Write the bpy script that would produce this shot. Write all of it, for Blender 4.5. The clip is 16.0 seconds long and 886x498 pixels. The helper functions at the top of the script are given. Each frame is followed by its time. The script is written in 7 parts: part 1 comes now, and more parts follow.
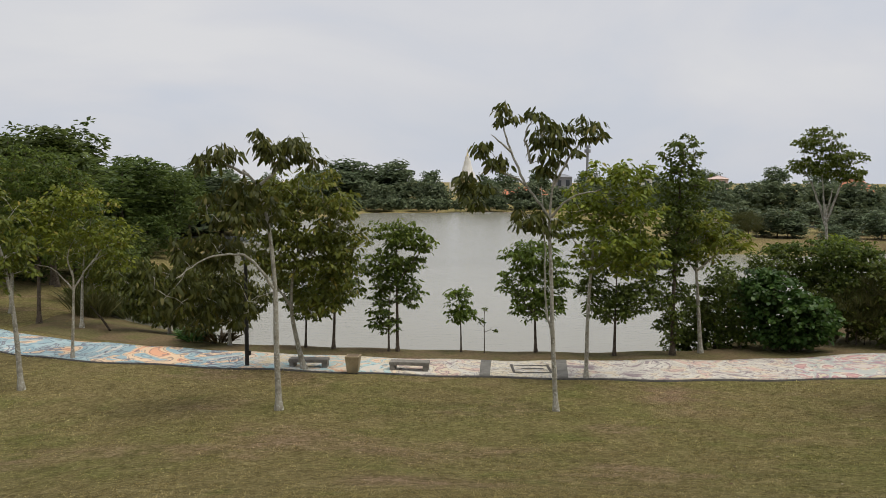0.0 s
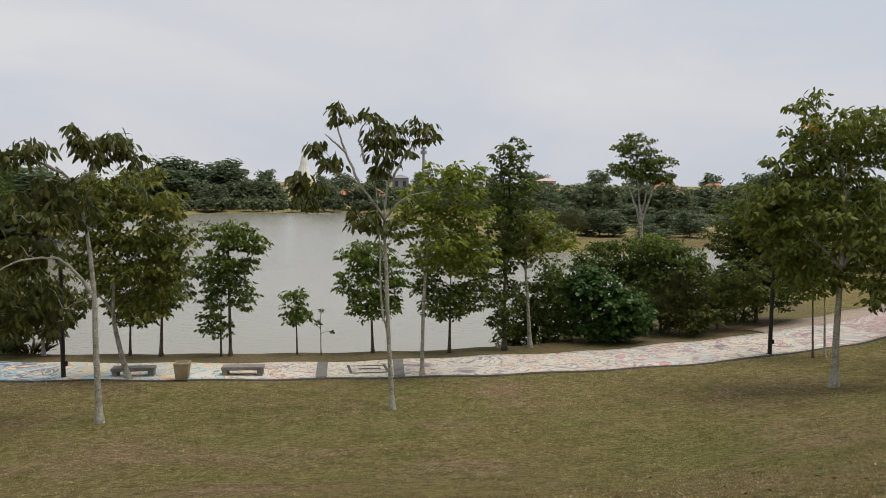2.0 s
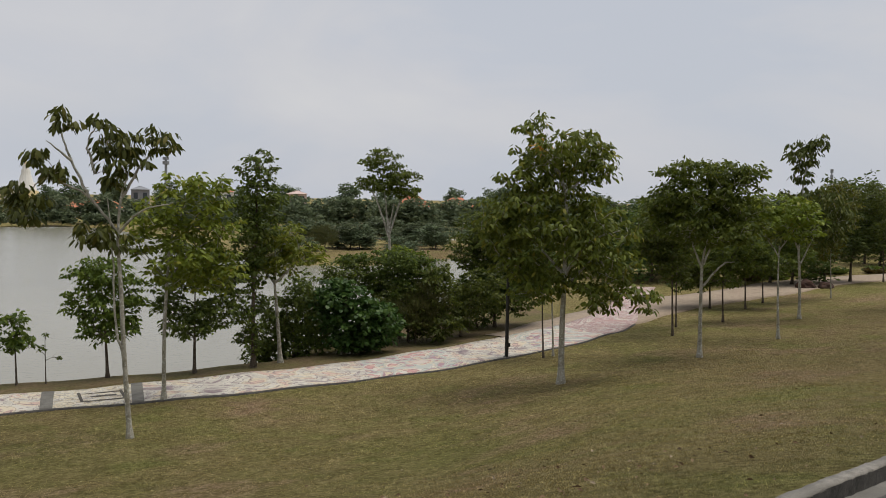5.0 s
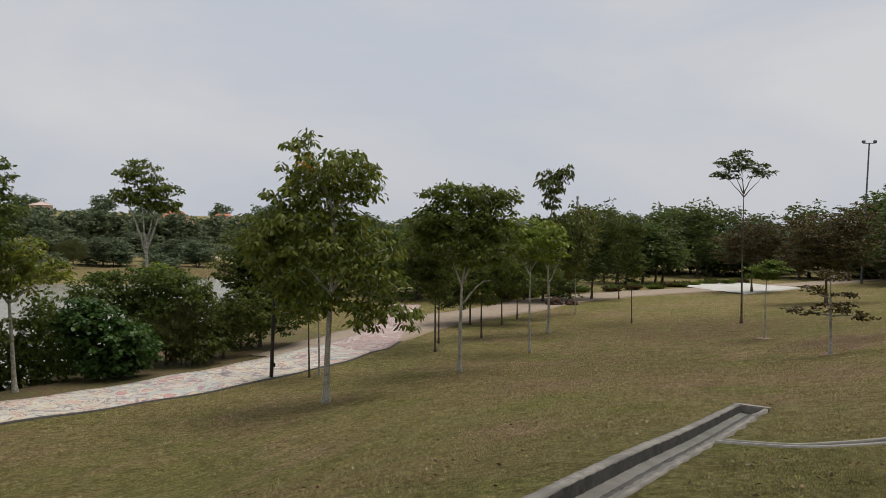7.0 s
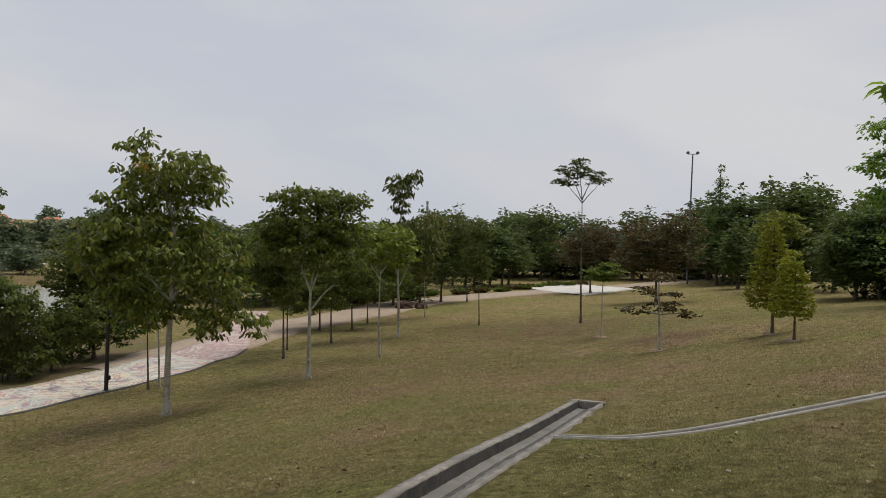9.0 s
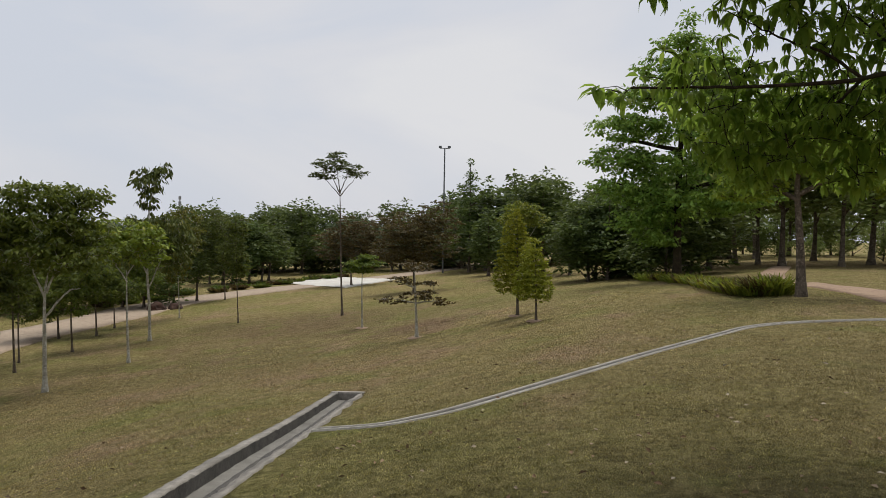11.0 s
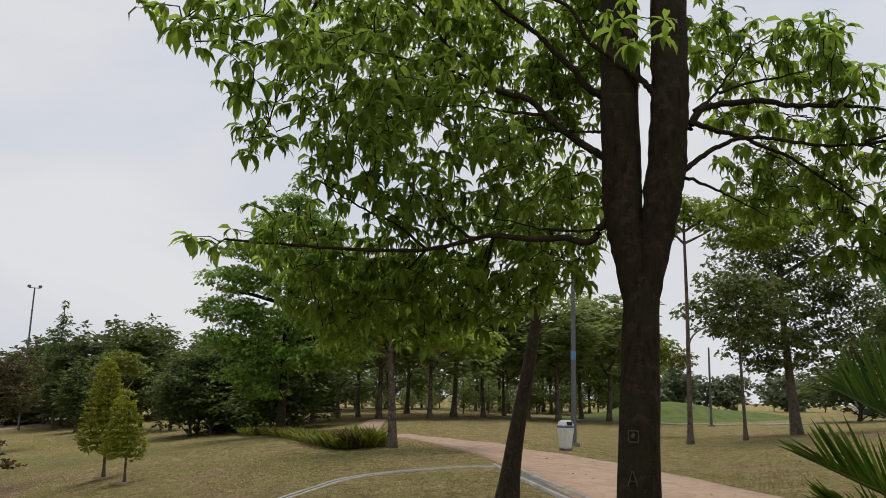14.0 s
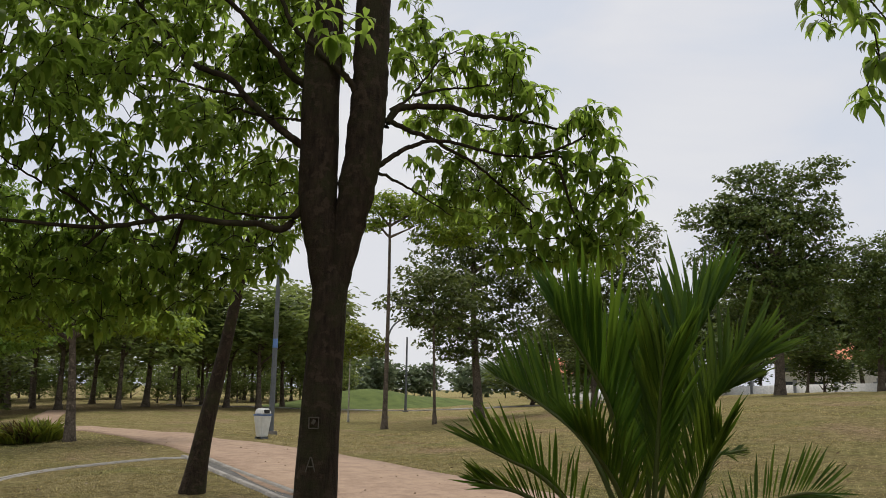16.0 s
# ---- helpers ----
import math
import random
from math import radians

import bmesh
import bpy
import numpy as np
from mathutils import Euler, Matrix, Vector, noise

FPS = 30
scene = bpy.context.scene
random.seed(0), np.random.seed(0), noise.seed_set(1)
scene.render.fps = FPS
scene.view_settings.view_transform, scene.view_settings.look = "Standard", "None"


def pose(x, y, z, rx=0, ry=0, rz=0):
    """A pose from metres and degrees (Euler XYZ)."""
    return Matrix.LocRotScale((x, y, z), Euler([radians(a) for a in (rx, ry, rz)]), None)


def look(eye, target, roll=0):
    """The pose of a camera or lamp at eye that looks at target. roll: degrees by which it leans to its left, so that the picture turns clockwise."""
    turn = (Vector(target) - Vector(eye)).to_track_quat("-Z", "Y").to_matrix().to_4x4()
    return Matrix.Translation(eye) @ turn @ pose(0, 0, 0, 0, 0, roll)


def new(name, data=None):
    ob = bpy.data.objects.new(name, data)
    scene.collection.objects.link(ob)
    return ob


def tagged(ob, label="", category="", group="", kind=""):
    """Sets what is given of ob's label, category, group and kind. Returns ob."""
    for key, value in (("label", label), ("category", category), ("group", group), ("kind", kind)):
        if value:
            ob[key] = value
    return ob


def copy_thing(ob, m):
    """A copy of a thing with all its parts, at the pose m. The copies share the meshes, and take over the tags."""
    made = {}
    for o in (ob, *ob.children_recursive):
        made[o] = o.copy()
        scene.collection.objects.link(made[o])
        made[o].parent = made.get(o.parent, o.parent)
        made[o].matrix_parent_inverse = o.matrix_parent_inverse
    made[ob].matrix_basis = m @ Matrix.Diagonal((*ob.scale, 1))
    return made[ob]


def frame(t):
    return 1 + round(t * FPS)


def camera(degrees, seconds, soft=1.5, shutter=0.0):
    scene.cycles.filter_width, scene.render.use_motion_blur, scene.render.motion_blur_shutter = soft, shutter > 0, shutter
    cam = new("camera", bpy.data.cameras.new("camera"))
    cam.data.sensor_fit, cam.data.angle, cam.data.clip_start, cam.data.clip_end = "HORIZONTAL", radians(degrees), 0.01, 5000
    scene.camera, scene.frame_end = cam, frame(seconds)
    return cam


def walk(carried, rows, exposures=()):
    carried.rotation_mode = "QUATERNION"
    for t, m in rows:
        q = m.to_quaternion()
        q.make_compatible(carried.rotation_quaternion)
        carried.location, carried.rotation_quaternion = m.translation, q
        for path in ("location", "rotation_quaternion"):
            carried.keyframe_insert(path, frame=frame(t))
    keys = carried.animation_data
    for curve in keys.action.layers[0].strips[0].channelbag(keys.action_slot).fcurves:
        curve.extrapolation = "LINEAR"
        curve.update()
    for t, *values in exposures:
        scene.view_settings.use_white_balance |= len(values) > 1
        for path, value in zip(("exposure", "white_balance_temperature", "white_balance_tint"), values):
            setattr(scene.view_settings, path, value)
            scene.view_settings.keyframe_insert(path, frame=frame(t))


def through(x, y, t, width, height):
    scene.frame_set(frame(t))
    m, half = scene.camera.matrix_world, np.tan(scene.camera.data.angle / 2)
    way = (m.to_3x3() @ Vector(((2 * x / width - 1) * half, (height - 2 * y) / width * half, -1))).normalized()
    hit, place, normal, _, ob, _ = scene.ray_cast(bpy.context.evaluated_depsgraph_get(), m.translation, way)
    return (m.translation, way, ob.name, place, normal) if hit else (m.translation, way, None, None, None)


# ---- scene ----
cam = camera(57.9, 16.0, 0.9)
EYE = 7.2
PATH = [
    (0, (0.000, -0.000, 7.200), (0.000, 9.964, 6.355), 0.21),
    (0.5, (0.015, -0.000, 7.200), (0.428, 9.955, 6.356), 0.28),
    (1, (0.034, -0.002, 7.200), (0.931, 9.923, 6.366), 0.33),
    (1.5, (0.053, -0.004, 7.200), (1.457, 9.862, 6.369), 0.47),
    (2, (0.075, -0.008, 7.200), (2.076, 9.755, 6.374), 0.65),
    (2.5, (0.092, -0.011, 7.200), (2.537, 9.651, 6.386), 0.82),
    (3, (0.110, -0.017, 7.200), (3.046, 9.509, 6.394), 0.77),
    (5.5, (0.209, -0.064, 7.200), (5.812, 8.205, 6.710), 1.46),
    (6, (0.238, -0.086, 7.200), (6.609, 7.614, 6.849), 1.94),
    (6.5, (0.253, -0.099, 7.200), (7.024, 7.253, 6.874), 2.16),
    (7, (0.266, -0.112, 7.200), (7.397, 6.892, 6.897), 2.33),
    (7.5, (0.279, -0.125, 7.200), (7.757, 6.508, 6.918), 2.41),
    (8, (0.292, -0.140, 7.200), (8.108, 6.092, 6.948), 2.49),
    (10.5, (0.343, -0.226, 7.200), (9.528, 3.725, 7.072), 1.35),
    (11, (0.357, -0.264, 7.200), (9.922, 2.648, 7.033), 0.96),
    (11.5, (0.366, -0.304, 7.200), (10.190, 1.556, 6.995), 0.99),
    (12, (0.370, -0.328, 7.200), (10.299, 0.865, 7.150), 1.64),
    (12.5, (0.372, -0.350, 7.200), (10.335, 0.263, 7.808), 1.95),
    (13, (0.373, -0.379, 7.200), (10.281, -0.532, 8.544), 1.75),
    (13.5, (0.371, -0.406, 7.200), (10.190, -1.279, 8.885), 1.34),
    (14, (0.367, -0.438, 7.200), (10.052, -2.154, 9.008), 1.34),
    (14.5, (0.360, -0.471, 7.200), (9.835, -3.054, 9.084), 1.12),
    (15, (0.351, -0.500, 7.200), (9.584, -3.831, 9.111), 0.70),
    (15.5, (0.339, -0.529, 7.200), (9.253, -4.637, 9.115), 1.07),
    (16, (0.320, -0.564, 7.200), (8.781, -5.605, 8.933), 0.94),
]
walk(cam, [(t, look(eye, target, roll)) for t, eye, target, roll in PATH],
     [(0, 0.08), (3.2, 0.05), (5.5, -0.08), (8.2, -0.06), (10.5, 0.08), (11.5, 0.18), (13, 0.15), (14.5, 0.2), (16, 0.26)])

# ---- sky, sun, exposure ----
SUN_EL, SUN_AZ = 70.0, 105.0
world = bpy.data.worlds.new("sky")
scene.world = world
world.use_nodes = True


def make_sky():
    nt = world.node_tree
    nt.nodes.clear()
    out, bg = nt.nodes.new("ShaderNodeOutputWorld"), nt.nodes.new("ShaderNodeBackground")
    sky = nt.nodes.new("ShaderNodeTexSky")
    sky.sky_type, sky.sun_disc = "NISHITA", False
    sky.sun_elevation, sky.sun_rotation = radians(SUN_EL), radians(SUN_AZ)
    sky.air_density, sky.dust_density = 1.2, 3.0
    tc, mp = nt.nodes.new("ShaderNodeTexCoord"), nt.nodes.new("ShaderNodeMapping")
    mp.inputs["Scale"].default_value = (1.0, 1.0, 2.6)
    n1, n2 = nt.nodes.new("ShaderNodeTexNoise"), nt.nodes.new("ShaderNodeTexNoise")
    n1.inputs["Scale"].default_value, n1.inputs["Detail"].default_value, n1.inputs["Roughness"].default_value = 2.0, 6.0, 0.52
    n2.inputs["Scale"].default_value, n2.inputs["Detail"].default_value, n2.inputs["Distortion"].default_value = 2.1, 7.0, 0.5
    nt.links.new(tc.outputs["Generated"], mp.inputs["Vector"])
    for n in (n1, n2):
        nt.links.new(mp.outputs["Vector"], n.inputs["Vector"])
    r1 = nt.nodes.new("ShaderNodeValToRGB")
    r1.color_ramp.elements[0].position, r1.color_ramp.elements[0].color = 0.36, (0.93, 0.93, 0.93, 1)
    r1.color_ramp.elements[1].position, r1.color_ramp.elements[1].color = 0.62, (0.985, 0.985, 0.985, 1)
    r2 = nt.nodes.new("ShaderNodeValToRGB")
    r2.color_ramp.elements[0].position, r2.color_ramp.elements[0].color = 0.4, (5.6, 5.9, 6.55, 1)
    r2.color_ramp.elements[1].position, r2.color_ramp.elements[1].color = 0.52, (6.15, 6.24, 6.62, 1)
    puff = r2.color_ramp.elements.new(0.64)
    puff.color = (6.6, 6.62, 6.8, 1)
    nt.links.new(n1.outputs["Fac"], r1.inputs["Fac"])
    nt.links.new(n2.outputs["Fac"], r2.inputs["Fac"])
    mix = nt.nodes.new("ShaderNodeMix")
    mix.data_type = "RGBA"
    nt.links.new(r1.outputs["Color"], mix.inputs[0])
    nt.links.new(sky.outputs["Color"], mix.inputs[6])
    nt.links.new(r2.outputs["Color"], mix.inputs[7])
    nt.links.new(mix.outputs[2], bg.inputs["Color"])
    bg.inputs["Strength"].default_value = 0.1
    nt.links.new(bg.outputs["Background"], out.inputs["Surface"])


make_sky()
sun = new("sun", bpy.data.lights.new("sun", "SUN"))
sun.data.energy, sun.data.angle, sun.data.color = 2.5, radians(40), (1.0, 0.95, 0.86)
sun.matrix_world = look((0, 0, 60), (-math.sin(radians(SUN_AZ)) * math.cos(radians(SUN_EL)), -math.cos(radians(SUN_AZ)) * math.cos(radians(SUN_EL)), 60 - math.sin(radians(SUN_EL))))


# ---- materials ----
class Nodes:
    """Small wrapper that builds one node material."""

    def __init__(self, name):
        self.m = bpy.data.materials.new(name)
        self.m.use_nodes = True
        self.t = self.m.node_tree
        self.b = self.t.nodes["Principled BSDF"]
        self.out = self.t.nodes["Material Output"]
        self.c = self.node("TexCoord").outputs["Object"]

    def node(self, kind):
        return self.t.nodes.new("ShaderNode" + kind)

    def put(self, sock, value):
        if isinstance(value, bpy.types.NodeSocket):
            self.t.links.new(value, sock)
        elif sock.type == "RGBA":
            sock.default_value = (*value[:3], 1)
        else:
            sock.default_value = value

    def noise(self, scale, detail=4.0, rough=0.55, vec=None, distortion=0.0):
        n = self.node("TexNoise")
        self.put(n.inputs["Vector"], vec or self.c)
        n.inputs["Scale"].default_value, n.inputs["Detail"].default_value = scale, detail
        n.inputs["Roughness"].default_value, n.inputs["Distortion"].default_value = rough, distortion
        return n.outputs["Fac"]

    def ramp(self, fac, stops, hard=False):
        r = self.node("ValToRGB")
        e = r.color_ramp.elements
        while len(e) < len(stops):
            e.new(0.5)
        for k, (p, c) in enumerate(stops):
            e[k].position = p
            e[k].color = (c, c, c, 1) if isinstance(c, (int, float)) else (*c, 1)
        if hard:
            r.color_ramp.interpolation = "CONSTANT"
        self.put(r.inputs["Fac"], fac)
        return r.outputs["Color"]

    def mix(self, fac, a, b, how="MIX"):
        n = self.node("Mix")
        n.data_type, n.blend_type = "RGBA", how
        self.put(n.inputs[0], fac)
        self.put(n.inputs[6], a)
        self.put(n.inputs[7], b)
        return n.outputs[2]

    def math(self, how, a, b=0.5):
        n = self.node("Math")
        n.operation = how
        self.put(n.inputs[0], a)
        self.put(n.inputs[1], b)
        return n.outputs[0]

    def mapped(self, scale=(1, 1, 1), rot=(0, 0, 0), vec=None):
        n = self.node("Mapping")
        self.put(n.inputs["Vector"], vec or self.c)
        n.inputs["Scale"].default_value, n.inputs["Rotation"].default_value = scale, rot
        return n.outputs[0]

    def bump(self, height, strength=0.4, dist=0.02):
        n = self.node("Bump")
        self.put(n.inputs["Height"], height)
        n.inputs["Strength"].default_value, n.inputs["Distance"].default_value = strength, dist
        self.put(self.b.inputs["Normal"], n.outputs[0])

    def done(self, color, rough=0.8, metal=0.0, spec=None):
        self.put(self.b.inputs["Base Color"], color)
        self.put(self.b.inputs["Roughness"], rough)
        self.b.inputs["Metallic"].default_value = metal
        if spec is not None:
            self.b.inputs["Specular IOR Level"].default_value = spec
        return self.m


def leaf_mat(name, dark, mid, light, odd=None, gloss=0.5, through=0.35):
    n = Nodes(name)
    g, o = n.node("NewGeometry"), n.node("ObjectInfo")
    col = n.ramp(g.outputs["Random Per Island"], [(0.0, dark), (0.5, mid), (0.9, light), (1.0, odd or light)])
    patch = n.noise(1.3, 2.0)
    col = n.mix(n.ramp(patch, [(0.35, 0.0), (0.7, 0.55)]), col, mid)
    h = n.node("HueSaturation")
    n.put(h.inputs["Hue"], n.math("ADD", n.math("MULTIPLY", o.outputs["Random"], 0.03), 0.485))
    n.put(h.inputs["Value"], n.math("ADD", n.math("MULTIPLY", o.outputs["Random"], 0.3), 0.85))
    n.put(h.inputs["Color"], col)
    m = n.done(h.outputs[0], gloss, 0.0, 0.22)
    tr, mx = n.node("BsdfTranslucent"), n.node("MixShader")
    n.put(tr.inputs["Color"], n.mix(0.5, h.outputs[0], light))
    mx.inputs[0].default_value = through
    n.t.links.new(n.b.outputs[0], mx.inputs[1])
    n.t.links.new(tr.outputs[0], mx.inputs[2])
    n.t.links.new(mx.outputs[0], n.out.inputs["Surface"])
    return m


def bark_mat(name, a, b, moss=None):
    n = Nodes(name)
    v = n.mapped((1, 1, 0.3))
    f = n.noise(26.0, 6.0, 0.7, v)
    col = n.ramp(f, [(0.3, a), (0.7, b)])
    big = n.ramp(n.noise(4.0, 5.0, 0.65), [(0.45, 0.0), (0.62, 0.75)])
    col = n.mix(big, col, moss or tuple(0.55 * c for c in a))
    spots = n.ramp(n.noise(13.0, 4.0, 0.6), [(0.56, 0.0), (0.62, 0.8)])
    col = n.mix(spots, col, tuple(min(0.55, 1.25 * c) for c in b))
    rings = n.noise(30.0, 3.0, 0.6, n.mapped((0.25, 0.25, 1)))
    n.bump(n.math("ADD", f, n.math("MULTIPLY", rings, 0.6)), 0.9, 0.02)
    return n.done(col, 0.9, 0.0, 0.12)


def stone_mat(name, a, b, scale=6.0, rough=0.85, dirt=(0.06, 0.055, 0.045)):
    n = Nodes(name)
    f = n.noise(scale, 8.0, 0.7)
    col = n.ramp(f, [(0.36, a), (0.62, b)])
    col = n.mix(n.ramp(n.noise(scale * 0.25, 5.0, 0.65), [(0.45, 0.0), (0.65, 0.6)]), col, dirt)
    col = n.mix(n.ramp(n.noise(scale * 6, 4.0, 0.7), [(0.56, 0.0), (0.66, 0.45)]), col, tuple(0.5 * v for v in a))
    n.bump(n.math("ADD", f, n.noise(scale * 8, 4.0)), 0.4, 0.015)
    return n.done(col, rough)


def plain_mat(name, col, rough=0.6, metal=0.0, vary=0.15):
    n = Nodes(name)
    f = n.noise(7.0, 4.0)
    c = n.ramp(f, [(0.3, tuple(v * (1 - vary) for v in col)), (0.7, tuple(min(1, v * (1 + vary)) for v in col))])
    return n.done(c, n.ramp(n.noise(20.0), [(0.3, rough * 0.85), (0.7, min(1, rough * 1.15))]), metal)


def lawn_mat(name, gain):
    n = Nodes(name)
    big = n.noise(0.11, 4.0, 0.55, None, 0.6)
    mid = n.noise(0.75, 6.0, 0.65)
    lump = n.noise(2.2, 7.0, 0.74)
    fine = n.noise(9.0, 8.0, 0.78)
    blade = n.noise(60.0, 5.0, 0.75)
    mixed = n.math("ADD", n.math("MULTIPLY", fine, 0.7), n.math("MULTIPLY", lump, 0.3))
    green = n.ramp(mixed, [(0.4, (0.075, 0.075, 0.022)), (0.5, (0.175, 0.168, 0.058)), (0.6, (0.29, 0.27, 0.11))])
    straw = n.ramp(mixed, [(0.4, (0.11, 0.086, 0.034)), (0.5, (0.22, 0.182, 0.08)), (0.6, (0.35, 0.3, 0.15))])
    soil = n.ramp(mixed, [(0.4, (0.16, 0.1, 0.065)), (0.5, (0.27, 0.18, 0.125)), (0.6, (0.42, 0.305, 0.225))])
    m1 = n.math("ADD", n.math("MULTIPLY", big, 0.6), n.math("MULTIPLY", mid, 0.4))
    col = n.mix(n.ramp(m1, [(0.37, 0.0), (0.52, 1.0)]), green, straw)
    worn = n.ramp(n.noise(0.22, 6.0, 0.62, n.mapped((1, 1.7, 1))), [(0.54, 0.0), (0.66, 0.9)])
    col = n.mix(n.math("MULTIPLY", worn, n.ramp(mixed, [(0.42, 0.1), (0.54, 0.85)])), col, soil)
    earth = n.ramp(mixed, [(0.4, (0.075, 0.05, 0.03)), (0.6, (0.2, 0.14, 0.085))])
    for px, py, size, most in ((20.8, 8.3, 5.5, 0.8), (32.0, 9.9, 5.0, 0.8), (6.7, 22.9, 3.0, 0.75), (7.5, 1.0, 7.0, 0.3), (24.0, 15.0, 12.0, 0.42), (38.0, 19.0, 14.0, 0.7), (48.0, 88.0, 24.0, 0.7), (62.0, -9.0, 24.0, 0.7), (31.8, 10.3, 4.4, 0.9)):
        v = n.node("VectorMath")
        v.operation = "DISTANCE"
        n.put(v.inputs[0], n.mapped((1, 1, 0)))
        v.inputs[1].default_value = (px, py, 0)
        ring = n.math("ADD", n.math("DIVIDE", v.outputs["Value"], size), n.math("MULTIPLY", n.noise(0.6, 5.0, 0.65), 1.2))
        col = n.mix(n.ramp(n.math("MULTIPLY", ring, 0.5), [(0.38, most), (0.72, 0.0)]), col, green if px == 7.5 else earth if size in (4.4, 12.0, 14.0, 24.0) else n.mix(n.ramp(mid, [(0.42, 0.0), (0.6, 1.0)]), straw, soil))
    lush = n.ramp(n.noise(0.45, 5.0, 0.65, n.mapped((1, 1, 1), (0, 0, 1.1))), [(0.55, 0.0), (0.66, 0.5)])
    col = n.mix(lush, col, n.ramp(mixed, [(0.4, (0.07, 0.088, 0.02)), (0.6, (0.235, 0.25, 0.075))]))
    tuft = n.ramp(n.noise(1.3, 8.0, 0.76), [(0.53, 0.0), (0.64, 0.35)])
    col = n.mix(tuft, col, (0.085, 0.074, 0.03))
    col = n.mix(n.ramp(blade, [(0.38, 0.35), (0.5, 0.0)]), col, (0.06, 0.052, 0.022))
    col = n.mix(1.0, col, (gain * 1.015, gain * 0.99, gain * 0.93), "MULTIPLY")
    n.bump(n.math("ADD", n.math("MULTIPLY", mixed, 1.3), blade), 1.0, 0.07)
    return n.done(col, 0.95, 0.0, 0.1)


def mural_mat(name, colours, scale=0.55, seed=0.0, line=0.6):
    """Paint on concrete: large curling fields of colour with dark and pale outlines, a little worn."""
    n = Nodes(name)
    v = n.node("Mapping")
    n.put(v.inputs["Vector"], n.c)
    v.inputs["Location"].default_value = (seed * 3.7, seed * 1.9, 0)
    v = v.outputs[0]
    w = n.noise(scale, 2.0, 0.5, v, 2.4)
    colours = [tuple(0.8 * v + 0.2 * w for v, w in zip(q, (0.56, 0.51, 0.44))) for q in colours]
    k = len(colours)
    col = n.ramp(w, [(0.26 + 0.48 * i / k, c) for i, c in enumerate(colours)], True)
    w2 = n.noise(scale * 2.1, 1.0, 0.4, n.mapped((1, 1, 1), (0, 0, 0.7), v), 3.0)
    rings = n.math("PINGPONG", n.math("MULTIPLY", w2, 9.0), 0.5)
    col = n.mix(n.math("MULTIPLY", n.ramp(w2, [(0.52, 0.0), (0.53, 1.0)]), n.ramp(rings, [(0.25, 0.0), (0.27, 0.9)])), col, colours[-1])
    lines = n.math("PINGPONG", n.math("MULTIPLY", w, 2.0 * k / 0.96), 0.5)
    col = n.mix(n.ramp(lines, [(0.075, line), (0.1, 0.0)]), col, (0.1, 0.09, 0.11))
    wear = n.noise(5.0, 6.0, 0.7)
    col = n.mix(n.ramp(wear, [(0.52, 0.0), (0.75, 0.4)]), col, (0.5, 0.46, 0.4))
    n.bump(n.noise(40.0, 3.0), 0.15, 0.005)
    return n.done(col, 0.75)


LEAF = {
    "olive": leaf_mat("olive_leaves", (0.05, 0.062, 0.01), (0.105, 0.124, 0.018), (0.19, 0.205, 0.03), (0.25, 0.18, 0.03)),
    "droop": leaf_mat("drooping_leaves", (0.033, 0.045, 0.01), (0.072, 0.088, 0.018), (0.135, 0.145, 0.03), (0.2, 0.175, 0.045)),
    "yellow": leaf_mat("yellow_green_leaves", (0.075, 0.105, 0.012), (0.15, 0.19, 0.022), (0.24, 0.275, 0.032), (0.3, 0.24, 0.045)),
    "green": leaf_mat("green_leaves", (0.040, 0.063, 0.011), (0.089, 0.124, 0.018), (0.165, 0.200, 0.030), through=0.42),
    "dark": leaf_mat("dark_leaves", (0.031, 0.051, 0.011), (0.073, 0.100, 0.019), (0.151, 0.188, 0.031), through=0.45),
    "broad": leaf_mat("broad_glossy_leaves", (0.022, 0.055, 0.012), (0.045, 0.1, 0.022), (0.09, 0.155, 0.035), None, 0.4),
    "reed": leaf_mat("reed_leaves", (0.035, 0.046, 0.012), (0.07, 0.078, 0.022), (0.12, 0.115, 0.036)),
    "feather": leaf_mat("feathery_leaves", (0.035, 0.05, 0.014), (0.065, 0.085, 0.024), (0.1, 0.125, 0.036)),
    "lime": leaf_mat("light_green_leaves", (0.090, 0.147, 0.018), (0.179, 0.265, 0.032), (0.309, 0.389, 0.045), None, 0.6, 0.45),
    "copper": leaf_mat("coppery_leaves", (0.036, 0.03, 0.011), (0.072, 0.054, 0.018), (0.12, 0.08, 0.026), (0.09, 0.1, 0.03)),
    "cone": leaf_mat("bright_shrub_leaves", (0.107, 0.135, 0.012), (0.213, 0.240, 0.022), (0.330, 0.330, 0.034)),
    "tier": leaf_mat("tiered_leaves", (0.066, 0.122, 0.022), (0.155, 0.243, 0.042), (0.273, 0.358, 0.063), through=0.45),
    "near": leaf_mat("near_drooping_leaves", (0.069, 0.123, 0.017), (0.148, 0.239, 0.034), (0.268, 0.365, 0.056), (0.353, 0.416, 0.080), 0.42, 0.78),
    "wood": leaf_mat("woodland_leaves", (0.031, 0.050, 0.013), (0.070, 0.102, 0.026), (0.135, 0.174, 0.042), through=0.42),
    "shade": leaf_mat("shady_wood_leaves", (0.06, 0.085, 0.025), (0.135, 0.178, 0.05), (0.24, 0.285, 0.078), through=0.55),
    "palm": leaf_mat("palm_leaflets", (0.022, 0.051, 0.006), (0.057, 0.112, 0.010), (0.129, 0.192, 0.018), None, 0.42, 0.45),
}
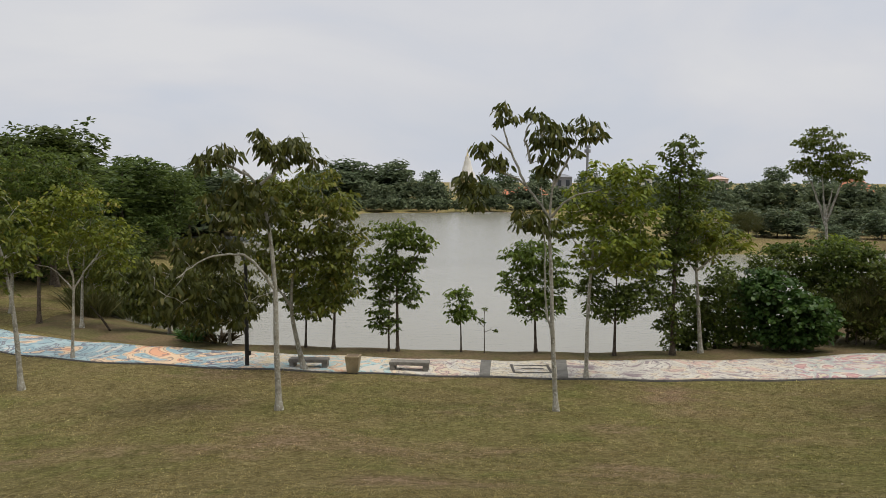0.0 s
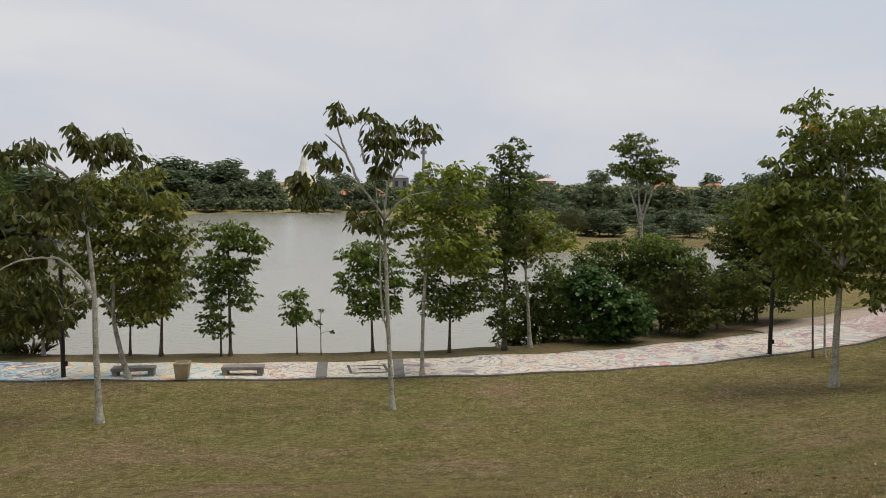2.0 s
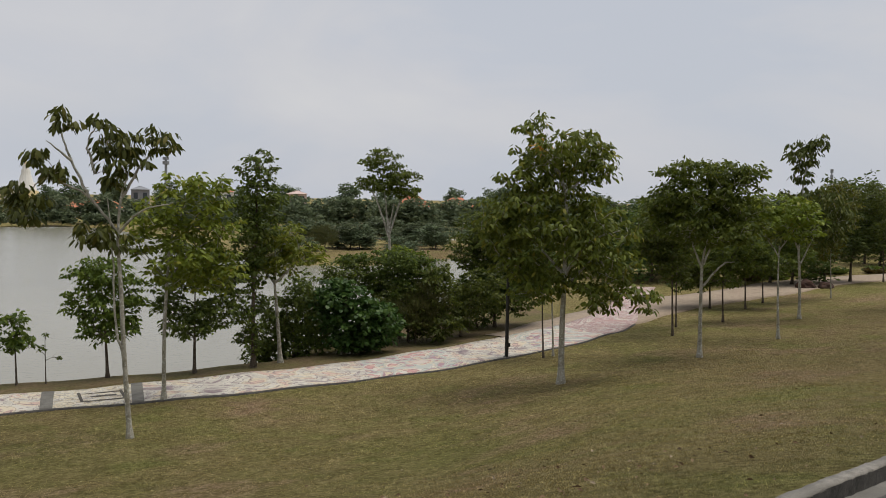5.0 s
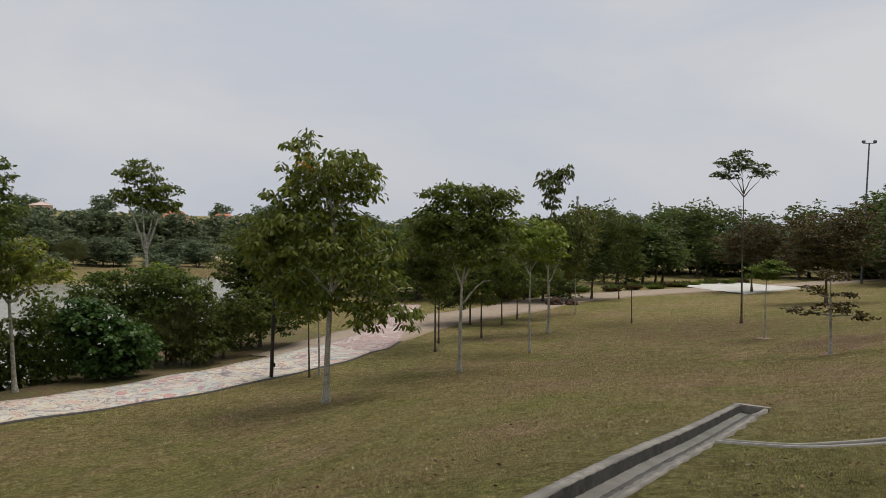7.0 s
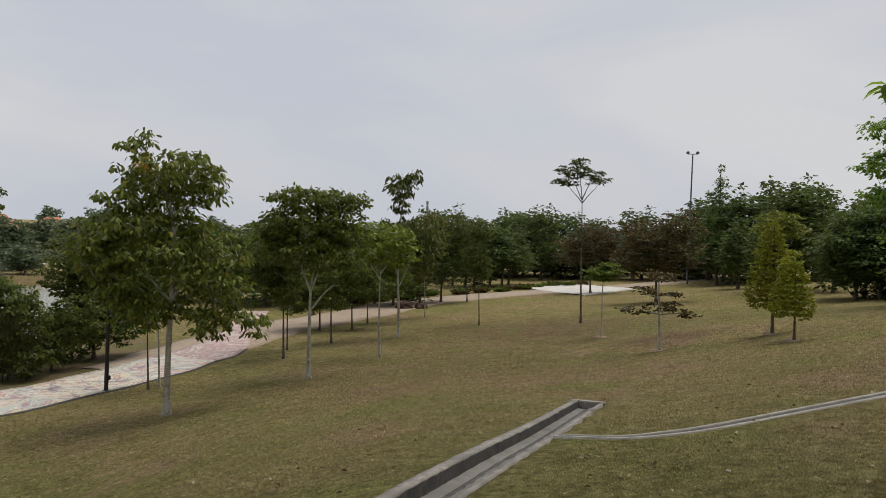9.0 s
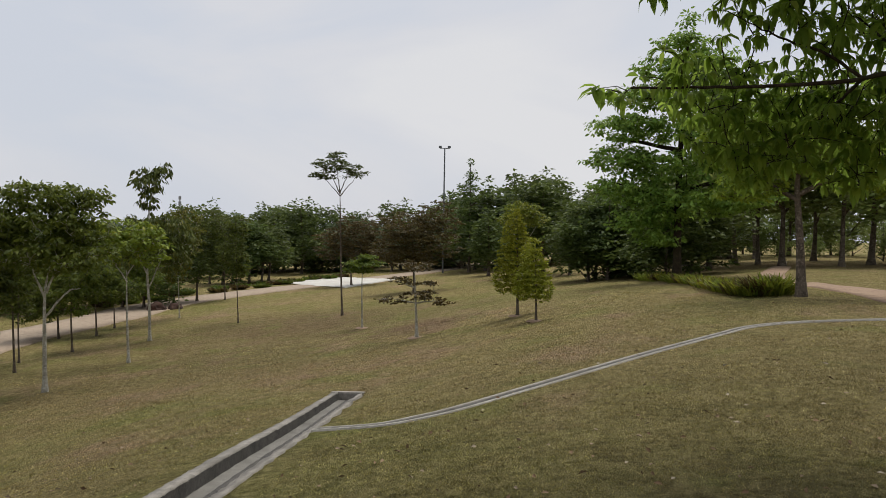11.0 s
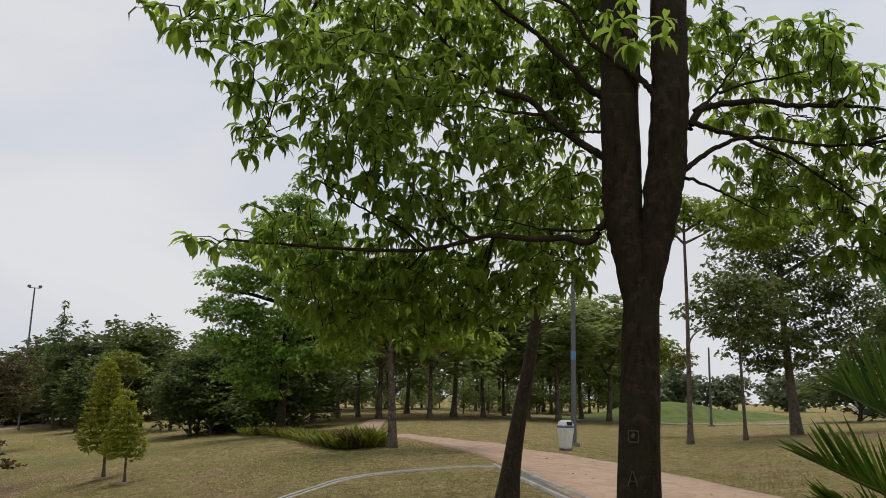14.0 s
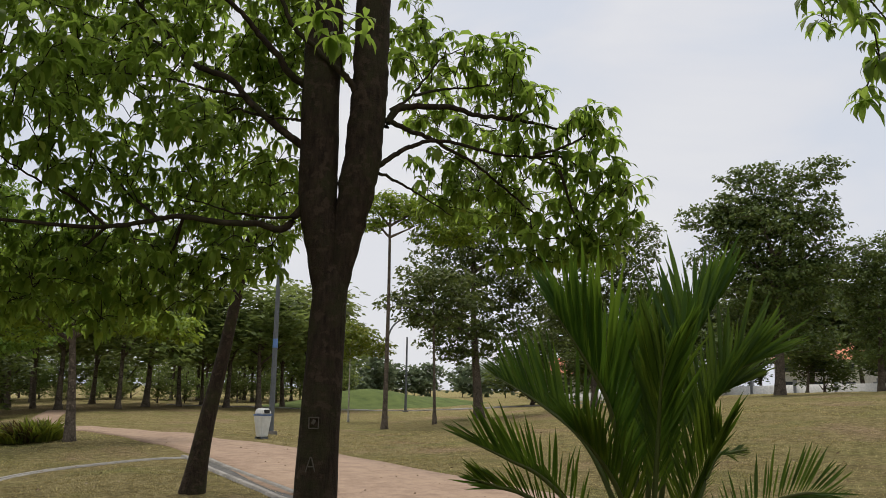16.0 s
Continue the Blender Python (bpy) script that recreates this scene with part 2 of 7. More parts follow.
BARK_PALE = bark_mat("pale_bark", (0.26, 0.245, 0.195), (0.5, 0.47, 0.4), (0.18, 0.165, 0.125))
BARK_BROWN = bark_mat("brown_bark", (0.075, 0.06, 0.045), (0.16, 0.13, 0.1))
BARK_DARK = bark_mat("dark_bark", (0.013, 0.009, 0.006), (0.046, 0.032, 0.021), (0.034, 0.033, 0.014))
# blades repeat the lawn's colour, brightened to offset their own shading
LAWN, BLADES = lawn_mat("dry_lawn", 1.08), lawn_mat("brightened_grass_blades", 2.5)
CONCRETE = stone_mat("weathered_concrete", (0.14, 0.128, 0.11), (0.29, 0.268, 0.235), 7.0)
# darker concrete for the drain's inner face, channel strips and path edging
CONCRETE_DARK = stone_mat("dark_concrete", (0.028, 0.026, 0.023), (0.085, 0.078, 0.07), 6.0)
KERB = stone_mat("worn_kerb", (0.22, 0.205, 0.175), (0.37, 0.35, 0.31), 7.0, 0.85, (0.16, 0.145, 0.12))
GREY_BAND = stone_mat("grey_band_concrete", (0.13, 0.125, 0.11), (0.2, 0.19, 0.17), 9.0)
SAND = stone_mat("sandy_path", (0.2, 0.13, 0.085), (0.3, 0.205, 0.14), 3.0, 0.95, (0.3, 0.21, 0.14))
GRAVEL = stone_mat("pale_gravel", (0.25, 0.19, 0.14), (0.36, 0.285, 0.21), 3.0, 0.95, (0.34, 0.27, 0.2))
WHITE_SLAB = stone_mat("white_paving", (0.48, 0.465, 0.43), (0.62, 0.605, 0.565), 2.0, 0.85, (0.4, 0.38, 0.33))
SOIL = stone_mat("bank_soil", (0.12, 0.085, 0.05), (0.22, 0.16, 0.1), 3.0)
BLACK_PAINT = plain_mat("black_paint", (0.012, 0.011, 0.011), 0.5)
GREY_PAINT = plain_mat("grey_painted_steel", (0.1, 0.11, 0.12), 0.5)


# ---- the lie of the land ----
RING_R = [0, 7, 13, 20, 28, 36, 50, 75, 120]
RING_AZ, RING_Z = [], []


def slope(bearing, *heights):
    """Heights of the ground along one bearing from the knoll, at the distances RING_R."""
    RING_AZ.append(float(bearing))
    RING_Z.append(list(heights))


slope(-60, 5.6, 4.4, 2.5, 1.3, 0.9, 0.7, 0.7, 0.7, 0.9)
slope(-15, 5.6, 4.2, 2.2, 1.15, 0.75, 0.5, 0.4, 0.4, 0.6)
slope(5, 5.6, 4.2, 2.2, 1.15, 0.75, 0.5, 0.4, 0.4, 0.6)
slope(30, 5.6, 4.4, 2.6, 1.5, 1.05, 0.8, 0.7, 0.6, 0.6)
slope(45, 5.6, 4.7, 3.5, 2.5, 1.8, 1.5, 1.2, 1.0, 0.8)
slope(57, 5.6, 5.0, 4.1, 3.2, 2.5, 2.1, 1.8, 1.6, 1.5)
slope(70, 5.6, 5.2, 4.5, 3.8, 3.4, 3.1, 2.9, 2.7, 2.6)
slope(82, 5.6, 5.4, 5.1, 4.8, 4.7, 4.6, 4.3, 4.2, 4.2)
slope(95, 5.6, 5.55, 5.5, 5.45, 5.55, 5.5, 5.5, 5.5, 5.5)
slope(120, 5.6, 5.6, 5.6, 5.6, 5.55, 5.5, 5.5, 5.6, 5.8)
slope(145, 5.6, 5.6, 5.7, 6.1, 6.7, 7.05, 7.3, 7.4, 7.4)
slope(190, 5.6, 5.6, 5.7, 6.0, 6.5, 6.8, 7.0, 7.1, 7.1)
slope(250, 5.6, 5.3, 4.6, 3.8, 3.2, 2.9, 2.6, 2.4, 2.4)
LAKE = [(-24, 47), (-14.6, 35.7), (-7.5, 34), (0.7, 33), (8.8, 33.1), (15.9, 34.3), (20, 38), (25, 45), (32, 60), (36, 85),
        (33, 100), (28, 95), (23, 84.5), (19, 86), (14, 105), (10, 140), (7, 170), (4.7, 187), (-5.4, 178), (-12, 140), (-16, 90), (-20, 62), (-24, 54)]
LAKE_XY = np.array([(d * math.sin(radians(a)), d * math.cos(radians(a))) for a, d in LAKE])


def smooth(u):
    u = np.clip(u, 0, 1)
    return u * u * (3 - 2 * u)


def lake_distance(x, y):
    """Metres outside the shore line; negative on the water."""
    p = np.stack([x, y], -1)
    best, inside = np.full(x.shape, 1e9), np.zeros(x.shape, bool)
    for a, b in zip(LAKE_XY, np.roll(LAKE_XY, -1, 0)):
        ab = b - a
        u = np.clip(((p - a) @ ab) / (ab @ ab), 0, 1)
        best = np.minimum(best, np.linalg.norm(p - a - u[..., None] * ab, axis=-1))
        cross = (a[1] > y) != (b[1] > y)
        inside ^= cross & (x < (b[0] - a[0]) * (y - a[1]) / (b[1] - a[1] + 1e-12) + a[0])
    return np.where(inside, -best, best)


DRAIN_LINE = np.array([(2.5, 2.78), (5.55, 3.5), (6.94, 3.84), (9.52, 4.56), (11.9, 5.25), (14.9, 6.07)])


def drain_distance(x, y):
    p = np.stack([x, y], -1)
    best = np.full(x.shape, 1e9)
    for a, b in zip(DRAIN_LINE[:-1], DRAIN_LINE[1:]):
        ab = b - a
        u = np.clip(((p - a) @ ab) / (ab @ ab), 0, 1)
        best = np.minimum(best, np.linalg.norm(p - a - u[..., None] * ab, axis=-1))
    return best


def hermite(a, b, sa, sb, u, w):
    return a * (1 + 2 * u) * (1 - u) ** 2 + sa * w * u * (1 - u) ** 2 + b * u * u * (3 - 2 * u) + sb * w * u * u * (u - 1)


def land(x, y, carved=True):
    """Height of the ground, with the drain's trench cut into it."""
    x, y = np.atleast_1d(np.asarray(x, float)), np.atleast_1d(np.asarray(y, float))
    d = np.hypot(x, y)
    az = (np.degrees(np.arctan2(x, y)) + 60) % 360 - 60
    keys, rows, rr = np.array(RING_AZ + [300.0]), np.array(RING_Z + RING_Z[:1]), np.array(RING_R, float)
    wide = np.concatenate([[keys[-2] - 360], keys, [keys[1] + 360]])
    lean = np.gradient(np.vstack([rows[-2:-1], rows, rows[1:2]]), wide, axis=0)[1:-1]
    i = np.clip(np.searchsorted(keys, az) - 1, 0, len(keys) - 2)
    w = (keys[i + 1] - keys[i])[:, None]
    prof = hermite(rows[i], rows[i + 1], lean[i], lean[i + 1], (az - keys[i])[:, None] / w, w)
    fall = np.gradient(prof, rr, axis=1)
    j = np.clip(np.searchsorted(rr, d) - 1, 0, len(rr) - 2)
    k, w = np.arange(len(d)), rr[j + 1] - rr[j]
    z = hermite(prof[k, j], prof[k, j + 1], fall[k, j], fall[k, j + 1], np.clip((d - rr[j]) / w, 0, 1), w)
    s = lake_distance(x, y)
    wob = 0.02 * np.sin(x * 1.7 + 1.3 * np.sin(y * 0.9)) + 0.02 * np.sin(y * 2.1 + x * 0.6)
    z = np.where(s > 0, (z + wob * np.clip(d / 14 - 1, 0, 1)) * smooth(s / 3.0 + 0.12), -0.9 * smooth(-s / 2.0))
    if carved:
        z = z - 0.6 * smooth((0.36 - drain_distance(x, y)) / 0.12)
    return z


def land_z(x, y):
    return float(land(x, y)[0])


# ---- mesh helpers ----
def mesh_of(name, verts, faces, mat=None, smoothed=False):
    me = bpy.data.meshes.new(name)
    verts, faces = np.asarray(verts, np.float32), np.asarray(faces, np.int32)
    k = faces.shape[1]
    me.vertices.add(len(verts))
    me.vertices.foreach_set("co", verts.ravel())
    me.loops.add(faces.size)
    me.loops.foreach_set("vertex_index", faces.ravel())
    me.polygons.add(len(faces))
    me.polygons.foreach_set("loop_start", np.arange(len(faces), dtype=np.int32) * k)
    me.update(calc_edges=True)
    if smoothed:
        me.polygons.foreach_set("use_smooth", np.ones(len(faces), bool))
    if mat:
        me.materials.append(mat)
    return me


def from_bm(name, bm, mat, smoothed=False):
    me = bpy.data.meshes.new(name)
    bm.normal_update()
    bm.to_mesh(me)
    bm.free()
    me.materials.append(mat)
    if smoothed:
        for p in me.polygons:
            p.use_smooth = True
    return me


def child(name, me, parent, label=""):
    ob = new(name, me)
    ob.parent = parent
    return tagged(ob, label) if label else ob


def part(name, bm, mat, parent, label="", smoothed=False):
    return child(name, from_bm(name, bm, mat, smoothed), parent, label)


def thing(name, x, y, turn=0.0, z=None, label="", category="", group=""):
    ob = new(name)
    ob.empty_display_size = 0.2
    ob.matrix_world = pose(x, y, land_z(x, y) if z is None else z, 0, 0, turn)
    return tagged(ob, label, category, group)


def box(bm, cx, cy, cz, sx, sy, sz, bevel=0.0, turn=0.0):
    r = bmesh.ops.create_cube(bm, size=1.0, matrix=pose(cx, cy, cz, 0, 0, turn) @ Matrix.Diagonal((sx, sy, sz, 1)))
    if bevel:
        edges = {e for v in r["verts"] for e in v.link_edges}
        bmesh.ops.bevel(bm, geom=list(edges), offset=bevel, segments=2, affect="EDGES")
    return bm


def tube_arrays(points, radii, sides=8):
    """A tapered tube along a polyline, closed at the end by its taper."""
    p = np.asarray(points, float)
    r = np.asarray(radii, float)
    t = np.gradient(p, axis=0)
    t /= np.linalg.norm(t, axis=1, keepdims=True) + 1e-9
    ref = np.where(np.abs(t[:, 2:3]) < 0.9, [[0, 0, 1.0]], [[1.0, 0, 0]])
    if np.abs(t[:, 2]).mean() > 0.7:
        ref = np.tile([[1.0, 0, 0]], (len(p), 1))
    a = np.cross(t, ref)
    a /= np.linalg.norm(a, axis=1, keepdims=True) + 1e-9
    b = np.cross(t, a)
    ang = np.linspace(0, 2 * np.pi, sides, endpoint=False)
    ring = a[:, None] * np.cos(ang)[:, None] + b[:, None] * np.sin(ang)[:, None]
    verts = (p[:, None] + ring * r[:, None, None]).reshape(-1, 3)
    i, j = np.meshgrid(np.arange(len(p) - 1), np.arange(sides), indexing="ij")
    k = (j + 1) % sides
    faces = np.stack([i * sides + j, i * sides + k, (i + 1) * sides + k, (i + 1) * sides + j], -1).reshape(-1, 4)
    return verts, faces


def curve_through(points, steps):
    """Points on a smooth line through the given ones."""
    p = np.asarray(points, float)
    q = np.vstack([2 * p[0] - p[1], p, 2 * p[-1] - p[-2]])
    out = []
    for i in range(1, len(q) - 2):
        for u in np.linspace(0, 1, steps, endpoint=False):
            out.append(0.5 * (2 * q[i] + (q[i + 1] - q[i - 1]) * u + (2 * q[i - 1] - 5 * q[i] + 4 * q[i + 1] - q[i + 2]) * u * u + (3 * q[i] - q[i - 1] - 3 * q[i + 1] + q[i + 2]) * u**3))
    return np.array(out + [p[-1]])


def join(pieces):
    verts, faces, n = [], [], 0
    for v, f in pieces:
        verts.append(v)
        faces.append(f + n)
        n += len(v)
    return np.vstack(verts), np.vstack(faces)


def leaf_arrays(pos, axis, length, width, rng, fold=0.25, curl=0.0, face=None, tumble=0.6, oval=False):
    """Pointed leaves folded along the midrib; with curl each has a bent tip."""
    n = len(pos)
    axis = axis / (np.linalg.norm(axis, axis=1, keepdims=True) + 1e-9)
    side = np.cross(axis, rng.normal(size=(n, 3)) * tumble + [0, 0, 1.0] if face is None else face)
    side /= np.linalg.norm(side, axis=1, keepdims=True) + 1e-9
    up = np.cross(side, axis)
    ln = (length * rng.uniform(0.7, 1.25, n))[:, None]
    w = ln * width
    if curl:
        mid1, mid2 = pos + axis * ln * 0.33, pos + axis * ln * 0.7 - up * ln * curl * 0.35
        tip = pos + axis * ln * 0.98 - up * ln * curl
        v = np.stack([pos, mid1 - side * w * 0.5 + up * w * fold, mid1 + side * w * 0.5 + up * w * fold, mid2 - side * w * 0.42 + up * w * fold, mid2 + side * w * 0.42 + up * w * fold, tip, mid1, mid2], 1)
        base = np.arange(n)[:, None, None] * 8
        f = np.array([[0, 6, 1], [0, 2, 6], [1, 6, 7], [1, 7, 3], [6, 2, 4], [6, 4, 7], [3, 7, 5], [7, 4, 5]])
        return v.reshape(-1, 3), (base + f).reshape(-1, 3)
    if oval:
        a, b, e = pos + axis * ln * 0.28 + up * w * fold, pos + axis * ln * 0.7 + up * w * fold * 0.6, up * ln * 0.12
        v = np.stack([pos, a - side * w * 0.46, a + side * w * 0.46, b - side * w * 0.44 - e * 0.4, b + side * w * 0.44 - e * 0.4, pos + axis * ln - e], 1)
        f = np.array([[0, 2, 1], [1, 2, 4], [1, 4, 3], [3, 4, 5]])
        return v.reshape(-1, 3), (np.arange(n)[:, None, None] * 6 + f).reshape(-1, 3)
    c = pos + axis * ln * 0.45 + up * w * fold
    v = np.stack([pos, c - side * w * 0.5, pos + axis * ln, c + side * w * 0.5], 1)
    f = np.array([[0, 2, 1], [0, 3, 2]])
    return v.reshape(-1, 3), (np.arange(n)[:, None, None] * 4 + f).reshape(-1, 3)


# ---- trees ----
# kind: leaf length, width, leaves a cluster, cluster radius, share of the crown covered, droop, bark
KINDS = {
    "olive": (0.21, 0.38, 20, 0.30, 0.86, 0.75, BARK_PALE),
    "droop": (0.25, 0.34, 18, 0.28, 0.84, 1.15, BARK_PALE),
    "yellow": (0.2, 0.42, 19, 0.3, 0.84, 0.5, BARK_PALE),
    "green": (0.17, 0.46, 20, 0.27, 1.05, 0.6, BARK_BROWN),
    "dark": (0.17, 0.48, 20, 0.28, 1.02, 0.5, BARK_BROWN),
    "broad": (0.2, 0.75, 15, 0.27, 1.27, 0.3, BARK_BROWN),
    "reed": (0.5, 0.05, 22, 0.25, 0.91, -0.9, BARK_BROWN),
    "feather": (0.22, 0.28, 22, 0.3, 0.72, 0.25, BARK_BROWN),
    "lime": (0.2, 0.4, 18, 0.3, 1.2, 0.5, BARK_BROWN),
    "copper": (0.2, 0.42, 19, 0.36, 1.02, 0.3, BARK_BROWN),
    "cone": (0.1, 0.5, 13, 0.085, 1.0, 0.15, BARK_BROWN),
    "tier": (0.24, 0.44, 22, 0.42, 1.12, 0.5, BARK_DARK),
    "near": (0.155, 0.27, 9, 0.1, 1.0, 0.95, BARK_DARK),
    "sapling": (0.12, 0.42, 7, 0.08, 0.5, 0.4, BARK_BROWN),
    "shelf": (0.13, 0.46, 16, 0.17, 0.5, 0.1, BARK_PALE),
    "limeshelf": (0.14, 0.46, 24, 0.17, 0.88, 0.1, BARK_PALE),
    "park": (0.24, 0.5, 18, 0.46, 1.05, 0.45, BARK_BROWN),
    "mid": (0.36, 0.54, 12, 0.6, 0.93, 0.4, BARK_BROWN),
    "shade": (0.36, 0.54, 12, 0.6, 0.62, 0.4, BARK_BROWN),
    "wood": (0.58, 0.56, 11, 0.8, 0.93, 0.35, BARK_BROWN),
    "far": (0.9, 0.62, 10, 1.1, 0.9, 0.3, BARK_BROWN),
}
FLAT = ("shelf", "limeshelf", "copper", "feather")
LEAF["sapling"] = LEAF["green"]
LEAF["shelf"], LEAF["limeshelf"] = LEAF["copper"], LEAF["green"]
LEAF["park"] = leaf_mat("park_tree_leaves", (0.043, 0.07, 0.018), (0.092, 0.132, 0.034), (0.165, 0.205, 0.052))
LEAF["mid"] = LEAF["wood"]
# far leaves paled and greyed: distance haze is put into their colour
LEAF["wood"] = leaf_mat("haze_pale_leaves", (0.058, 0.084, 0.045), (0.115, 0.148, 0.08), (0.175, 0.212, 0.112))
tree_seed = 0


def spaced(points, gap, taken):
    """The points that keep a gap from one another and from the last of those already taken."""
    near = np.array(taken[-300:]).reshape(-1, 3)
    if len(near):
        points = points[((points[:, None] - near) ** 2).sum(2).min(1) > gap * gap]
    left, out = points, []
    while len(left):
        out.append(left[0])
        left = left[((left - left[0]) ** 2).sum(1) > gap * gap]
    return out


def twig_tree(tips, source, rng, reach, thick, rise=0.12):
    """Twigs that grow from the limbs to the tips, each new one a place from which the next may branch."""
    src = np.zeros((len(source) + 3 * len(tips), 3))
    src[: len(source)] = source
    n, twigs = len(source), []
    tips = np.array(tips)
    order = np.argsort([((source - p) ** 2).sum(1).min() for p in tips])
    for z in tips[order]:
        d = (((src[:n] - z) * [1, 1, 1.3] + [0, 0, 0.12]) ** 2).sum(1)
        a = src[np.argmin(d)]
        far = np.linalg.norm(z - a)
        if far > reach or far < 0.03:
            continue
        m = (a + z) / 2 + rng.normal(size=3) * 0.06 * far + [0, 0, rise * far]
        r = thick * (0.45 + 0.55 * min(1.0, far / reach))
        twigs.append(tube_arrays([a, m, z], [r, r * 0.75, r * 0.4], 4))
        src[n : n + 3] = m, a * 0.25 + m * 0.75, (m + z) / 2
        n += 3
    return twigs


def whorl_crown(blobs, rng, source, length=0.15, per_area=150):
    """Umbrella-like whorls of long leaves that arch out and hang, at the tips of thin twigs."""
    tips = []
    for b in blobs:
        x, h, rx, rh = b[:4]
        dy = b[4] if len(b) > 4 else 0.0
        n = max(2, int(per_area * math.pi * rx * rh))
        u = rng.normal(size=(n * 3, 3))
        u /= np.linalg.norm(u, axis=1, keepdims=True)
        c = np.array([x, dy, h]) + u * rng.uniform(0.1, 1.0, (n * 3, 1)) ** 0.5 * [rx * 1.15, max(0.35, min(1.3 * rx, 0.8)), rh * 1.15]
        tips += spaced(c, 0.095, tips)[:n]
    tips = np.array(tips)
    count = rng.integers(6, 11, len(tips))
    p = np.repeat(tips, count, 0)
    n = len(p)
    turn = rng.uniform(0, 2 * np.pi, n)
    out = np.stack([np.cos(turn), np.sin(turn), np.zeros(n)], -1)
    side = np.stack([-np.sin(turn), np.cos(turn), rng.normal(size=n) * 0.35], -1)
    size = (np.repeat(rng.uniform(0.7, 1.2, len(tips)), count) * rng.uniform(0.75, 1.15, n) * length)[:, None]
    rise, bend = rng.uniform(-0.75, 0.45, n), rng.uniform(0.7, 1.7, n)
    spine = [p]
    for k, step in enumerate((0.34, 0.36, 0.34)):
        e = (rise - bend * k / 2)[:, None]
        spine.append(spine[-1] + (out * np.cos(e) + [0, 0, 1] * np.sin(e)) * size * step)
    lift = np.array([0, 0, 1.0]) * size * 0.025
    w = size * 0.14
    v = np.stack([spine[0], spine[1] - side * w + lift, spine[1] + side * w + lift, spine[2] - side * w * 0.85 + lift, spine[2] + side * w * 0.85 + lift, spine[3], spine[1], spine[2]], 1)
    f = np.array([[0, 6, 1], [0, 2, 6], [1, 6, 7], [1, 7, 3], [6, 2, 4], [6, 4, 7], [3, 7, 5], [7, 4, 5]])
    faces = (np.arange(n)[:, None, None] * 8 + f).reshape(-1, 3)
    return (v.reshape(-1, 3), faces), twig_tree(list(tips), source, rng, 0.85, 0.008)


def cone_tips(blobs, rng):
    """Branch tips of a clipped conical shrub: rings of short shoots, each ring smaller than the one below."""
    top, low, wide = blobs[0], blobs[-1], max(b[2] for b in blobs)
    h1, h0 = top[1] + top[3], low[1] - low[3]
    tips, h = [], h0
    while h < h1 - 0.05:
        u = (h - h0) / (h1 - h0)
        r = wide * 1.02 * min(1.0, 0.72 + 2.2 * u) * (1 - u) ** 0.82 + 0.05
        n = max(3, int(2 * math.pi * r / 0.15))
        off = rng.uniform(0, 6.3)
        for k in range(n):
            a, q = off + 2 * math.pi * k / n + rng.normal() * 0.12, r * rng.uniform(0.86, 1.1)
            tips.append((low[0] + (top[0] - low[0]) * u + q * math.cos(a), q * math.sin(a), h + rng.normal() * 0.035))
            if r > 0.25:
                tips.append((low[0] + 0.55 * q * math.cos(a + 0.2), 0.55 * q * math.sin(a + 0.2), h + 0.04))
        h += 0.155
    return np.array(tips)


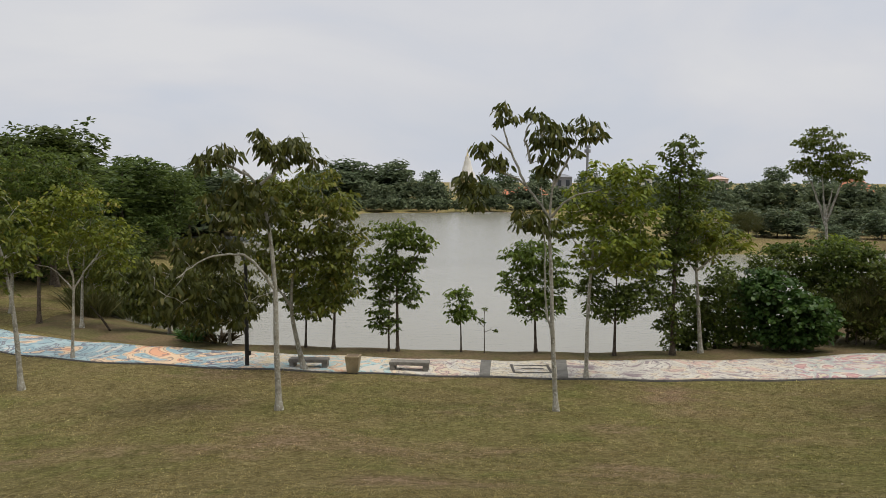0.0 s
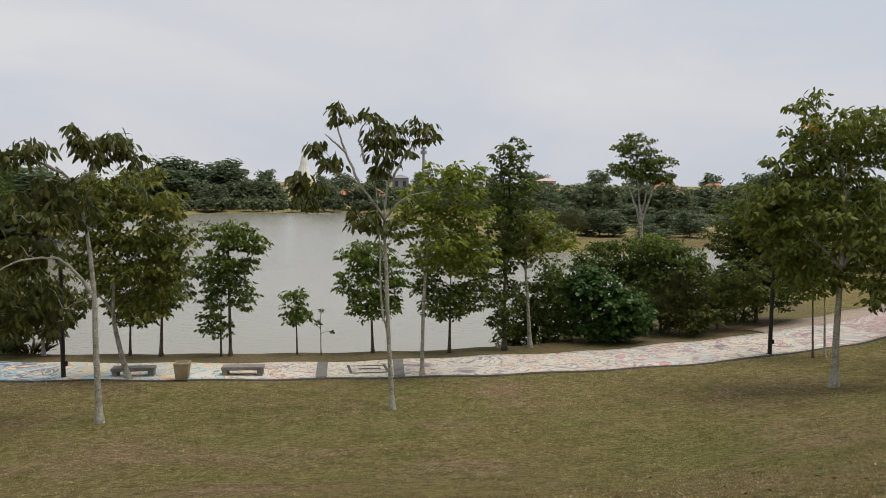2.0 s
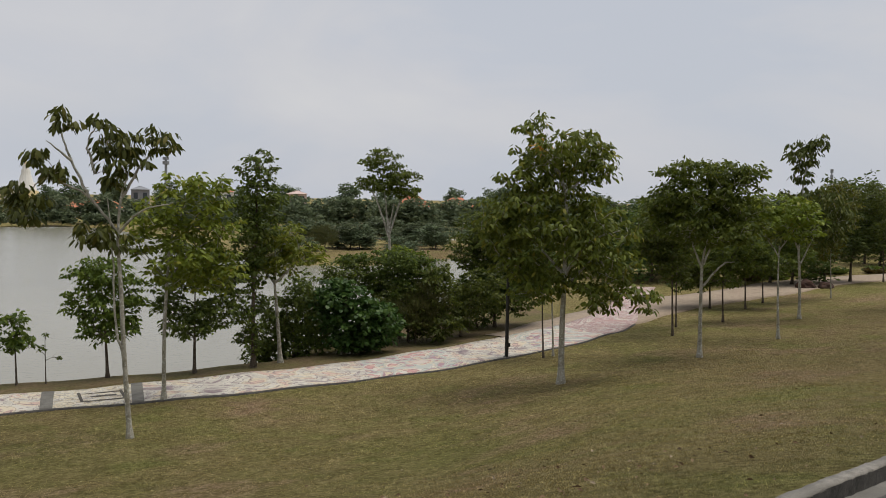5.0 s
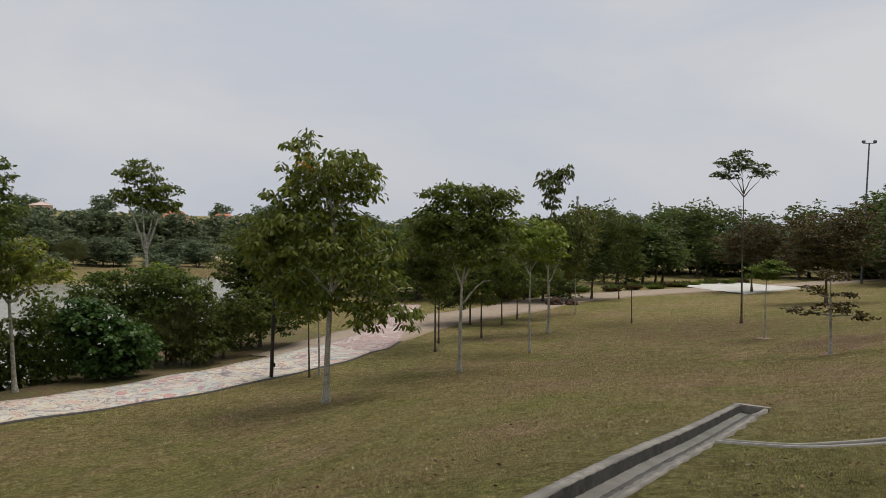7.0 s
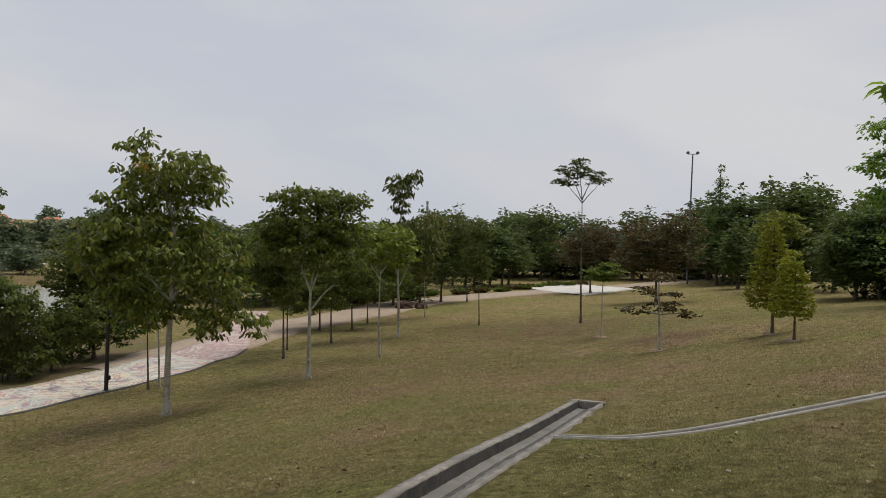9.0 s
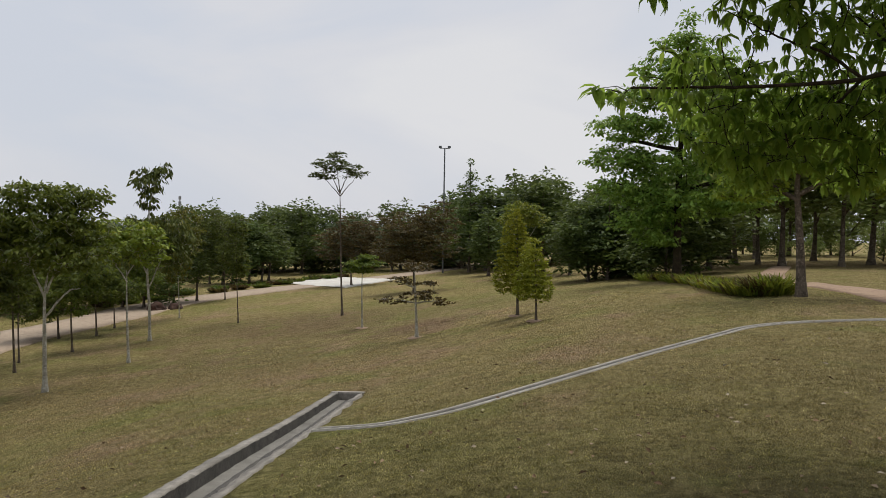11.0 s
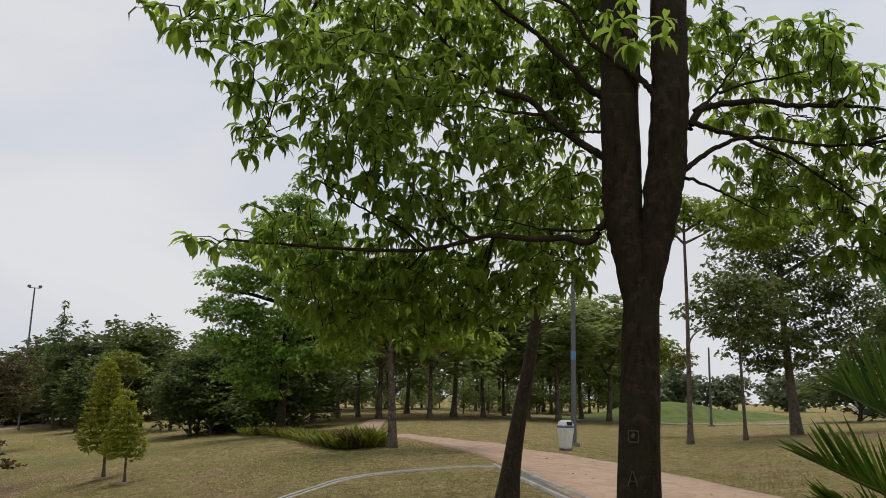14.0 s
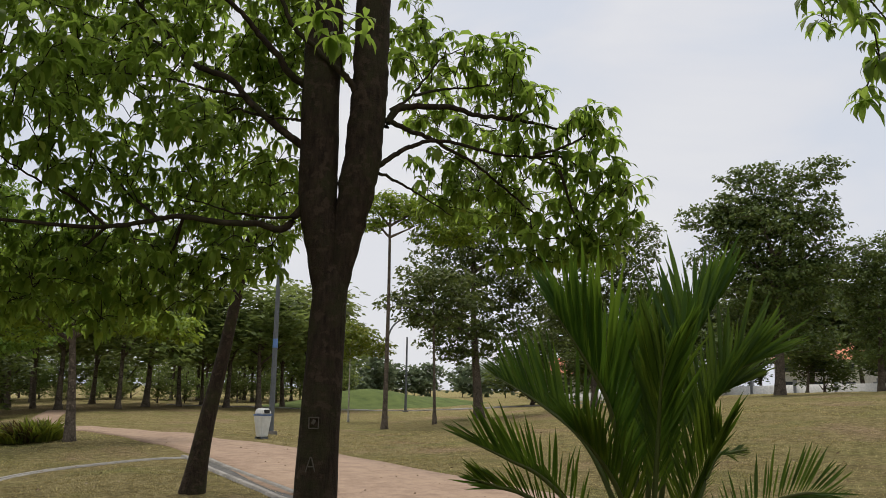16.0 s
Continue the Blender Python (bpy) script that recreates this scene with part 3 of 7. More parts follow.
def crown_arrays(kind, blobs, rng, twigs_from):
    """Leaves in domed clusters at the ends of twigs, with gaps between the clusters and shade inside."""
    ln, wd, per, size, cover, droop, _ = KINDS[kind]
    flat, far = kind in FLAT, kind in ("mid", "shade", "wood", "far")
    tips, inner = [], []
    if kind == "cone":
        tips = [p for p in cone_tips(blobs, rng)]
    for b in blobs if kind != "cone" else ():
        x, h, rx, rh = b[:4]
        rx, rh = rx * 1.05, rh * (1.5 if kind == "tier" else 1.1)
        dy = b[4] if len(b) > 4 else 0.0
        ry = rx * 0.9
        area = 4 * math.pi * (((rx * ry) ** 1.6 + (rx * rh) ** 1.6 + (ry * rh) ** 1.6) / 3) ** (1 / 1.6)
        n = max(2, int(cover * area / (math.pi * size * size)))
        u = rng.normal(size=(n * 4, 3))
        u /= np.linalg.norm(u, axis=1, keepdims=True)
        at = np.array([x, dy, h])
        pts = at + u * rng.uniform(0.4, 1.08, (n * 4, 1)) ** 0.6 * [rx, ry, rh]
        tips += spaced(pts, size * 0.6, tips)[:n] or [at]
        k = max(2, int(n * 0.7))
        u = rng.normal(size=(k, 3))
        inner.append(at + u / np.linalg.norm(u, axis=1, keepdims=True) * rng.uniform(0, 0.8, (k, 1)) * [rx, ry, rh])
    tips = np.array(tips)
    groups = [(tips, per, 1.0)] + ([(np.vstack(inner), max(3, per // 2), 1.2)] if inner else [])
    poss, axes, faces = [], [], []
    for c, k, grow in groups:
        p = np.repeat(c, k, 0)
        d = rng.normal(size=p.shape)
        d /= np.linalg.norm(d, axis=1, keepdims=True)
        d[:, 2] = np.where(d[:, 2] < -0.25, -d[:, 2] * 0.6, d[:, 2])
        big = np.repeat(rng.uniform(0.75, 1.25, len(c)), k)[:, None]
        poss.append(p + d * size * grow * big * rng.uniform(0.25, 1.0, (len(p), 1)) * [1, 1, 0.3 if flat else 0.9])
        axes.append(d * [1, 1, 0.5] + rng.normal(size=d.shape) * 0.25 + [0, 0, -droop])
        faces.append(d * 0.8 + rng.normal(size=d.shape) * 0.55 + [0, 0, 0.4])
    pos, axis, face = np.vstack(poss), np.vstack(axes), np.vstack(faces)
    leaves = leaf_arrays(pos - axis / np.linalg.norm(axis, axis=1, keepdims=True) * ln * 0.3, axis, ln, wd, rng, 0.22, 0.0, face, oval=not far and kind not in ("cone", "reed"))
    twigs = []
    if len(twigs_from) and not far and kind != "cone":
        twigs = twig_tree(list(tips), twigs_from, rng, 2.0, 0.02)
    return leaves, twigs


def tree(name, label, x, y, kind, radius, trunk, limbs, blobs, category="tree", group=""):
    """A tree whose local x runs across the line of sight from the knoll and local y away from it."""
    global tree_seed
    tree_seed += 1
    rng = np.random.default_rng(100 + tree_seed)
    kind, _, pale = kind.partition("+")
    az = math.degrees(math.atan2(x, y))
    base = thing(name, x, y, -az, None, label, category, group)
    near = name == "near_tree"
    bark = BARK_PALE if pale else KINDS[kind][6]
    pts = curve_through([(p[0], 0.0, p[1]) for p in trunk], 6)
    u = np.linspace(0, 1, len(pts))
    h0 = np.maximum(pts[:, 2], 0)
    if name in ('lawn_tree', 'lakeside_tree'):
        radius *= 0.85
    rr = radius * (1 - (0.25 if near else 0.72) * u) * (1 + (0.35 if radius > 0.14 else 0.7) * np.exp(-h0 / (radius * 2.2)))
    if near:
        rr *= np.interp(u, [0, 0.8, 1.0], [1, 1, 0.55])
        rr *= 1 + 0.012 * np.sin(np.arange(len(rr)) * 1.3)
    child("trunk", mesh_of("trunk", *tube_arrays(pts, rr, 20 if near else 9), bark, True), base)
    src, limb_meshes = [pts[len(pts) // 2 :]], []
    for k, l in enumerate(limbs):
        n = len(l)
        depth = rng.uniform(-0.5, 0.5) * (abs(l[-1][0] - l[0][0]) + 0.2)
        lp = curve_through([(p[0], p[2] if len(p) > 2 else depth * (i / (n - 1)) ** 1.2, p[1]) for i, p in enumerate(l)], 6)
        lp[1:-1] += rng.normal(size=(len(lp) - 2, 3)) * (0.004 if near else 0.012)
        r0 = (0.2 if k < 7 else 0.14 if k < 10 else 0.085) * radius if near else radius * 0.55
        taper = np.linspace(1, 0.3, len(lp))
        if near and k < 2:
            r0, taper = radius, np.interp(np.linspace(0, 1, len(lp)), [0, 0.15, 0.4, 1], [0.5, 0.74, 0.93, 0.86] if k == 0 else [0.5, 0.68, 0.9, 0.84])
        limb_meshes.append(tube_arrays(lp, r0 * taper, 16 if near and k < 2 else 7))
        src.append(lp)
    for lm in limb_meshes:
        child("limb", mesh_of("limb", *lm, bark, True), base)
    leaves, twigs = whorl_crown(blobs, rng, np.vstack(src)) if kind == "near" else crown_arrays(kind, blobs, rng, np.vstack(src))
    if twigs:
        tagged(child("twig_work", mesh_of("twig_work", *join(twigs), bark), base), kind="stuff")
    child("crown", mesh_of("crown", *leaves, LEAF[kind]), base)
    if kind in ("shelf", "limeshelf", "cone"):
        bm = bmesh.new()
        bmesh.ops.create_cone(bm, cap_ends=True, segments=18, radius1=0.34, radius2=0.24, depth=0.05, matrix=pose(0, 0, 0.015))
        part("soil_ring", bm, SAND, base, "pale soil ring at the foot of the stem")
    return base


def withered_leaves(base, x, z):
    """A small bunch of faded orange leaves in a crown."""
    rng = np.random.default_rng(31)
    pos = rng.normal(size=(26, 3)) * [0.1, 0.12, 0.08] + [x, -0.55, z]
    mat = leaf_mat("withered_leaves", (0.4, 0.16, 0.02), (0.55, 0.24, 0.03), (0.65, 0.32, 0.05))
    child("withered_bunch", mesh_of("withered_bunch", *leaf_arrays(pos, rng.normal(size=pos.shape) + [0, 0, -0.8], 0.22, 0.4, rng), mat), base, "bunch of faded orange leaves")


# ---- ground and water ----
def make_ground():
    az = np.radians(np.concatenate([np.arange(-45, 150, 0.6), np.arange(150, 315, 3.0)]))
    r = np.concatenate([[0.0], np.geomspace(0.6, 130, 260), [150, 175, 200, 230, 300, 500, 1000, 2500, 4500]])
    a, d = np.meshgrid(az, r, indexing="ij")
    x, y = d * np.sin(a), d * np.cos(a)
    z = land(x.ravel(), y.ravel()).reshape(x.shape)
    verts = np.stack([x, y, z], -1).reshape(-1, 3)
    n, m = a.shape
    i, j = np.meshgrid(np.arange(n), np.arange(m - 1), indexing="ij")
    k = (i + 1) % n
    faces = np.stack([i * m + j, i * m + j + 1, k * m + j + 1, k * m + j], -1).reshape(-1, 4)
    tagged(new("ground", mesh_of("ground", verts, faces, LAWN, True)), "dry patchy mown lawn on a sloping knoll above the lake", "lawn", "", "structure")


make_ground()


def water_mat():
    n = Nodes("murky_lake_water")
    f = n.noise(1.6, 3.0, 0.6, n.mapped((1, 2.2, 1)))
    n.bump(n.math("ADD", f, n.math("MULTIPLY", n.noise(9.0, 2.0), 0.3)), 0.25, 0.06)
    return n.done(n.ramp(n.noise(0.03, 3.0), [(0.35, (0.22, 0.21, 0.165)), (0.65, (0.26, 0.25, 0.2))]), 0.2)


def make_lake():
    bm = bmesh.new()
    c = LAKE_XY.mean(0)
    vs = [bm.verts.new((*(p + (p - c) / np.linalg.norm(p - c) * 1.5), 0.0)) for p in LAKE_XY]
    f = bm.faces.new(vs)
    if f.normal.z < 0:
        f.normal_flip()
    bmesh.ops.triangulate(bm, faces=[f])
    tagged(new("water", from_bm("water", bm, water_mat())), "calm grey-green murky lake water reflecting the sky", "lake", "", "structure")


make_lake()


def ribbon(left, right, across=6, lift=0.05, skirt=0.2):
    """A paved strip between two lines, laid on the ground, with edges that go down into it."""
    left, right = np.asarray(left), np.asarray(right)
    u = np.linspace(0, 1, across + 1)
    p = left[:, None] * (1 - u)[:, None] + right[:, None] * u[:, None]
    z = land(p[..., 0].ravel(), p[..., 1].ravel()).reshape(p.shape[:2]) + lift
    top = np.concatenate([p, z[..., None]], -1)
    rows = np.concatenate([top[:, :1] - [0, 0, skirt], top, top[:, -1:] - [0, 0, skirt]], 1)
    n, m = rows.shape[:2]
    i, j = np.meshgrid(np.arange(n - 1), np.arange(m - 1), indexing="ij")
    faces = np.stack([i * m + j, i * m + j + 1, (i + 1) * m + j + 1, (i + 1) * m + j], -1).reshape(-1, 4)
    return rows.reshape(-1, 3), faces


def offset_lines(points, width, steps=10):
    c = curve_through(points, steps)
    t = np.gradient(c, axis=0)
    t /= np.linalg.norm(t, axis=1, keepdims=True)
    nrm = np.stack([-t[:, 1], t[:, 0]], -1)
    w = np.asarray(width, float)
    w = np.interp(np.linspace(0, 1, len(c)), np.linspace(0, 1, len(w)), w)[:, None] if w.ndim else w
    return c + nrm * w / 2, c - nrm * w / 2


# painted path beside the lake
LAWN_EDGE = [(-46, 54), (-30, 41), (-17.1, 30.7), (-9.5, 27.6), (-4, 26.5), (1.4, 25.8), (5.7, 25.3), (9.4, 25.1), (14.1, 25.2), (17.1, 25.4), (20.9, 26.1), (25.2, 27.8), (28.1, 29.9), (33, 35), (42, 43)]
LAKE_EDGE = [(-50, 60), (-33, 46.5), (-19.2, 35.2), (-10.8, 31.1), (-4.4, 29.3), (1.6, 28.5), (6.2, 28.4), (10.4, 28.6), (15.2, 29.2), (18.6, 29.9), (22.2, 30.8), (25.8, 32.1), (28.8, 33.8), (32.6, 37.0), (40.4, 45.3)]
CREAM, WHITE = (0.54, 0.46, 0.31), (0.56, 0.53, 0.47)
MURALS = [
    mural_mat("mural_blue_orange", [(0.7, 0.3, 0.14), (0.72, 0.5, 0.3), (0.2, 0.36, 0.43), (0.3, 0.45, 0.49), WHITE, (0.04, 0.06, 0.12)], 0.24, 1),
    mural_mat("mural_teal_peach", [(0.68, 0.36, 0.2), (0.68, 0.52, 0.36), (0.3, 0.5, 0.54), WHITE, (0.66, 0.54, 0.3), CREAM], 0.42, 2),
    mural_mat("mural_cream", [CREAM, (0.66, 0.6, 0.45), WHITE, CREAM, (0.2, 0.18, 0.14)], 0.9, 3),
    mural_mat("mural_pink_grey", [WHITE, (0.52, 0.34, 0.28), (0.58, 0.5, 0.36), WHITE, (0.45, 0.42, 0.37), (0.16, 0.1, 0.13)], 0.5, 4),
    mural_mat("mural_magenta_teal", [(0.52, 0.45, 0.41), (0.45, 0.2, 0.2), WHITE, (0.36, 0.4, 0.38), (0.3, 0.14, 0.2), CREAM], 0.45, 5),
    mural_mat("mural_rose", [(0.36, 0.23, 0.21), (0.46, 0.36, 0.33), (0.32, 0.16, 0.16), (0.4, 0.28, 0.25), (0.5, 0.45, 0.4), (0.24, 0.1, 0.12)], 0.5, 6),
]


def make_mural_path():
    base = tagged(new("mural_path"), "curving concrete lakeside path painted with colourful murals", "path", "", "structure")
    left, right = curve_through(LAKE_EDGE, 24), curve_through(LAWN_EDGE, 24)
    mid = (left + right) / 2
    cuts = [(-99, -24, 0), (-24, -7.2, 0), (-7.2, -1.6, 1), (-1.6, 1.3, 3), (1.3, 1.66, None), (1.66, 3.9, 2), (3.9, 4.26, None), (4.26, 8, 3), (8, 12, 3), (12, 16, 4), (16, 20, 3), (20, 24.0, 4), (24.0, 99, 5)]
    for a, b, k in cuts:
        s0, s1 = np.interp([a, b], mid[:, 0], np.arange(len(mid)))
        s = np.linspace(s0, s1, 26)
        at = lambda line: np.stack([np.interp(s, np.arange(len(mid)), line[:, q]) for q in (0, 1)], -1)
        me = mesh_of("slab", *ribbon(at(left), at(right), 8, 0.06 if k is not None else 0.07, 0.3), GREY_BAND if k is None else MURALS[k], True)
        child("slab", me, base)
    u = np.linspace(0.05, 0.95, 300) * (len(right) - 1)
    rim = np.stack([np.interp(u, np.arange(len(right)), right[:, q]) for q in (0, 1)], -1)
    out = (rim - np.stack([np.interp(u, np.arange(len(left)), left[:, q]) for q in (0, 1)], -1))
    out /= np.linalg.norm(out, axis=1, keepdims=True)
    child("edge_strip", mesh_of("edge_strip", *ribbon(rim + out * 0.01, rim + out * 0.13, 1, 0.045, 0.2), CONCRETE_DARK, True), base, "dark concrete edging on the lawn side")


make_mural_path()


def strip_thing(name, points, width, mat, label, category, lift=0.04, steps=10, across=5):
    l, r = offset_lines(points, width, steps)
    return tagged(new(name, mesh_of(name, *ribbon(l, r, across, lift, 0.25), mat, True)), label, category, "", "structure")


strip_thing("gravel_road", [(21, 29), (27, 31.6), (32, 33.8), (38, 35.3), (45, 36.5), (54, 38.5), (66, 36.5), (85, 30), (104, 27), (140, 20)], 5.0, GRAVEL, "sandy gravel road beyond the lawn", "road", 0.05)
strip_thing("sandy_path", [(4.5, -7.6), (9, -7.0), (13, -6.8), (20, -7.2), (27, -6.0), (32, -4.6), (40, -4), (55, -6)], [2.8, 3.2, 3.6, 3.4, 2.2, 1.4, 1.2, 1.2], SAND, "reddish sandy walking path worn through the grass", "path", 0.03)
strip_thing("far_path", [(-52, 70), (-40, 82), (-33, 90), (-28, 96), (-20, 112)], 2.4, WHITE_SLAB, "pale path through the far trees", "path", 0.05)
strip_thing("far_path", [(38, 124), (50, 122), (66, 114), (85, 104), (110, 95)], 2.0, WHITE_SLAB, "pale path on the far bank", "path", 0.05)

# ---- trees of the lawn and the shore ----
tree("lawn_tree", "young pale-trunked leaning tree beside the painted path", -13.01, 24.29, "olive", .10, [(0, -0.05), (-0.12, 2.3), (-0.35, 4.05), (-0.61, 5.08)], [[(-0.35, 4.05), (0.19, 4.37)]], [(-1.1, 5.6, 1.18, 1.33), (-0.13, 3.87, 0.69, 0.86)])
tree("lawn_tree", "young pale-barked lawn tree with a curved side limb and drooping leaves", -4.45, 21.37, "droop", .10, [(0, -0.05), (-0.05, 1.95), (-0.06, 3.34), (-0.21, 5.01), (-0.49, 6.06), (-0.85, 6.51)], [[(-0.06, 3.26), (-0.52, 3.96), (-0.96, 4.31), (-1.75, 4.25), (-2.48, 3.77)], [(-0.49, 6.06), (0.03, 6.51), (0.4, 6.89)], [(-0.21, 5.01), (-0.87, 5.32), (-1.45, 5.17)], [(-0.7, 6.36), (-1.28, 6.65), (-1.63, 6.72)]], [(0.11, 7.03, 0.77, 0.45), (-1.49, 6.68, 0.6, 0.32), (0.92, 6.74, 0.27, 0.21), (-0.86, 5.47, 1.02, 0.59), (-1.81, 4.36, 0.9, 0.61, 0.8), (-2.81, 3.21, 0.72, 0.68, 0.3), (-1.47, 2.8, 0.84, 0.62, 0.8)])
tree("lawn_tree", "leaning young tree with a dense olive crown by the stone bench", -4.67, 26.74, "olive", .11, [(0, -0.05), (-0.27, 1.12), (-0.43, 2.18), (-0.34, 3.42), (0.05, 4.94)], [[(-0.34, 3.42), (0.61, 4.36), (1.18, 4.93)], [(-0.43, 2.18), (-1.08, 3.24)]], [(0.43, 5.5, 1.42, 1.13), (1.27, 4.45, 0.86, 1.14), (0.04, 3.61, 1.22, 1.14), (-0.68, 5.88, 0.93, 0.75), (1.16, 3.01, 0.67, 0.77), (-1.06, 4.38, 1.01, 1.12), (0.4, 2.26, 0.76, 0.48)])
tree("lawn_tree", "tall thin lawn tree with a sparse high crown of drooping leaves", 3.06, 21.11, "droop", .08, [(0, -0.05), (-0.12, 1.97), (-0.19, 3.79), (-0.25, 4.99), (-0.18, 6.03), (-0.01, 6.62)], [[(-0.26, 5.21), (-0.89, 6.03), (-1.34, 6.3), (-1.94, 6.47), (-2.32, 6.1)], [(-0.89, 6.03), (-1.27, 6.92), (-1.5, 7.59), (-1.36, 7.81)], [(-1.27, 6.92), (-1.8, 7.37)], [(-0.18, 6.03), (0.42, 7.06), (0.84, 7.43)], [(-0.21, 5.21), (0.29, 5.74), (1.02, 5.96)], [(-0.12, 1.97), (-0.31, 2.88), (-0.38, 4.54), (-0.48, 6.03)], [(-0.75, 6.62), (-0.91, 7.36), (-0.69, 7.8)]], [(-1.43, 7.78, 0.38, 0.2), (-0.69, 7.83, 0.19, 0.15), (-0.1, 7.14, 0.66, 0.48), (0.77, 7.47, 0.43, 0.25), (-2.32, 5.87, 0.58, 0.48), (-1.64, 6.47, 0.39, 0.21), (-2.1, 6.95, 0.36, 0.12), (-0.66, 5.02, 0.6, 0.35), (-0.38, 6.48, 0.37, 0.22)])
tree("lawn_tree", "young lawn tree with a bright yellow-green layered crown", 4.63, 25.41, "yellow", .08, [(0, -0.05), (0.02, 2.07), (0.11, 3.71), (0.23, 4.97), (0.64, 6.05)], [[(0.11, 3.71), (0.85, 4.62), (1.53, 4.99)], [(0.11, 3.71), (-0.56, 4.6)]], [(0.89, 6.54, 1.0, 0.43), (0.13, 5.51, 1.05, 0.8), (1.44, 5.34, 0.86, 0.89), (0.68, 4.26, 1.3, 0.81), (-0.66, 4.87, 0.62, 0.45), (1.56, 3.92, 0.77, 0.71)])
tree("lawn_tree", "small tree with bare curling twigs and thin yellowish foliage", -13.61, 28.99, "yellow", .07, [(0, -0.05), (0.12, 2.57), (0.11, 3.3)], [[(0.12, 2.57), (-0.5, 3.32), (-1.14, 3.51)], [(0.12, 2.57), (0.72, 3.48), (1.5, 3.87), (2.17, 3.46)], [(0.13, 2.88), (-0.02, 3.92), (0.57, 4.94)], [(0.72, 3.48), (1.21, 4.09), (1.8, 4.28)]], [(0.41, 5.66, 1.14, 0.58), (-0.46, 4.55, 0.92, 0.71), (1.42, 4.4, 0.88, 0.73), (-1.08, 5.17, 0.73, 0.61), (1.78, 3.43, 0.49, 0.3)])
tree("lakeside_tree", "broad dark green tree on the bank beyond the path", -19.15, 37.56, "dark", .12, [(0, -0.05), (0.06, 2.48), (0.07, 4.61)], [[(0.06, 2.48), (-0.78, 3.84)], [(0.07, 2.75), (1.13, 4.05)]], [(0.02, 6.73, 1.81, 1.44), (-0.99, 4.64, 1.41, 1.57), (0.87, 3.52, 1.35, 1.08), (1.43, 5.93, 1.24, 1.34)])
tree("lakeside_tree", "slim tree on the bank beyond the path with olive leaves", -16.57, 36.33, "olive", .1, [(0, -0.05), (0.09, 2.09), (0.23, 3.64)], [[(0.09, 2.09), (0.69, 3.1)]], [(0.23, 3.64, 1.19, 1.16), (1.15, 2.56, 0.98, 0.92)])
tree("lakeside_tree", "small dense tree at the lake edge", -4.29, 31.02, "green", .08, [(0, -0.05), (0.06, 1.52), (0.14, 3.3)], [[(0.06, 1.52), (0.57, 2.41)]], [(0.24, 2.86, 0.99, 1.1), (-0.08, 3.97, 0.88, 0.77), (-0.42, 1.98, 0.98, 0.55)])
tree("lakeside_tree", "slim dark tree at the lake edge", -5.44, 31.36, "green", .06, [(0, -0.05), (0.04, 1.25), (0.12, 2.6)], [], [(0.11, 1.7, 0.84, 0.63), (-0.21, 2.6, 0.88, 0.79)])
tree("lakeside_tree", "short leafy tree at the lake edge beside the lamp post", -8.62, 32.00, "droop", .08, [(0, -0.05), (-0.02, 1.16), (-0.12, 2.08)], [[(-0.02, 1.16), (0.54, 1.83)]], [(-0.23, 1.63, 1.1, 0.87), (0.53, 1.14, 0.56, 0.57), (-0.76, 2.56, 1.2, 0.91), (0.77, 1.94, 0.89, 0.92), (-1.18, 1.2, 0.87, 0.64)])
tree("lakeside_tree", "twin-stemmed tree at the lake edge with a clumped crown", -1.74, 30.55, "green", .075, [(0, -0.05), (-0.02, 1.81), (-0.04, 3.78), (0.05, 4.64)], [[(-0.02, 2.69), (0.78, 3.78)], [(-0.02, 2.69), (-0.73, 3.56)]], [(0.05, 4.54, 1.04, 0.47), (0.89, 4.1, 0.54, 0.31), (-0.3, 3.56, 0.87, 0.54), (0.68, 3.34, 0.39, 0.26)])
tree("lakeside_tree", "thin dark tree standing close beside a taller one", -2.08, 30.53, "dark", .05, [(0, -0.05), (0.0, 1.37), (0.09, 2.68)], [], [(0.05, 2.79, 0.91, 0.61), (-0.34, 1.81, 0.56, 0.57), (0.7, 2.24, 0.54, 0.53), (-0.17, 1.04, 0.54, 0.31)])
tree("lakeside_tree", "small round-crowned sapling at the water", 0.71, 30.19, "green", .04, [(0, -0.05), (-0.03, 1.2), (-0.08, 2.07)], [], [(-0.08, 2.07, 0.48, 0.39), (-0.09, 1.51, 0.58, 0.39)])
tree("lakeside_tree", "very thin sapling with a few leaves at the water", 1.59, 30.06, "sapling", .025, [(0, -0.05), (-0.01, 1.0), (-0.01, 1.76)], [[(-0.01, 0.78), (0.31, 1.01)]], [(-0.01, 1.7, 0.08, 0.12), (-0.12, 1.17, 0.11, 0.11), (0.42, 0.83, 0.11, 0.07)])
tree("lakeside_tree", "upright tree with grey-green crown at the lake edge", 3.55, 30.09, "green", .07, [(0, -0.05), (-0.06, 1.44), (-0.17, 3.16)], [[(-0.06, 1.44), (-0.73, 2.29)], [(-0.06, 1.44), (0.54, 2.31)]], [(-0.22, 3.7, 1.02, 0.53), (-0.31, 2.73, 1.06, 0.75), (0.85, 2.75, 0.38, 0.86), (0.02, 1.76, 0.95, 0.61)])
tree("lakeside_tree", "dark spreading tree at the lake edge", 6.44, 29.62, "dark", .075, [(0, -0.05), (0.01, 1.5), (0.03, 3.2)], [[(0.01, 1.29), (-0.6, 1.9)], [(0.01, 1.5), (0.83, 2.38)]], [(-0.02, 4.04, 1.21, 0.84), (-0.82, 2.75, 0.72, 0.75), (0.72, 2.59, 0.91, 0.94), (0.02, 1.93, 1.12, 0.63), (1.21, 3.44, 0.4, 0.73)])
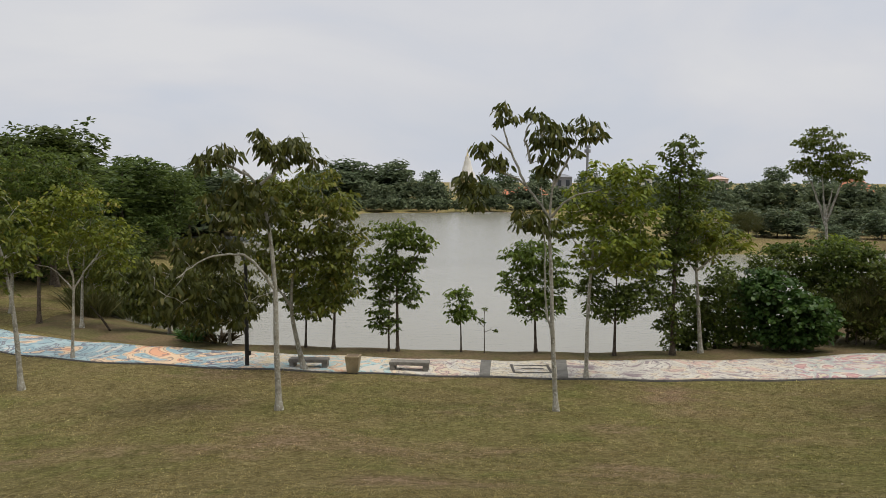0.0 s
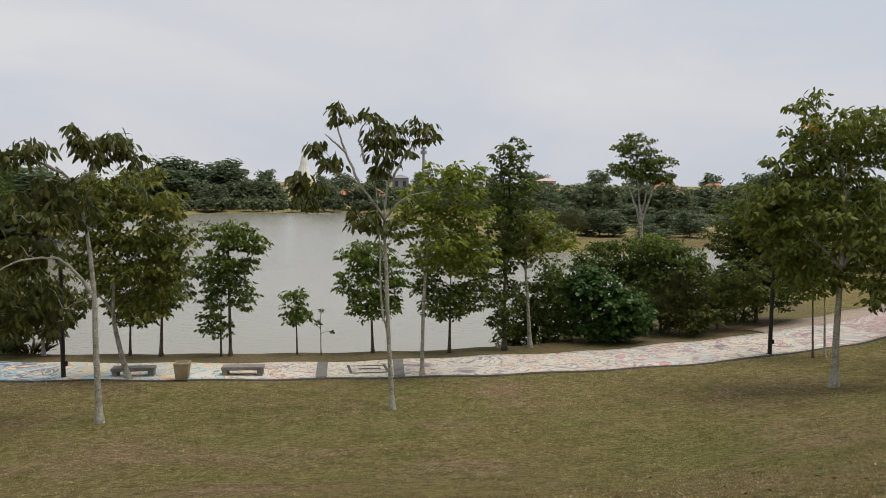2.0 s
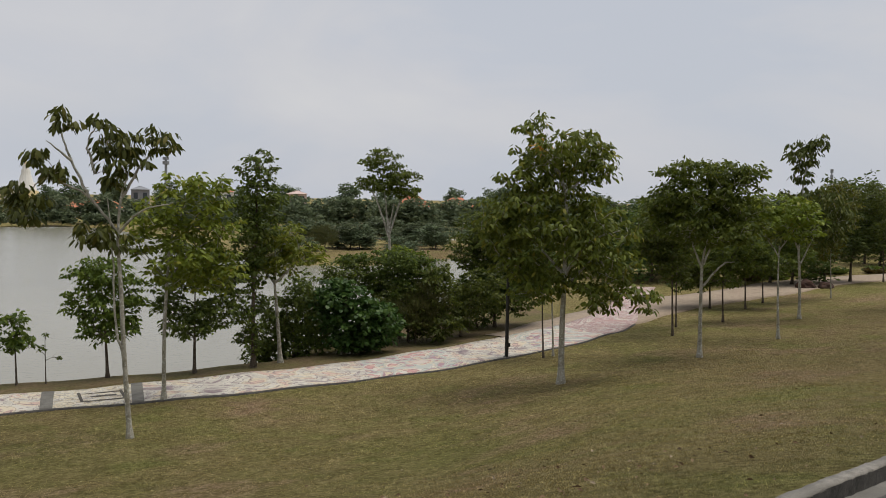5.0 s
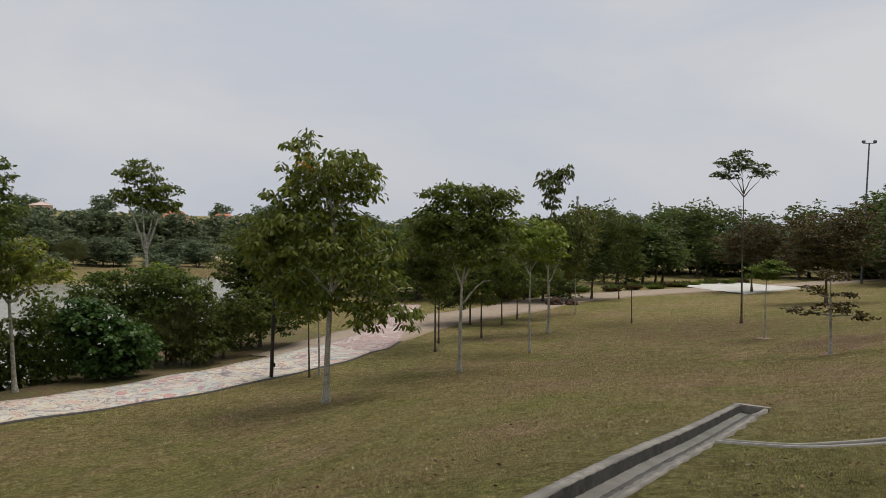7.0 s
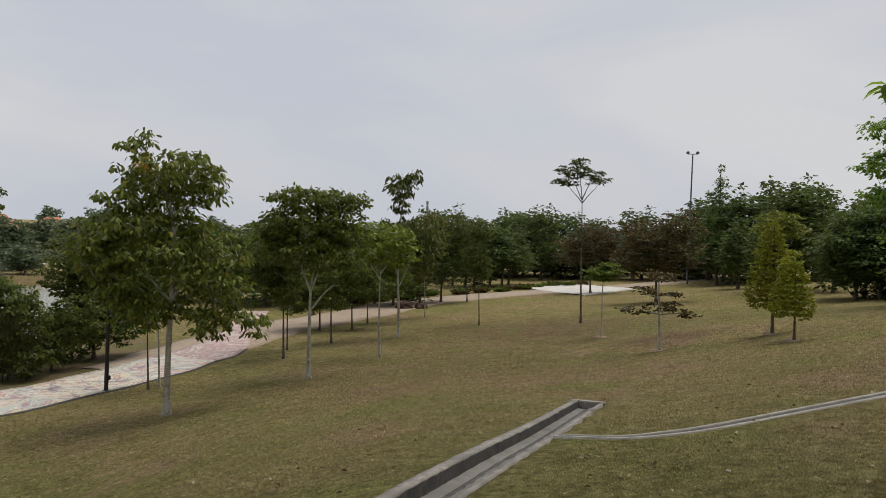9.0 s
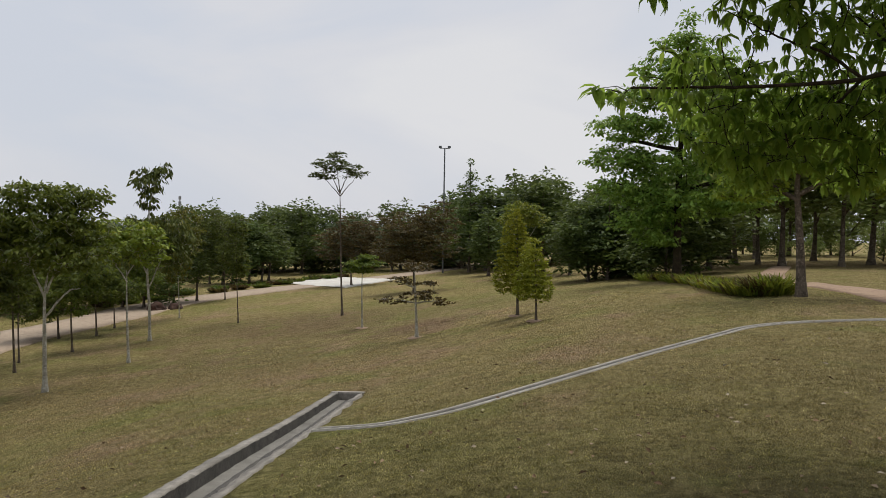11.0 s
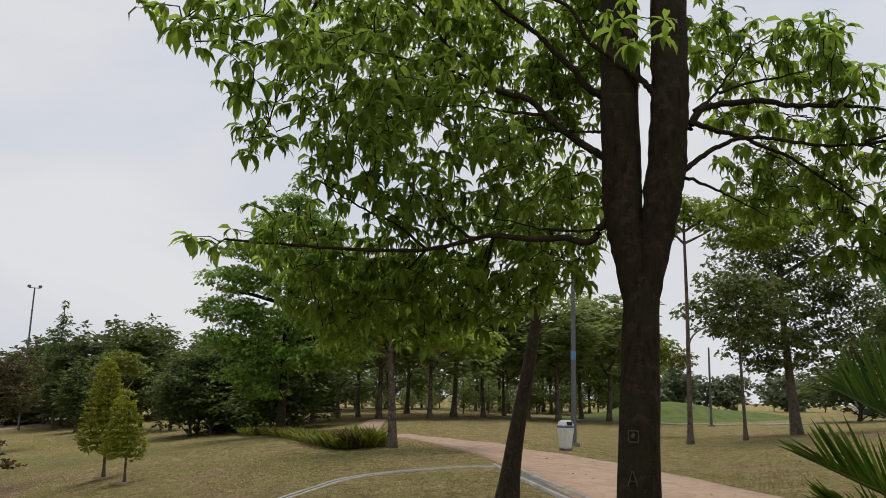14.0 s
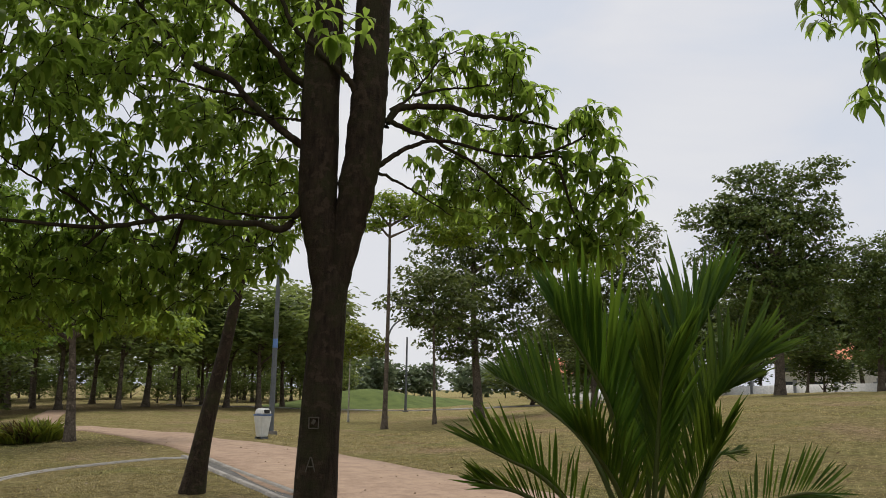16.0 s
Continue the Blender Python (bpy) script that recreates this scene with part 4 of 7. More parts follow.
tree("lakeside_tree", "tall column-shaped dark tree at the lake edge", 8.70, 29.88, "dark", .11, [(0, -0.05), (-0.02, 2.33), (0.07, 4.89), (0.12, 6.98)], [[(-0.01, 1.9), (-0.47, 2.31)]], [(0.1, 7.5, 0.7, 0.63), (0.13, 6.36, 0.96, 0.83), (0.06, 5.2, 1.0, 0.74), (-0.0, 3.82, 0.81, 0.85), (-0.06, 2.11, 0.71, 0.86), (-0.13, 1.03, 0.57, 0.54)])
tree("lakeside_tree", "pale-trunked tree with olive-yellow umbrella crown at the lake edge", 9.89, 30.26, "yellow", .1, [(0, -0.05), (-0.14, 1.85), (-0.26, 3.37), (-0.23, 4.45)], [[(-0.26, 3.15), (-1.16, 4.2)], [(-0.26, 3.15), (0.89, 4.26)], [(-0.26, 3.37), (0.07, 4.67)]], [(-0.14, 4.88, 1.2, 0.53), (0.89, 4.26, 0.83, 0.43), (-1.05, 3.99, 0.73, 0.48), (-0.01, 3.91, 1.01, 0.48)])
tree("dark_bush", "dense dark bush at the lake edge", 10.90, 31.64, "dark", .06, [(0, -0.05), (-0.04, 1.23)], [], [(-0.13, 0.77, 0.95, 1.03), (0.25, 2.38, 0.83, 1.02), (-0.76, 0.27, 0.64, 0.57), (0.73, 0.6, 0.62, 0.68)])
tree("mangrove_bush", "broad bush of large glossy round leaves at the lake edge", 13.34, 30.48, "broad", .06, [(0, -0.05), (-0.11, 1.36)], [[(-0.02, 0.48), (-0.77, 1.76)], [(-0.02, 0.48), (0.82, 1.86)]], [(-0.57, 1.77, 1.29, 1.1), (0.65, 1.2, 1.16, 0.97), (-1.0, 2.41, 0.71, 0.66), (-0.12, 0.48, 1.18, 0.39)])
tree("lakeside_tree", "dark spreading tree above the lakeside bushes", 16.50, 33.12, "dark", .08, [(0, -0.05), (-0.07, 1.42), (-0.18, 3.08)], [[(-0.07, 1.42), (-1.2, 2.79)], [(-0.07, 1.42), (0.91, 2.9)]], [(-0.37, 3.54, 1.66, 0.59), (-1.42, 2.78, 1.08, 0.6), (0.91, 3.02, 1.21, 0.69), (-0.1, 2.14, 1.65, 0.82), (-2.11, 3.59, 0.88, 0.29)])
tree("reed_clump", "clump of thin upright stems and reeds at the lake edge", 16.47, 31.47, "reed", .03, [(0, -0.05), (-0.05, 1.18)], [[(-0.3, -0.03), (-0.41, 1.61)], [(0.3, 0.03), (0.27, 1.66)], [(0.49, 0.05), (0.53, 1.56)], [(-0.71, -0.07), (-0.76, 1.35)]], [(-0.15, 1.17, 1.08, 0.91), (0.62, 1.68, 0.77, 0.89)])
tree("lone_tree", "tall tree with forked pale limbs and an airy crown", 19.18, 39.60, "green+p", .12, [(0, -0.05), (-0.11, 2.76), (-0.19, 4.72), (-0.26, 5.84)], [[(-0.19, 4.72), (-0.85, 6.67), (-1.27, 7.51)], [(-0.2, 5.0), (0.39, 6.95), (0.6, 8.05)], [(-0.2, 4.86), (-0.49, 7.23)], [(-0.21, 5.28), (0.03, 6.68)]], [(-0.68, 8.9, 1.05, 0.61), (0.47, 8.11, 0.88, 0.54), (-1.27, 7.65, 0.71, 0.45), (0.75, 7.28, 0.73, 0.36), (-0.38, 7.65, 0.9, 0.5)])
tree("lakeside_tree", "dark leafy tree on the bank behind the lamp post", 19.07, 31.94, "dark", .07, [(0, -0.05), (0.0, 1.56)], [[(0.02, 1.04), (0.67, 2.36)]], [(-0.04, 1.3, 1.11, 0.9), (0.93, 2.11, 1.22, 1.03)])
tree("lakeside_tree", "dense dark tree on the bank behind the lamp post", 21.92, 33.39, "dark", .09, [(0, -0.05), (-0.08, 2.33), (-0.27, 3.96)], [], [(-0.56, 4.77, 1.43, 1.22), (-1.05, 3.66, 1.31, 1.1), (0.16, 2.89, 1.42, 1.63), (0.75, 4.53, 1.27, 1.35)])
big_tree = tree("lawn_tree", "large lawn tree with a pale trunk and full olive crown", 15.32, 19.44, "olive", .12, [(0, -0.05), (-0.01, 1.6), (0.02, 3.34), (0.05, 4.9), (-0.08, 6.1), (-0.45, 6.94)], [[(0.02, 3.34), (0.75, 4.41), (1.6, 4.78)], [(0.02, 3.34), (-0.95, 4.35)], [(-0.07, 5.76), (0.84, 6.66)], [(-0.08, 6.1), (-0.8, 7.27), (-1.16, 7.85)], [(0.03, 3.0), (0.94, 3.89), (1.31, 3.38)]], [(-0.11, 6.96, 1.45, 0.72), (0.84, 6.75, 0.86, 0.6), (-1.11, 7.9, 0.42, 0.27), (-0.76, 6.07, 1.28, 0.69), (-0.47, 5.05, 1.97, 0.86), (0.93, 4.24, 1.39, 1.04), (-1.63, 4.32, 1.1, 0.94), (2.42, 2.71, 0.42, 0.56), (0.98, 2.93, 1.04, 0.7), (-0.74, 3.15, 1.02, 0.65), (-2.0, 5.34, 0.67, 0.59)])
withered_leaves(big_tree, -0.75, 7.24)
tree("lawn_tree", "thin dark-stemmed young tree beside the path edge", 18.36, 24.47, "dark", .045, [(0, -0.05), (-0.09, 1.89), (-0.13, 3.6)], [], [(-0.27, 3.59, 0.94, 0.75), (-0.66, 2.73, 0.73, 0.64)])
tree("lawn_tree", "thin grey-stemmed young tree beside the path edge", 18.78, 24.41, "olive", .05, [(0, -0.05), (-0.09, 1.84), (-0.19, 3.56)], [], [(0.08, 3.78, 0.96, 0.76)])
tree("lawn_tree", "forked pale-trunked lawn tree with a flat green crown", 21.72, 19.86, "green+p", .095, [(0, -0.05), (-0.03, 1.81), (-0.03, 3.27), (0.1, 4.1)], [[(-0.02, 3.06), (-0.4, 4.08), (-0.68, 4.9)], [(0.01, 3.27), (0.57, 4.75)], [(-0.06, 2.44), (0.63, 3.3), (1.04, 3.42)], [(0.1, 4.1), (0.13, 5.35)]], [(0.09, 6.38, 1.44, 0.41), (-1.26, 6.43, 0.42, 0.16), (1.32, 6.43, 0.58, 0.24), (-0.5, 5.53, 1.55, 0.62), (0.95, 5.48, 1.13, 0.73), (0.17, 4.52, 1.85, 0.62), (-1.32, 5.29, 0.83, 0.62)])
tree("lawn_tree", "slender pale lawn tree with yellowish leaves", 27.29, 21.00, "yellow", .07, [(0, -0.05), (-0.09, 2.03), (-0.11, 3.72)], [[(-0.09, 3.24), (-0.71, 4.18)], [(-0.1, 3.48), (0.47, 4.47)]], [(-0.27, 5.04, 1.43, 0.72), (-1.08, 4.4, 0.96, 0.53), (0.59, 4.47, 0.95, 0.6)])
tree("lawn_tree", "slender pale lawn tree with a tall tufted top", 34.28, 25.28, "droop", .09, [(0, -0.05), (-0.05, 1.79), (-0.16, 3.57), (-0.1, 5.66), (-0.07, 6.84), (0.23, 8.04)], [[(-0.14, 3.28), (-0.8, 4.73)], [(-0.06, 2.68), (0.68, 4.5)]], [(-0.2, 7.87, 0.82, 0.65), (0.51, 8.4, 0.41, 0.41), (-0.16, 6.84, 0.42, 0.41), (0.2, 5.37, 1.61, 0.89), (0.97, 4.52, 1.17, 0.88), (-0.79, 4.44, 1.18, 0.89)])
tree("lawn_tree", "dark-stemmed young tree at the edge of the lawn", 25.59, 24.99, "dark", .06, [(0, -0.05), (-0.08, 2.08), (-0.12, 3.59)], [], [(-0.31, 4.59, 1.26, 1.01), (-0.13, 3.34, 1.13, 0.88), (-0.91, 3.81, 0.88, 0.88)])
tree("lawn_tree", "dark-stemmed young tree behind the lawn trees", 27.77, 26.94, "green", .05, [(0, -0.05), (-0.05, 1.86), (-0.03, 3.5)], [], [(0.23, 3.79, 1.22, 0.95), (-0.91, 5.1, 1.08, 1.09)])
tree("lawn_tree", "small dark tree beside the gravel path", 35.12, 31.63, "dark", .07, [(0, -0.05), (-0.08, 1.84), (-0.21, 3.5)], [], [(-0.18, 2.83, 1.82, 1.17), (-1.14, 1.79, 1.5, 0.93), (0.78, 3.54, 1.49, 1.33)])
tree("lawn_tree", "short-stemmed leafy tree beside the gravel path", 30.69, 26.78, "green", .06, [(0, -0.05), (-0.07, 1.67), (-0.03, 2.82)], [], [(0.13, 2.4, 1.0, 0.86), (0.66, 3.42, 1.14, 1.01)])
tree("lawn_tree", "dark tree standing in its own shade beside the gravel path", 36.28, 30.17, "dark", .06, [(0, -0.05), (-0.08, 1.83), (-0.13, 3.15)], [], [(-0.08, 3.49, 1.48, 1.16), (0.95, 2.54, 1.31, 0.93)])
tree("lawn_tree", "leafy tree beside the gravel path", 39.50, 31.64, "green", .06, [(0, -0.05), (-0.08, 1.96)], [], [(-0.0, 4.09, 1.93, 1.42), (1.45, 3.1, 1.23, 1.23), (-1.8, 4.73, 1.59, 1.24)])
tree("lawn_tree", "thin young tree beside the rock", 44.40, 30.68, "olive", .05, [(0, -0.05), (-0.08, 1.73), (-0.15, 3.23)], [], [(-0.32, 4.72, 1.47, 1.5), (0.18, 5.87, 1.28, 1.12), (-0.81, 3.19, 1.29, 0.94)])
tree("lawn_tree", "thin pole-like young tree on the lawn", 40.74, 24.20, "dark", .045, [(0, -0.05), (-0.11, 2.34), (-0.23, 5.58)], [], [(-0.18, 5.26, 0.75, 0.97), (-0.28, 3.96, 0.94, 0.71), (-0.01, 2.99, 0.56, 0.46)])
tree("lawn_tree", "staked sapling by the gravel path", 56.75, 35.12, "dark", .06, [(0, -0.05), (-0.11, 2.3), (-0.17, 4.59)], [], [(-0.19, 4.13, 1.34, 1.38), (-0.95, 5.94, 1.57, 1.14)])
tree("feather_tree", "tall bare-stemmed tree with a feathery umbrella top", 41.77, 18.21, "feather", .06, [(0, -0.05), (-0.11, 2.79), (-0.18, 5.49), (-0.22, 6.84)], [[(-0.22, 6.84), (-0.72, 7.88)], [(-0.22, 6.84), (0.25, 8.04)], [(-0.22, 6.84), (-0.4, 8.18)], [(-0.21, 6.69), (-0.99, 7.57)], [(-0.21, 6.69), (0.55, 7.66)]], [(-0.41, 8.42, 1.22, 0.39), (-1.14, 7.81, 0.73, 0.21), (0.53, 7.98, 0.66, 0.24), (-0.35, 8.9, 0.62, 0.21)])
tree("lawn_tree", "small pale-stemmed tree with flat light green tiers", 34.44, 13.93, "limeshelf", .05, [(0, -0.05), (-0.04, 1.7), (-0.03, 2.91)], [], [(0.01, 2.96, 0.89, 0.15), (-0.2, 2.66, 0.67, 0.12), (0.11, 3.21, 0.45, 0.12)])
tree("copper_tree", "small tree with flat tiers of dark coppery leaves", 26.81, 8.69, "shelf", .06, [(0, -0.05), (-0.06, 1.23), (-0.11, 2.29)], [[(-0.06, 1.23), (-0.88, 1.34)], [(-0.06, 1.23), (0.88, 1.31)], [(-0.09, 1.76), (-0.75, 1.98)]], [(-0.88, 1.34, 0.46, 0.14), (0.08, 1.51, 0.55, 0.17), (0.96, 1.28, 0.43, 0.14), (-0.58, 1.99, 0.45, 0.13), (0.3, 1.88, 0.39, 0.12), (-0.12, 2.47, 0.63, 0.18)])
tree("copper_tree", "round-crowned tree with dull coppery leaves", 57.07, 19.20, "copper", .1, [(0, -0.05), (-0.09, 2.17), (-0.17, 3.7)], [], [(-0.64, 4.83, 2.38, 1.07), (0.79, 3.75, 2.49, 1.32), (-1.61, 3.24, 1.73, 1.16), (1.72, 5.3, 1.64, 1.31), (-0.18, 2.55, 2.03, 0.76)])
tree("copper_tree", "tree with a flushed red-brown and green crown", 69.16, 29.54, "copper", .1, [(0, -0.05), (-0.12, 2.36)], [], [(-0.24, 4.82, 2.05, 1.48), (-1.58, 3.77, 1.85, 1.39), (1.82, 4.67, 2.01, 1.7), (1.23, 2.92, 2.02, 1.23)])
tree("spire_tree", "tall narrow feathery tree rising above the wood", 83.1, 22.0, "park", .16, [(0, -0.05), (0.05, 5.0), (0, 11.6)], [[(0, 4.0), (1.3, 4.8)], [(0, 5.4), (-1.2, 6.2)], [(0, 7.0), (0.9, 7.8)]], [(0.0, 11.6, 0.3, 0.6), (0.1, 10.3, 0.7, 0.6), (-0.1, 9.0, 1.0, 0.6), (0.15, 7.7, 1.3, 0.65), (-0.15, 6.3, 1.6, 0.7), (0.1, 4.8, 1.9, 0.75)])
tree("lawn_tree", "round yellow-green tree at the edge of the wood", 60.9, 11.8, "yellow", .09, [(0, -0.05), (0.05, 2.4), (0, 4.4)], [[(0.05, 2.4), (-0.9, 3.9)], [(0.05, 2.6), (1.0, 4.1)]], [(0.0, 5.3, 1.3, 0.6), (-0.8, 4.7, 1.0, 0.6), (0.9, 4.6, 1.1, 0.6)])
tree("conical_bush", "clipped conical yellow-green shrub on the lawn", 27.78, 5.33, "cone", .05, [(0, -0.05), (-0.04, 1.82), (-0.08, 3.46)], [], [(-0.16, 3.45, 0.19, 0.34), (-0.14, 2.9, 0.45, 0.47), (-0.12, 2.3, 0.67, 0.52), (-0.1, 1.7, 0.82, 0.58), (-0.05, 1.25, 0.71, 0.39)])
tree("conical_bush", "shorter conical yellow-green shrub with a bare stem", 25.21, 4.21, "cone", .04, [(0, -0.05), (-0.02, 0.9), (-0.06, 2.28)], [], [(-0.17, 2.42, 0.22, 0.31), (-0.14, 1.85, 0.46, 0.41), (-0.1, 1.34, 0.6, 0.49), (-0.09, 0.98, 0.5, 0.28)])
tree("tiered_tree", "large tree with dark green layered branches", 41.72, 0.18, "tier", .22, [(0, -0.05), (-0.01, 2.32), (0.02, 5.82), (0.21, 9.37), (0.28, 11.76)], [[(-0.05, 3.48), (-2.13, 4.58), (-3.32, 4.84)], [(0.01, 4.36), (2.23, 5.01), (3.67, 5.35)], [(0.06, 6.41), (-2.21, 6.94), (-3.4, 7.2)], [(0.07, 7.0), (2.17, 7.36)], [(0.14, 8.78), (-1.69, 9.03)], [(0.18, 9.37), (1.8, 10.01)], [(0.25, 10.86), (-0.59, 11.29)]], [(0.25, 12.8, 0.35, 0.36), (0.14, 11.6, 1.32, 0.42), (-0.56, 10.39, 1.62, 0.42), (1.2, 10.58, 1.46, 0.48), (-1.69, 9.03, 1.76, 0.47), (1.53, 9.11, 2.05, 0.53), (-2.53, 7.52, 1.91, 0.47), (0.71, 7.32, 2.62, 0.53), (-2.76, 5.89, 1.76, 0.47), (-0.11, 5.53, 2.33, 0.58), (2.79, 5.91, 2.02, 0.58), (-2.41, 4.28, 1.9, 0.53), (0.23, 3.78, 2.61, 0.64), (2.83, 4.16, 2.03, 0.58), (-1.49, 2.85, 1.75, 0.47), (-0.88, 2.0, 1.17, 0.29)])
tree("lawn_tree", "tree with a straight grey trunk beside the walking path", 25.43, -3.45, "lime", .17, [(0, -0.05), (-0.07, 1.53), (-0.18, 3.28), (-0.09, 4.87)], [[(-0.13, 2.75), (-1.19, 3.43)], [(-0.13, 2.93), (0.88, 3.48), (1.73, 3.32)], [(-0.11, 3.45), (-0.87, 4.51)], [(-0.1, 3.81), (0.69, 4.7)]], [(-0.86, 4.15, 1.39, 0.71), (0.7, 4.0, 1.36, 0.61), (-1.93, 4.67, 1.06, 0.72), (1.73, 3.32, 1.17, 0.38), (-0.36, 5.22, 1.38, 0.72), (-1.54, 3.25, 1.05, 0.5), (2.57, 3.17, 0.83, 0.31)])
tree("leaning_tree", "leaning tree with a dark mossy trunk on the grass", 13.01, -3.78, "near", .16, [(0, -0.05), (0.13, 0.93), (0.33, 2.05), (0.56, 3.48), (0.71, 4.39)], [[(0.56, 3.48), (0.24, 4.0)], [(0.63, 3.9), (1.0, 4.21)]], [(0.54, 4.24, 0.68, 0.42), (0.07, 4.43, 0.54, 0.43), (1.14, 4.45, 0.57, 0.42), (0.68, 4.9, 0.66, 0.42)])
tree("yellow_crown_tree", "tall slim tree with a light yellow-green spreading crown", 32.92, -17.10, "lime", .12, [(0, -0.05), (0.02, 2.99), (0.03, 6.07), (-0.0, 9.23), (0.01, 10.58)], [[(0.01, 8.7), (-0.8, 9.48)], [(-0.0, 9.23), (1.82, 10.37), (3.41, 10.69)], [(-0.0, 9.23), (-1.09, 10.55)], [(0.01, 8.7), (1.31, 9.27)]], [(-0.03, 10.17, 1.19, 0.49), (1.83, 9.83, 1.85, 0.59), (3.69, 9.62, 1.33, 0.48), (-0.79, 9.21, 0.79, 0.32), (2.9, 8.78, 1.59, 0.38)])
tree("large_tree", "large dense green tree on the grass", 38.74, -26.00, "park", .28, [(0, -0.05), (-0.22, 3.15), (-0.38, 6.37), (-0.42, 10.36)], [[(-0.3, 4.43), (-2.26, 5.7)], [(-0.3, 5.07), (1.64, 5.75)], [(-0.39, 7.69), (-2.63, 8.33)], [(-0.4, 8.35), (1.96, 9.7)]], [(-0.38, 13.76, 2.0, 1.22), (-1.66, 9.67, 2.63, 1.18), (0.97, 11.04, 2.31, 1.7), (-2.61, 7.34, 1.8, 1.16), (0.0, 7.69, 2.94, 1.66), (-2.25, 5.05, 1.79, 1.14), (0.35, 4.76, 2.58, 1.46), (2.29, 7.06, 1.94, 1.98), (-1.25, 3.45, 1.29, 0.45)])
tree("large_tree", "large spreading tree on the grassy rise", 27.71, -37.52, "park", .26, [(0, -0.05), (0.12, 2.95), (0.19, 5.35), (0.22, 7.48)], [[(0.19, 5.35), (-1.34, 7.56)], [(0.19, 5.35), (2.03, 7.7)], [(0.22, 6.87), (-0.66, 9.72)], [(0.23, 7.18), (1.62, 10.18)]], [(-1.75, 11.4, 1.02, 0.81), (-0.01, 11.25, 1.68, 1.12), (2.24, 11.38, 1.35, 0.93), (-3.32, 9.58, 1.48, 0.81), (-0.98, 9.11, 2.25, 1.26), (1.84, 9.24, 1.62, 1.07), (-2.22, 7.29, 2.0, 1.1), (0.33, 6.87, 2.18, 1.38), (2.24, 6.78, 1.46, 1.2), (-0.89, 5.08, 1.67, 1.07), (1.58, 4.71, 1.6, 1.04), (-1.81, 3.58, 1.41, 0.76), (3.38, 12.21, 0.49, 0.56), (0.42, 8.71, 3.0, 2.18), (-0.03, 5.36, 2.98, 1.82), (-1.85, 9.17, 2.01, 1.59), (1.21, 2.94, 1.86, 0.89)])
tree("large_tree", "dark tree beside the boundary fence", 28.42, -47.85, "park", .2, [(0, -0.05), (0.15, 3.13), (0.2, 5.17)], [], [(0.26, 8.29, 1.5, 1.23), (-0.49, 6.24, 1.8, 1.57), (0.95, 5.15, 2.31, 1.7), (-0.35, 3.82, 1.79, 1.2), (-1.34, 7.33, 1.53, 1.77), (1.12, 7.54, 1.75, 1.73), (0.16, 2.46, 2.04, 1.01)])
tree("lawn_tree", "young tree with a low yellow-green crown", 40.40, -18.72, "yellow", .06, [(0, -0.05), (-0.01, 2.61), (-0.02, 3.82)], [], [(0.57, 4.29, 1.38, 0.55), (-0.05, 4.73, 0.92, 0.43), (1.2, 3.85, 1.08, 0.36), (-0.31, 3.51, 0.61, 0.36)])
# forked stems, boughs, thin branches: across, height, depth
near_limbs, near_crown = [], []


def bough(*points):
    near_limbs.append(points)


def clump(*ellipsoid):
    near_crown.append(ellipsoid)


bough((0.01, 2.17, 0.0), (-0.02, 2.54, 0.0), (-0.07, 2.87, 0.0), (-0.08, 3.29, 0.0), (-0.08, 3.95, 0.0), (-0.08, 4.64, 0.0), (-0.09, 5.86, 0.0))
bough((0.06, 2.17, 0.0), (0.13, 2.58, 0.0), (0.19, 2.95, 0.0), (0.24, 3.28, 0.0), (0.27, 3.71, 0.0), (0.28, 4.16, 0.0), (0.32, 5.81, 0.0))
bough((-0.19, 3.33, 0.0), (-0.34, 3.44, 0.03), (-0.6, 3.67, 0.06), (-0.77, 3.86, 0.09), (-1.0, 3.95, 0.12), (-1.19, 4.1, 0.15), (-1.32, 4.29, 0.18), (-1.5, 4.46, 0.21), (-1.61, 4.66, 0.24), (-1.85, 4.92, 0.27), (-2.24, 5.29, 0.3))
bough((-0.21, 3.8, -0.0), (-0.33, 3.87, -0.07), (-0.39, 3.96, -0.14), (-0.53, 4.09, -0.21), (-0.64, 4.2, -0.29), (-0.84, 4.35, -0.36), (-0.98, 4.48, -0.43), (-1.29, 4.79, -0.5))
bough((0.26, 3.52, -0.0), (0.2, 3.7, -0.04), (0.13, 3.81, -0.09), (0.03, 3.9, -0.13), (-0.14, 4.04, -0.17), (-0.3, 4.18, -0.22), (-0.4, 4.39, -0.26), (-0.64, 4.54, -0.31), (-0.9, 4.79, -0.35))
bough((-0.09, 3.0, -0.0), (-0.21, 2.82, -0.03), (-0.31, 2.7, -0.06), (-0.49, 2.73, -0.09), (-0.73, 2.72, -0.12), (-0.97, 2.75, -0.15), (-1.13, 2.72, -0.18), (-1.46, 2.65, -0.21), (-1.84, 2.65, -0.24), (-2.4, 2.69, -0.27), (-3.08, 2.76, -0.3))
bough((0.4, 3.51, 0.0), (0.48, 3.65, 0.02), (0.61, 3.69, 0.04), (0.89, 3.7, 0.06), (1.09, 3.66, 0.09), (1.33, 3.65, 0.11), (1.56, 3.63, 0.13), (1.83, 3.58, 0.15))
bough((-0.12, 4.93, -0.0), (-0.63, 4.85, -0.44), (-1.26, 4.65, -0.88), (-1.83, 4.28, -1.32), (-2.14, 3.94, -1.76), (-2.22, 3.63, -2.2))
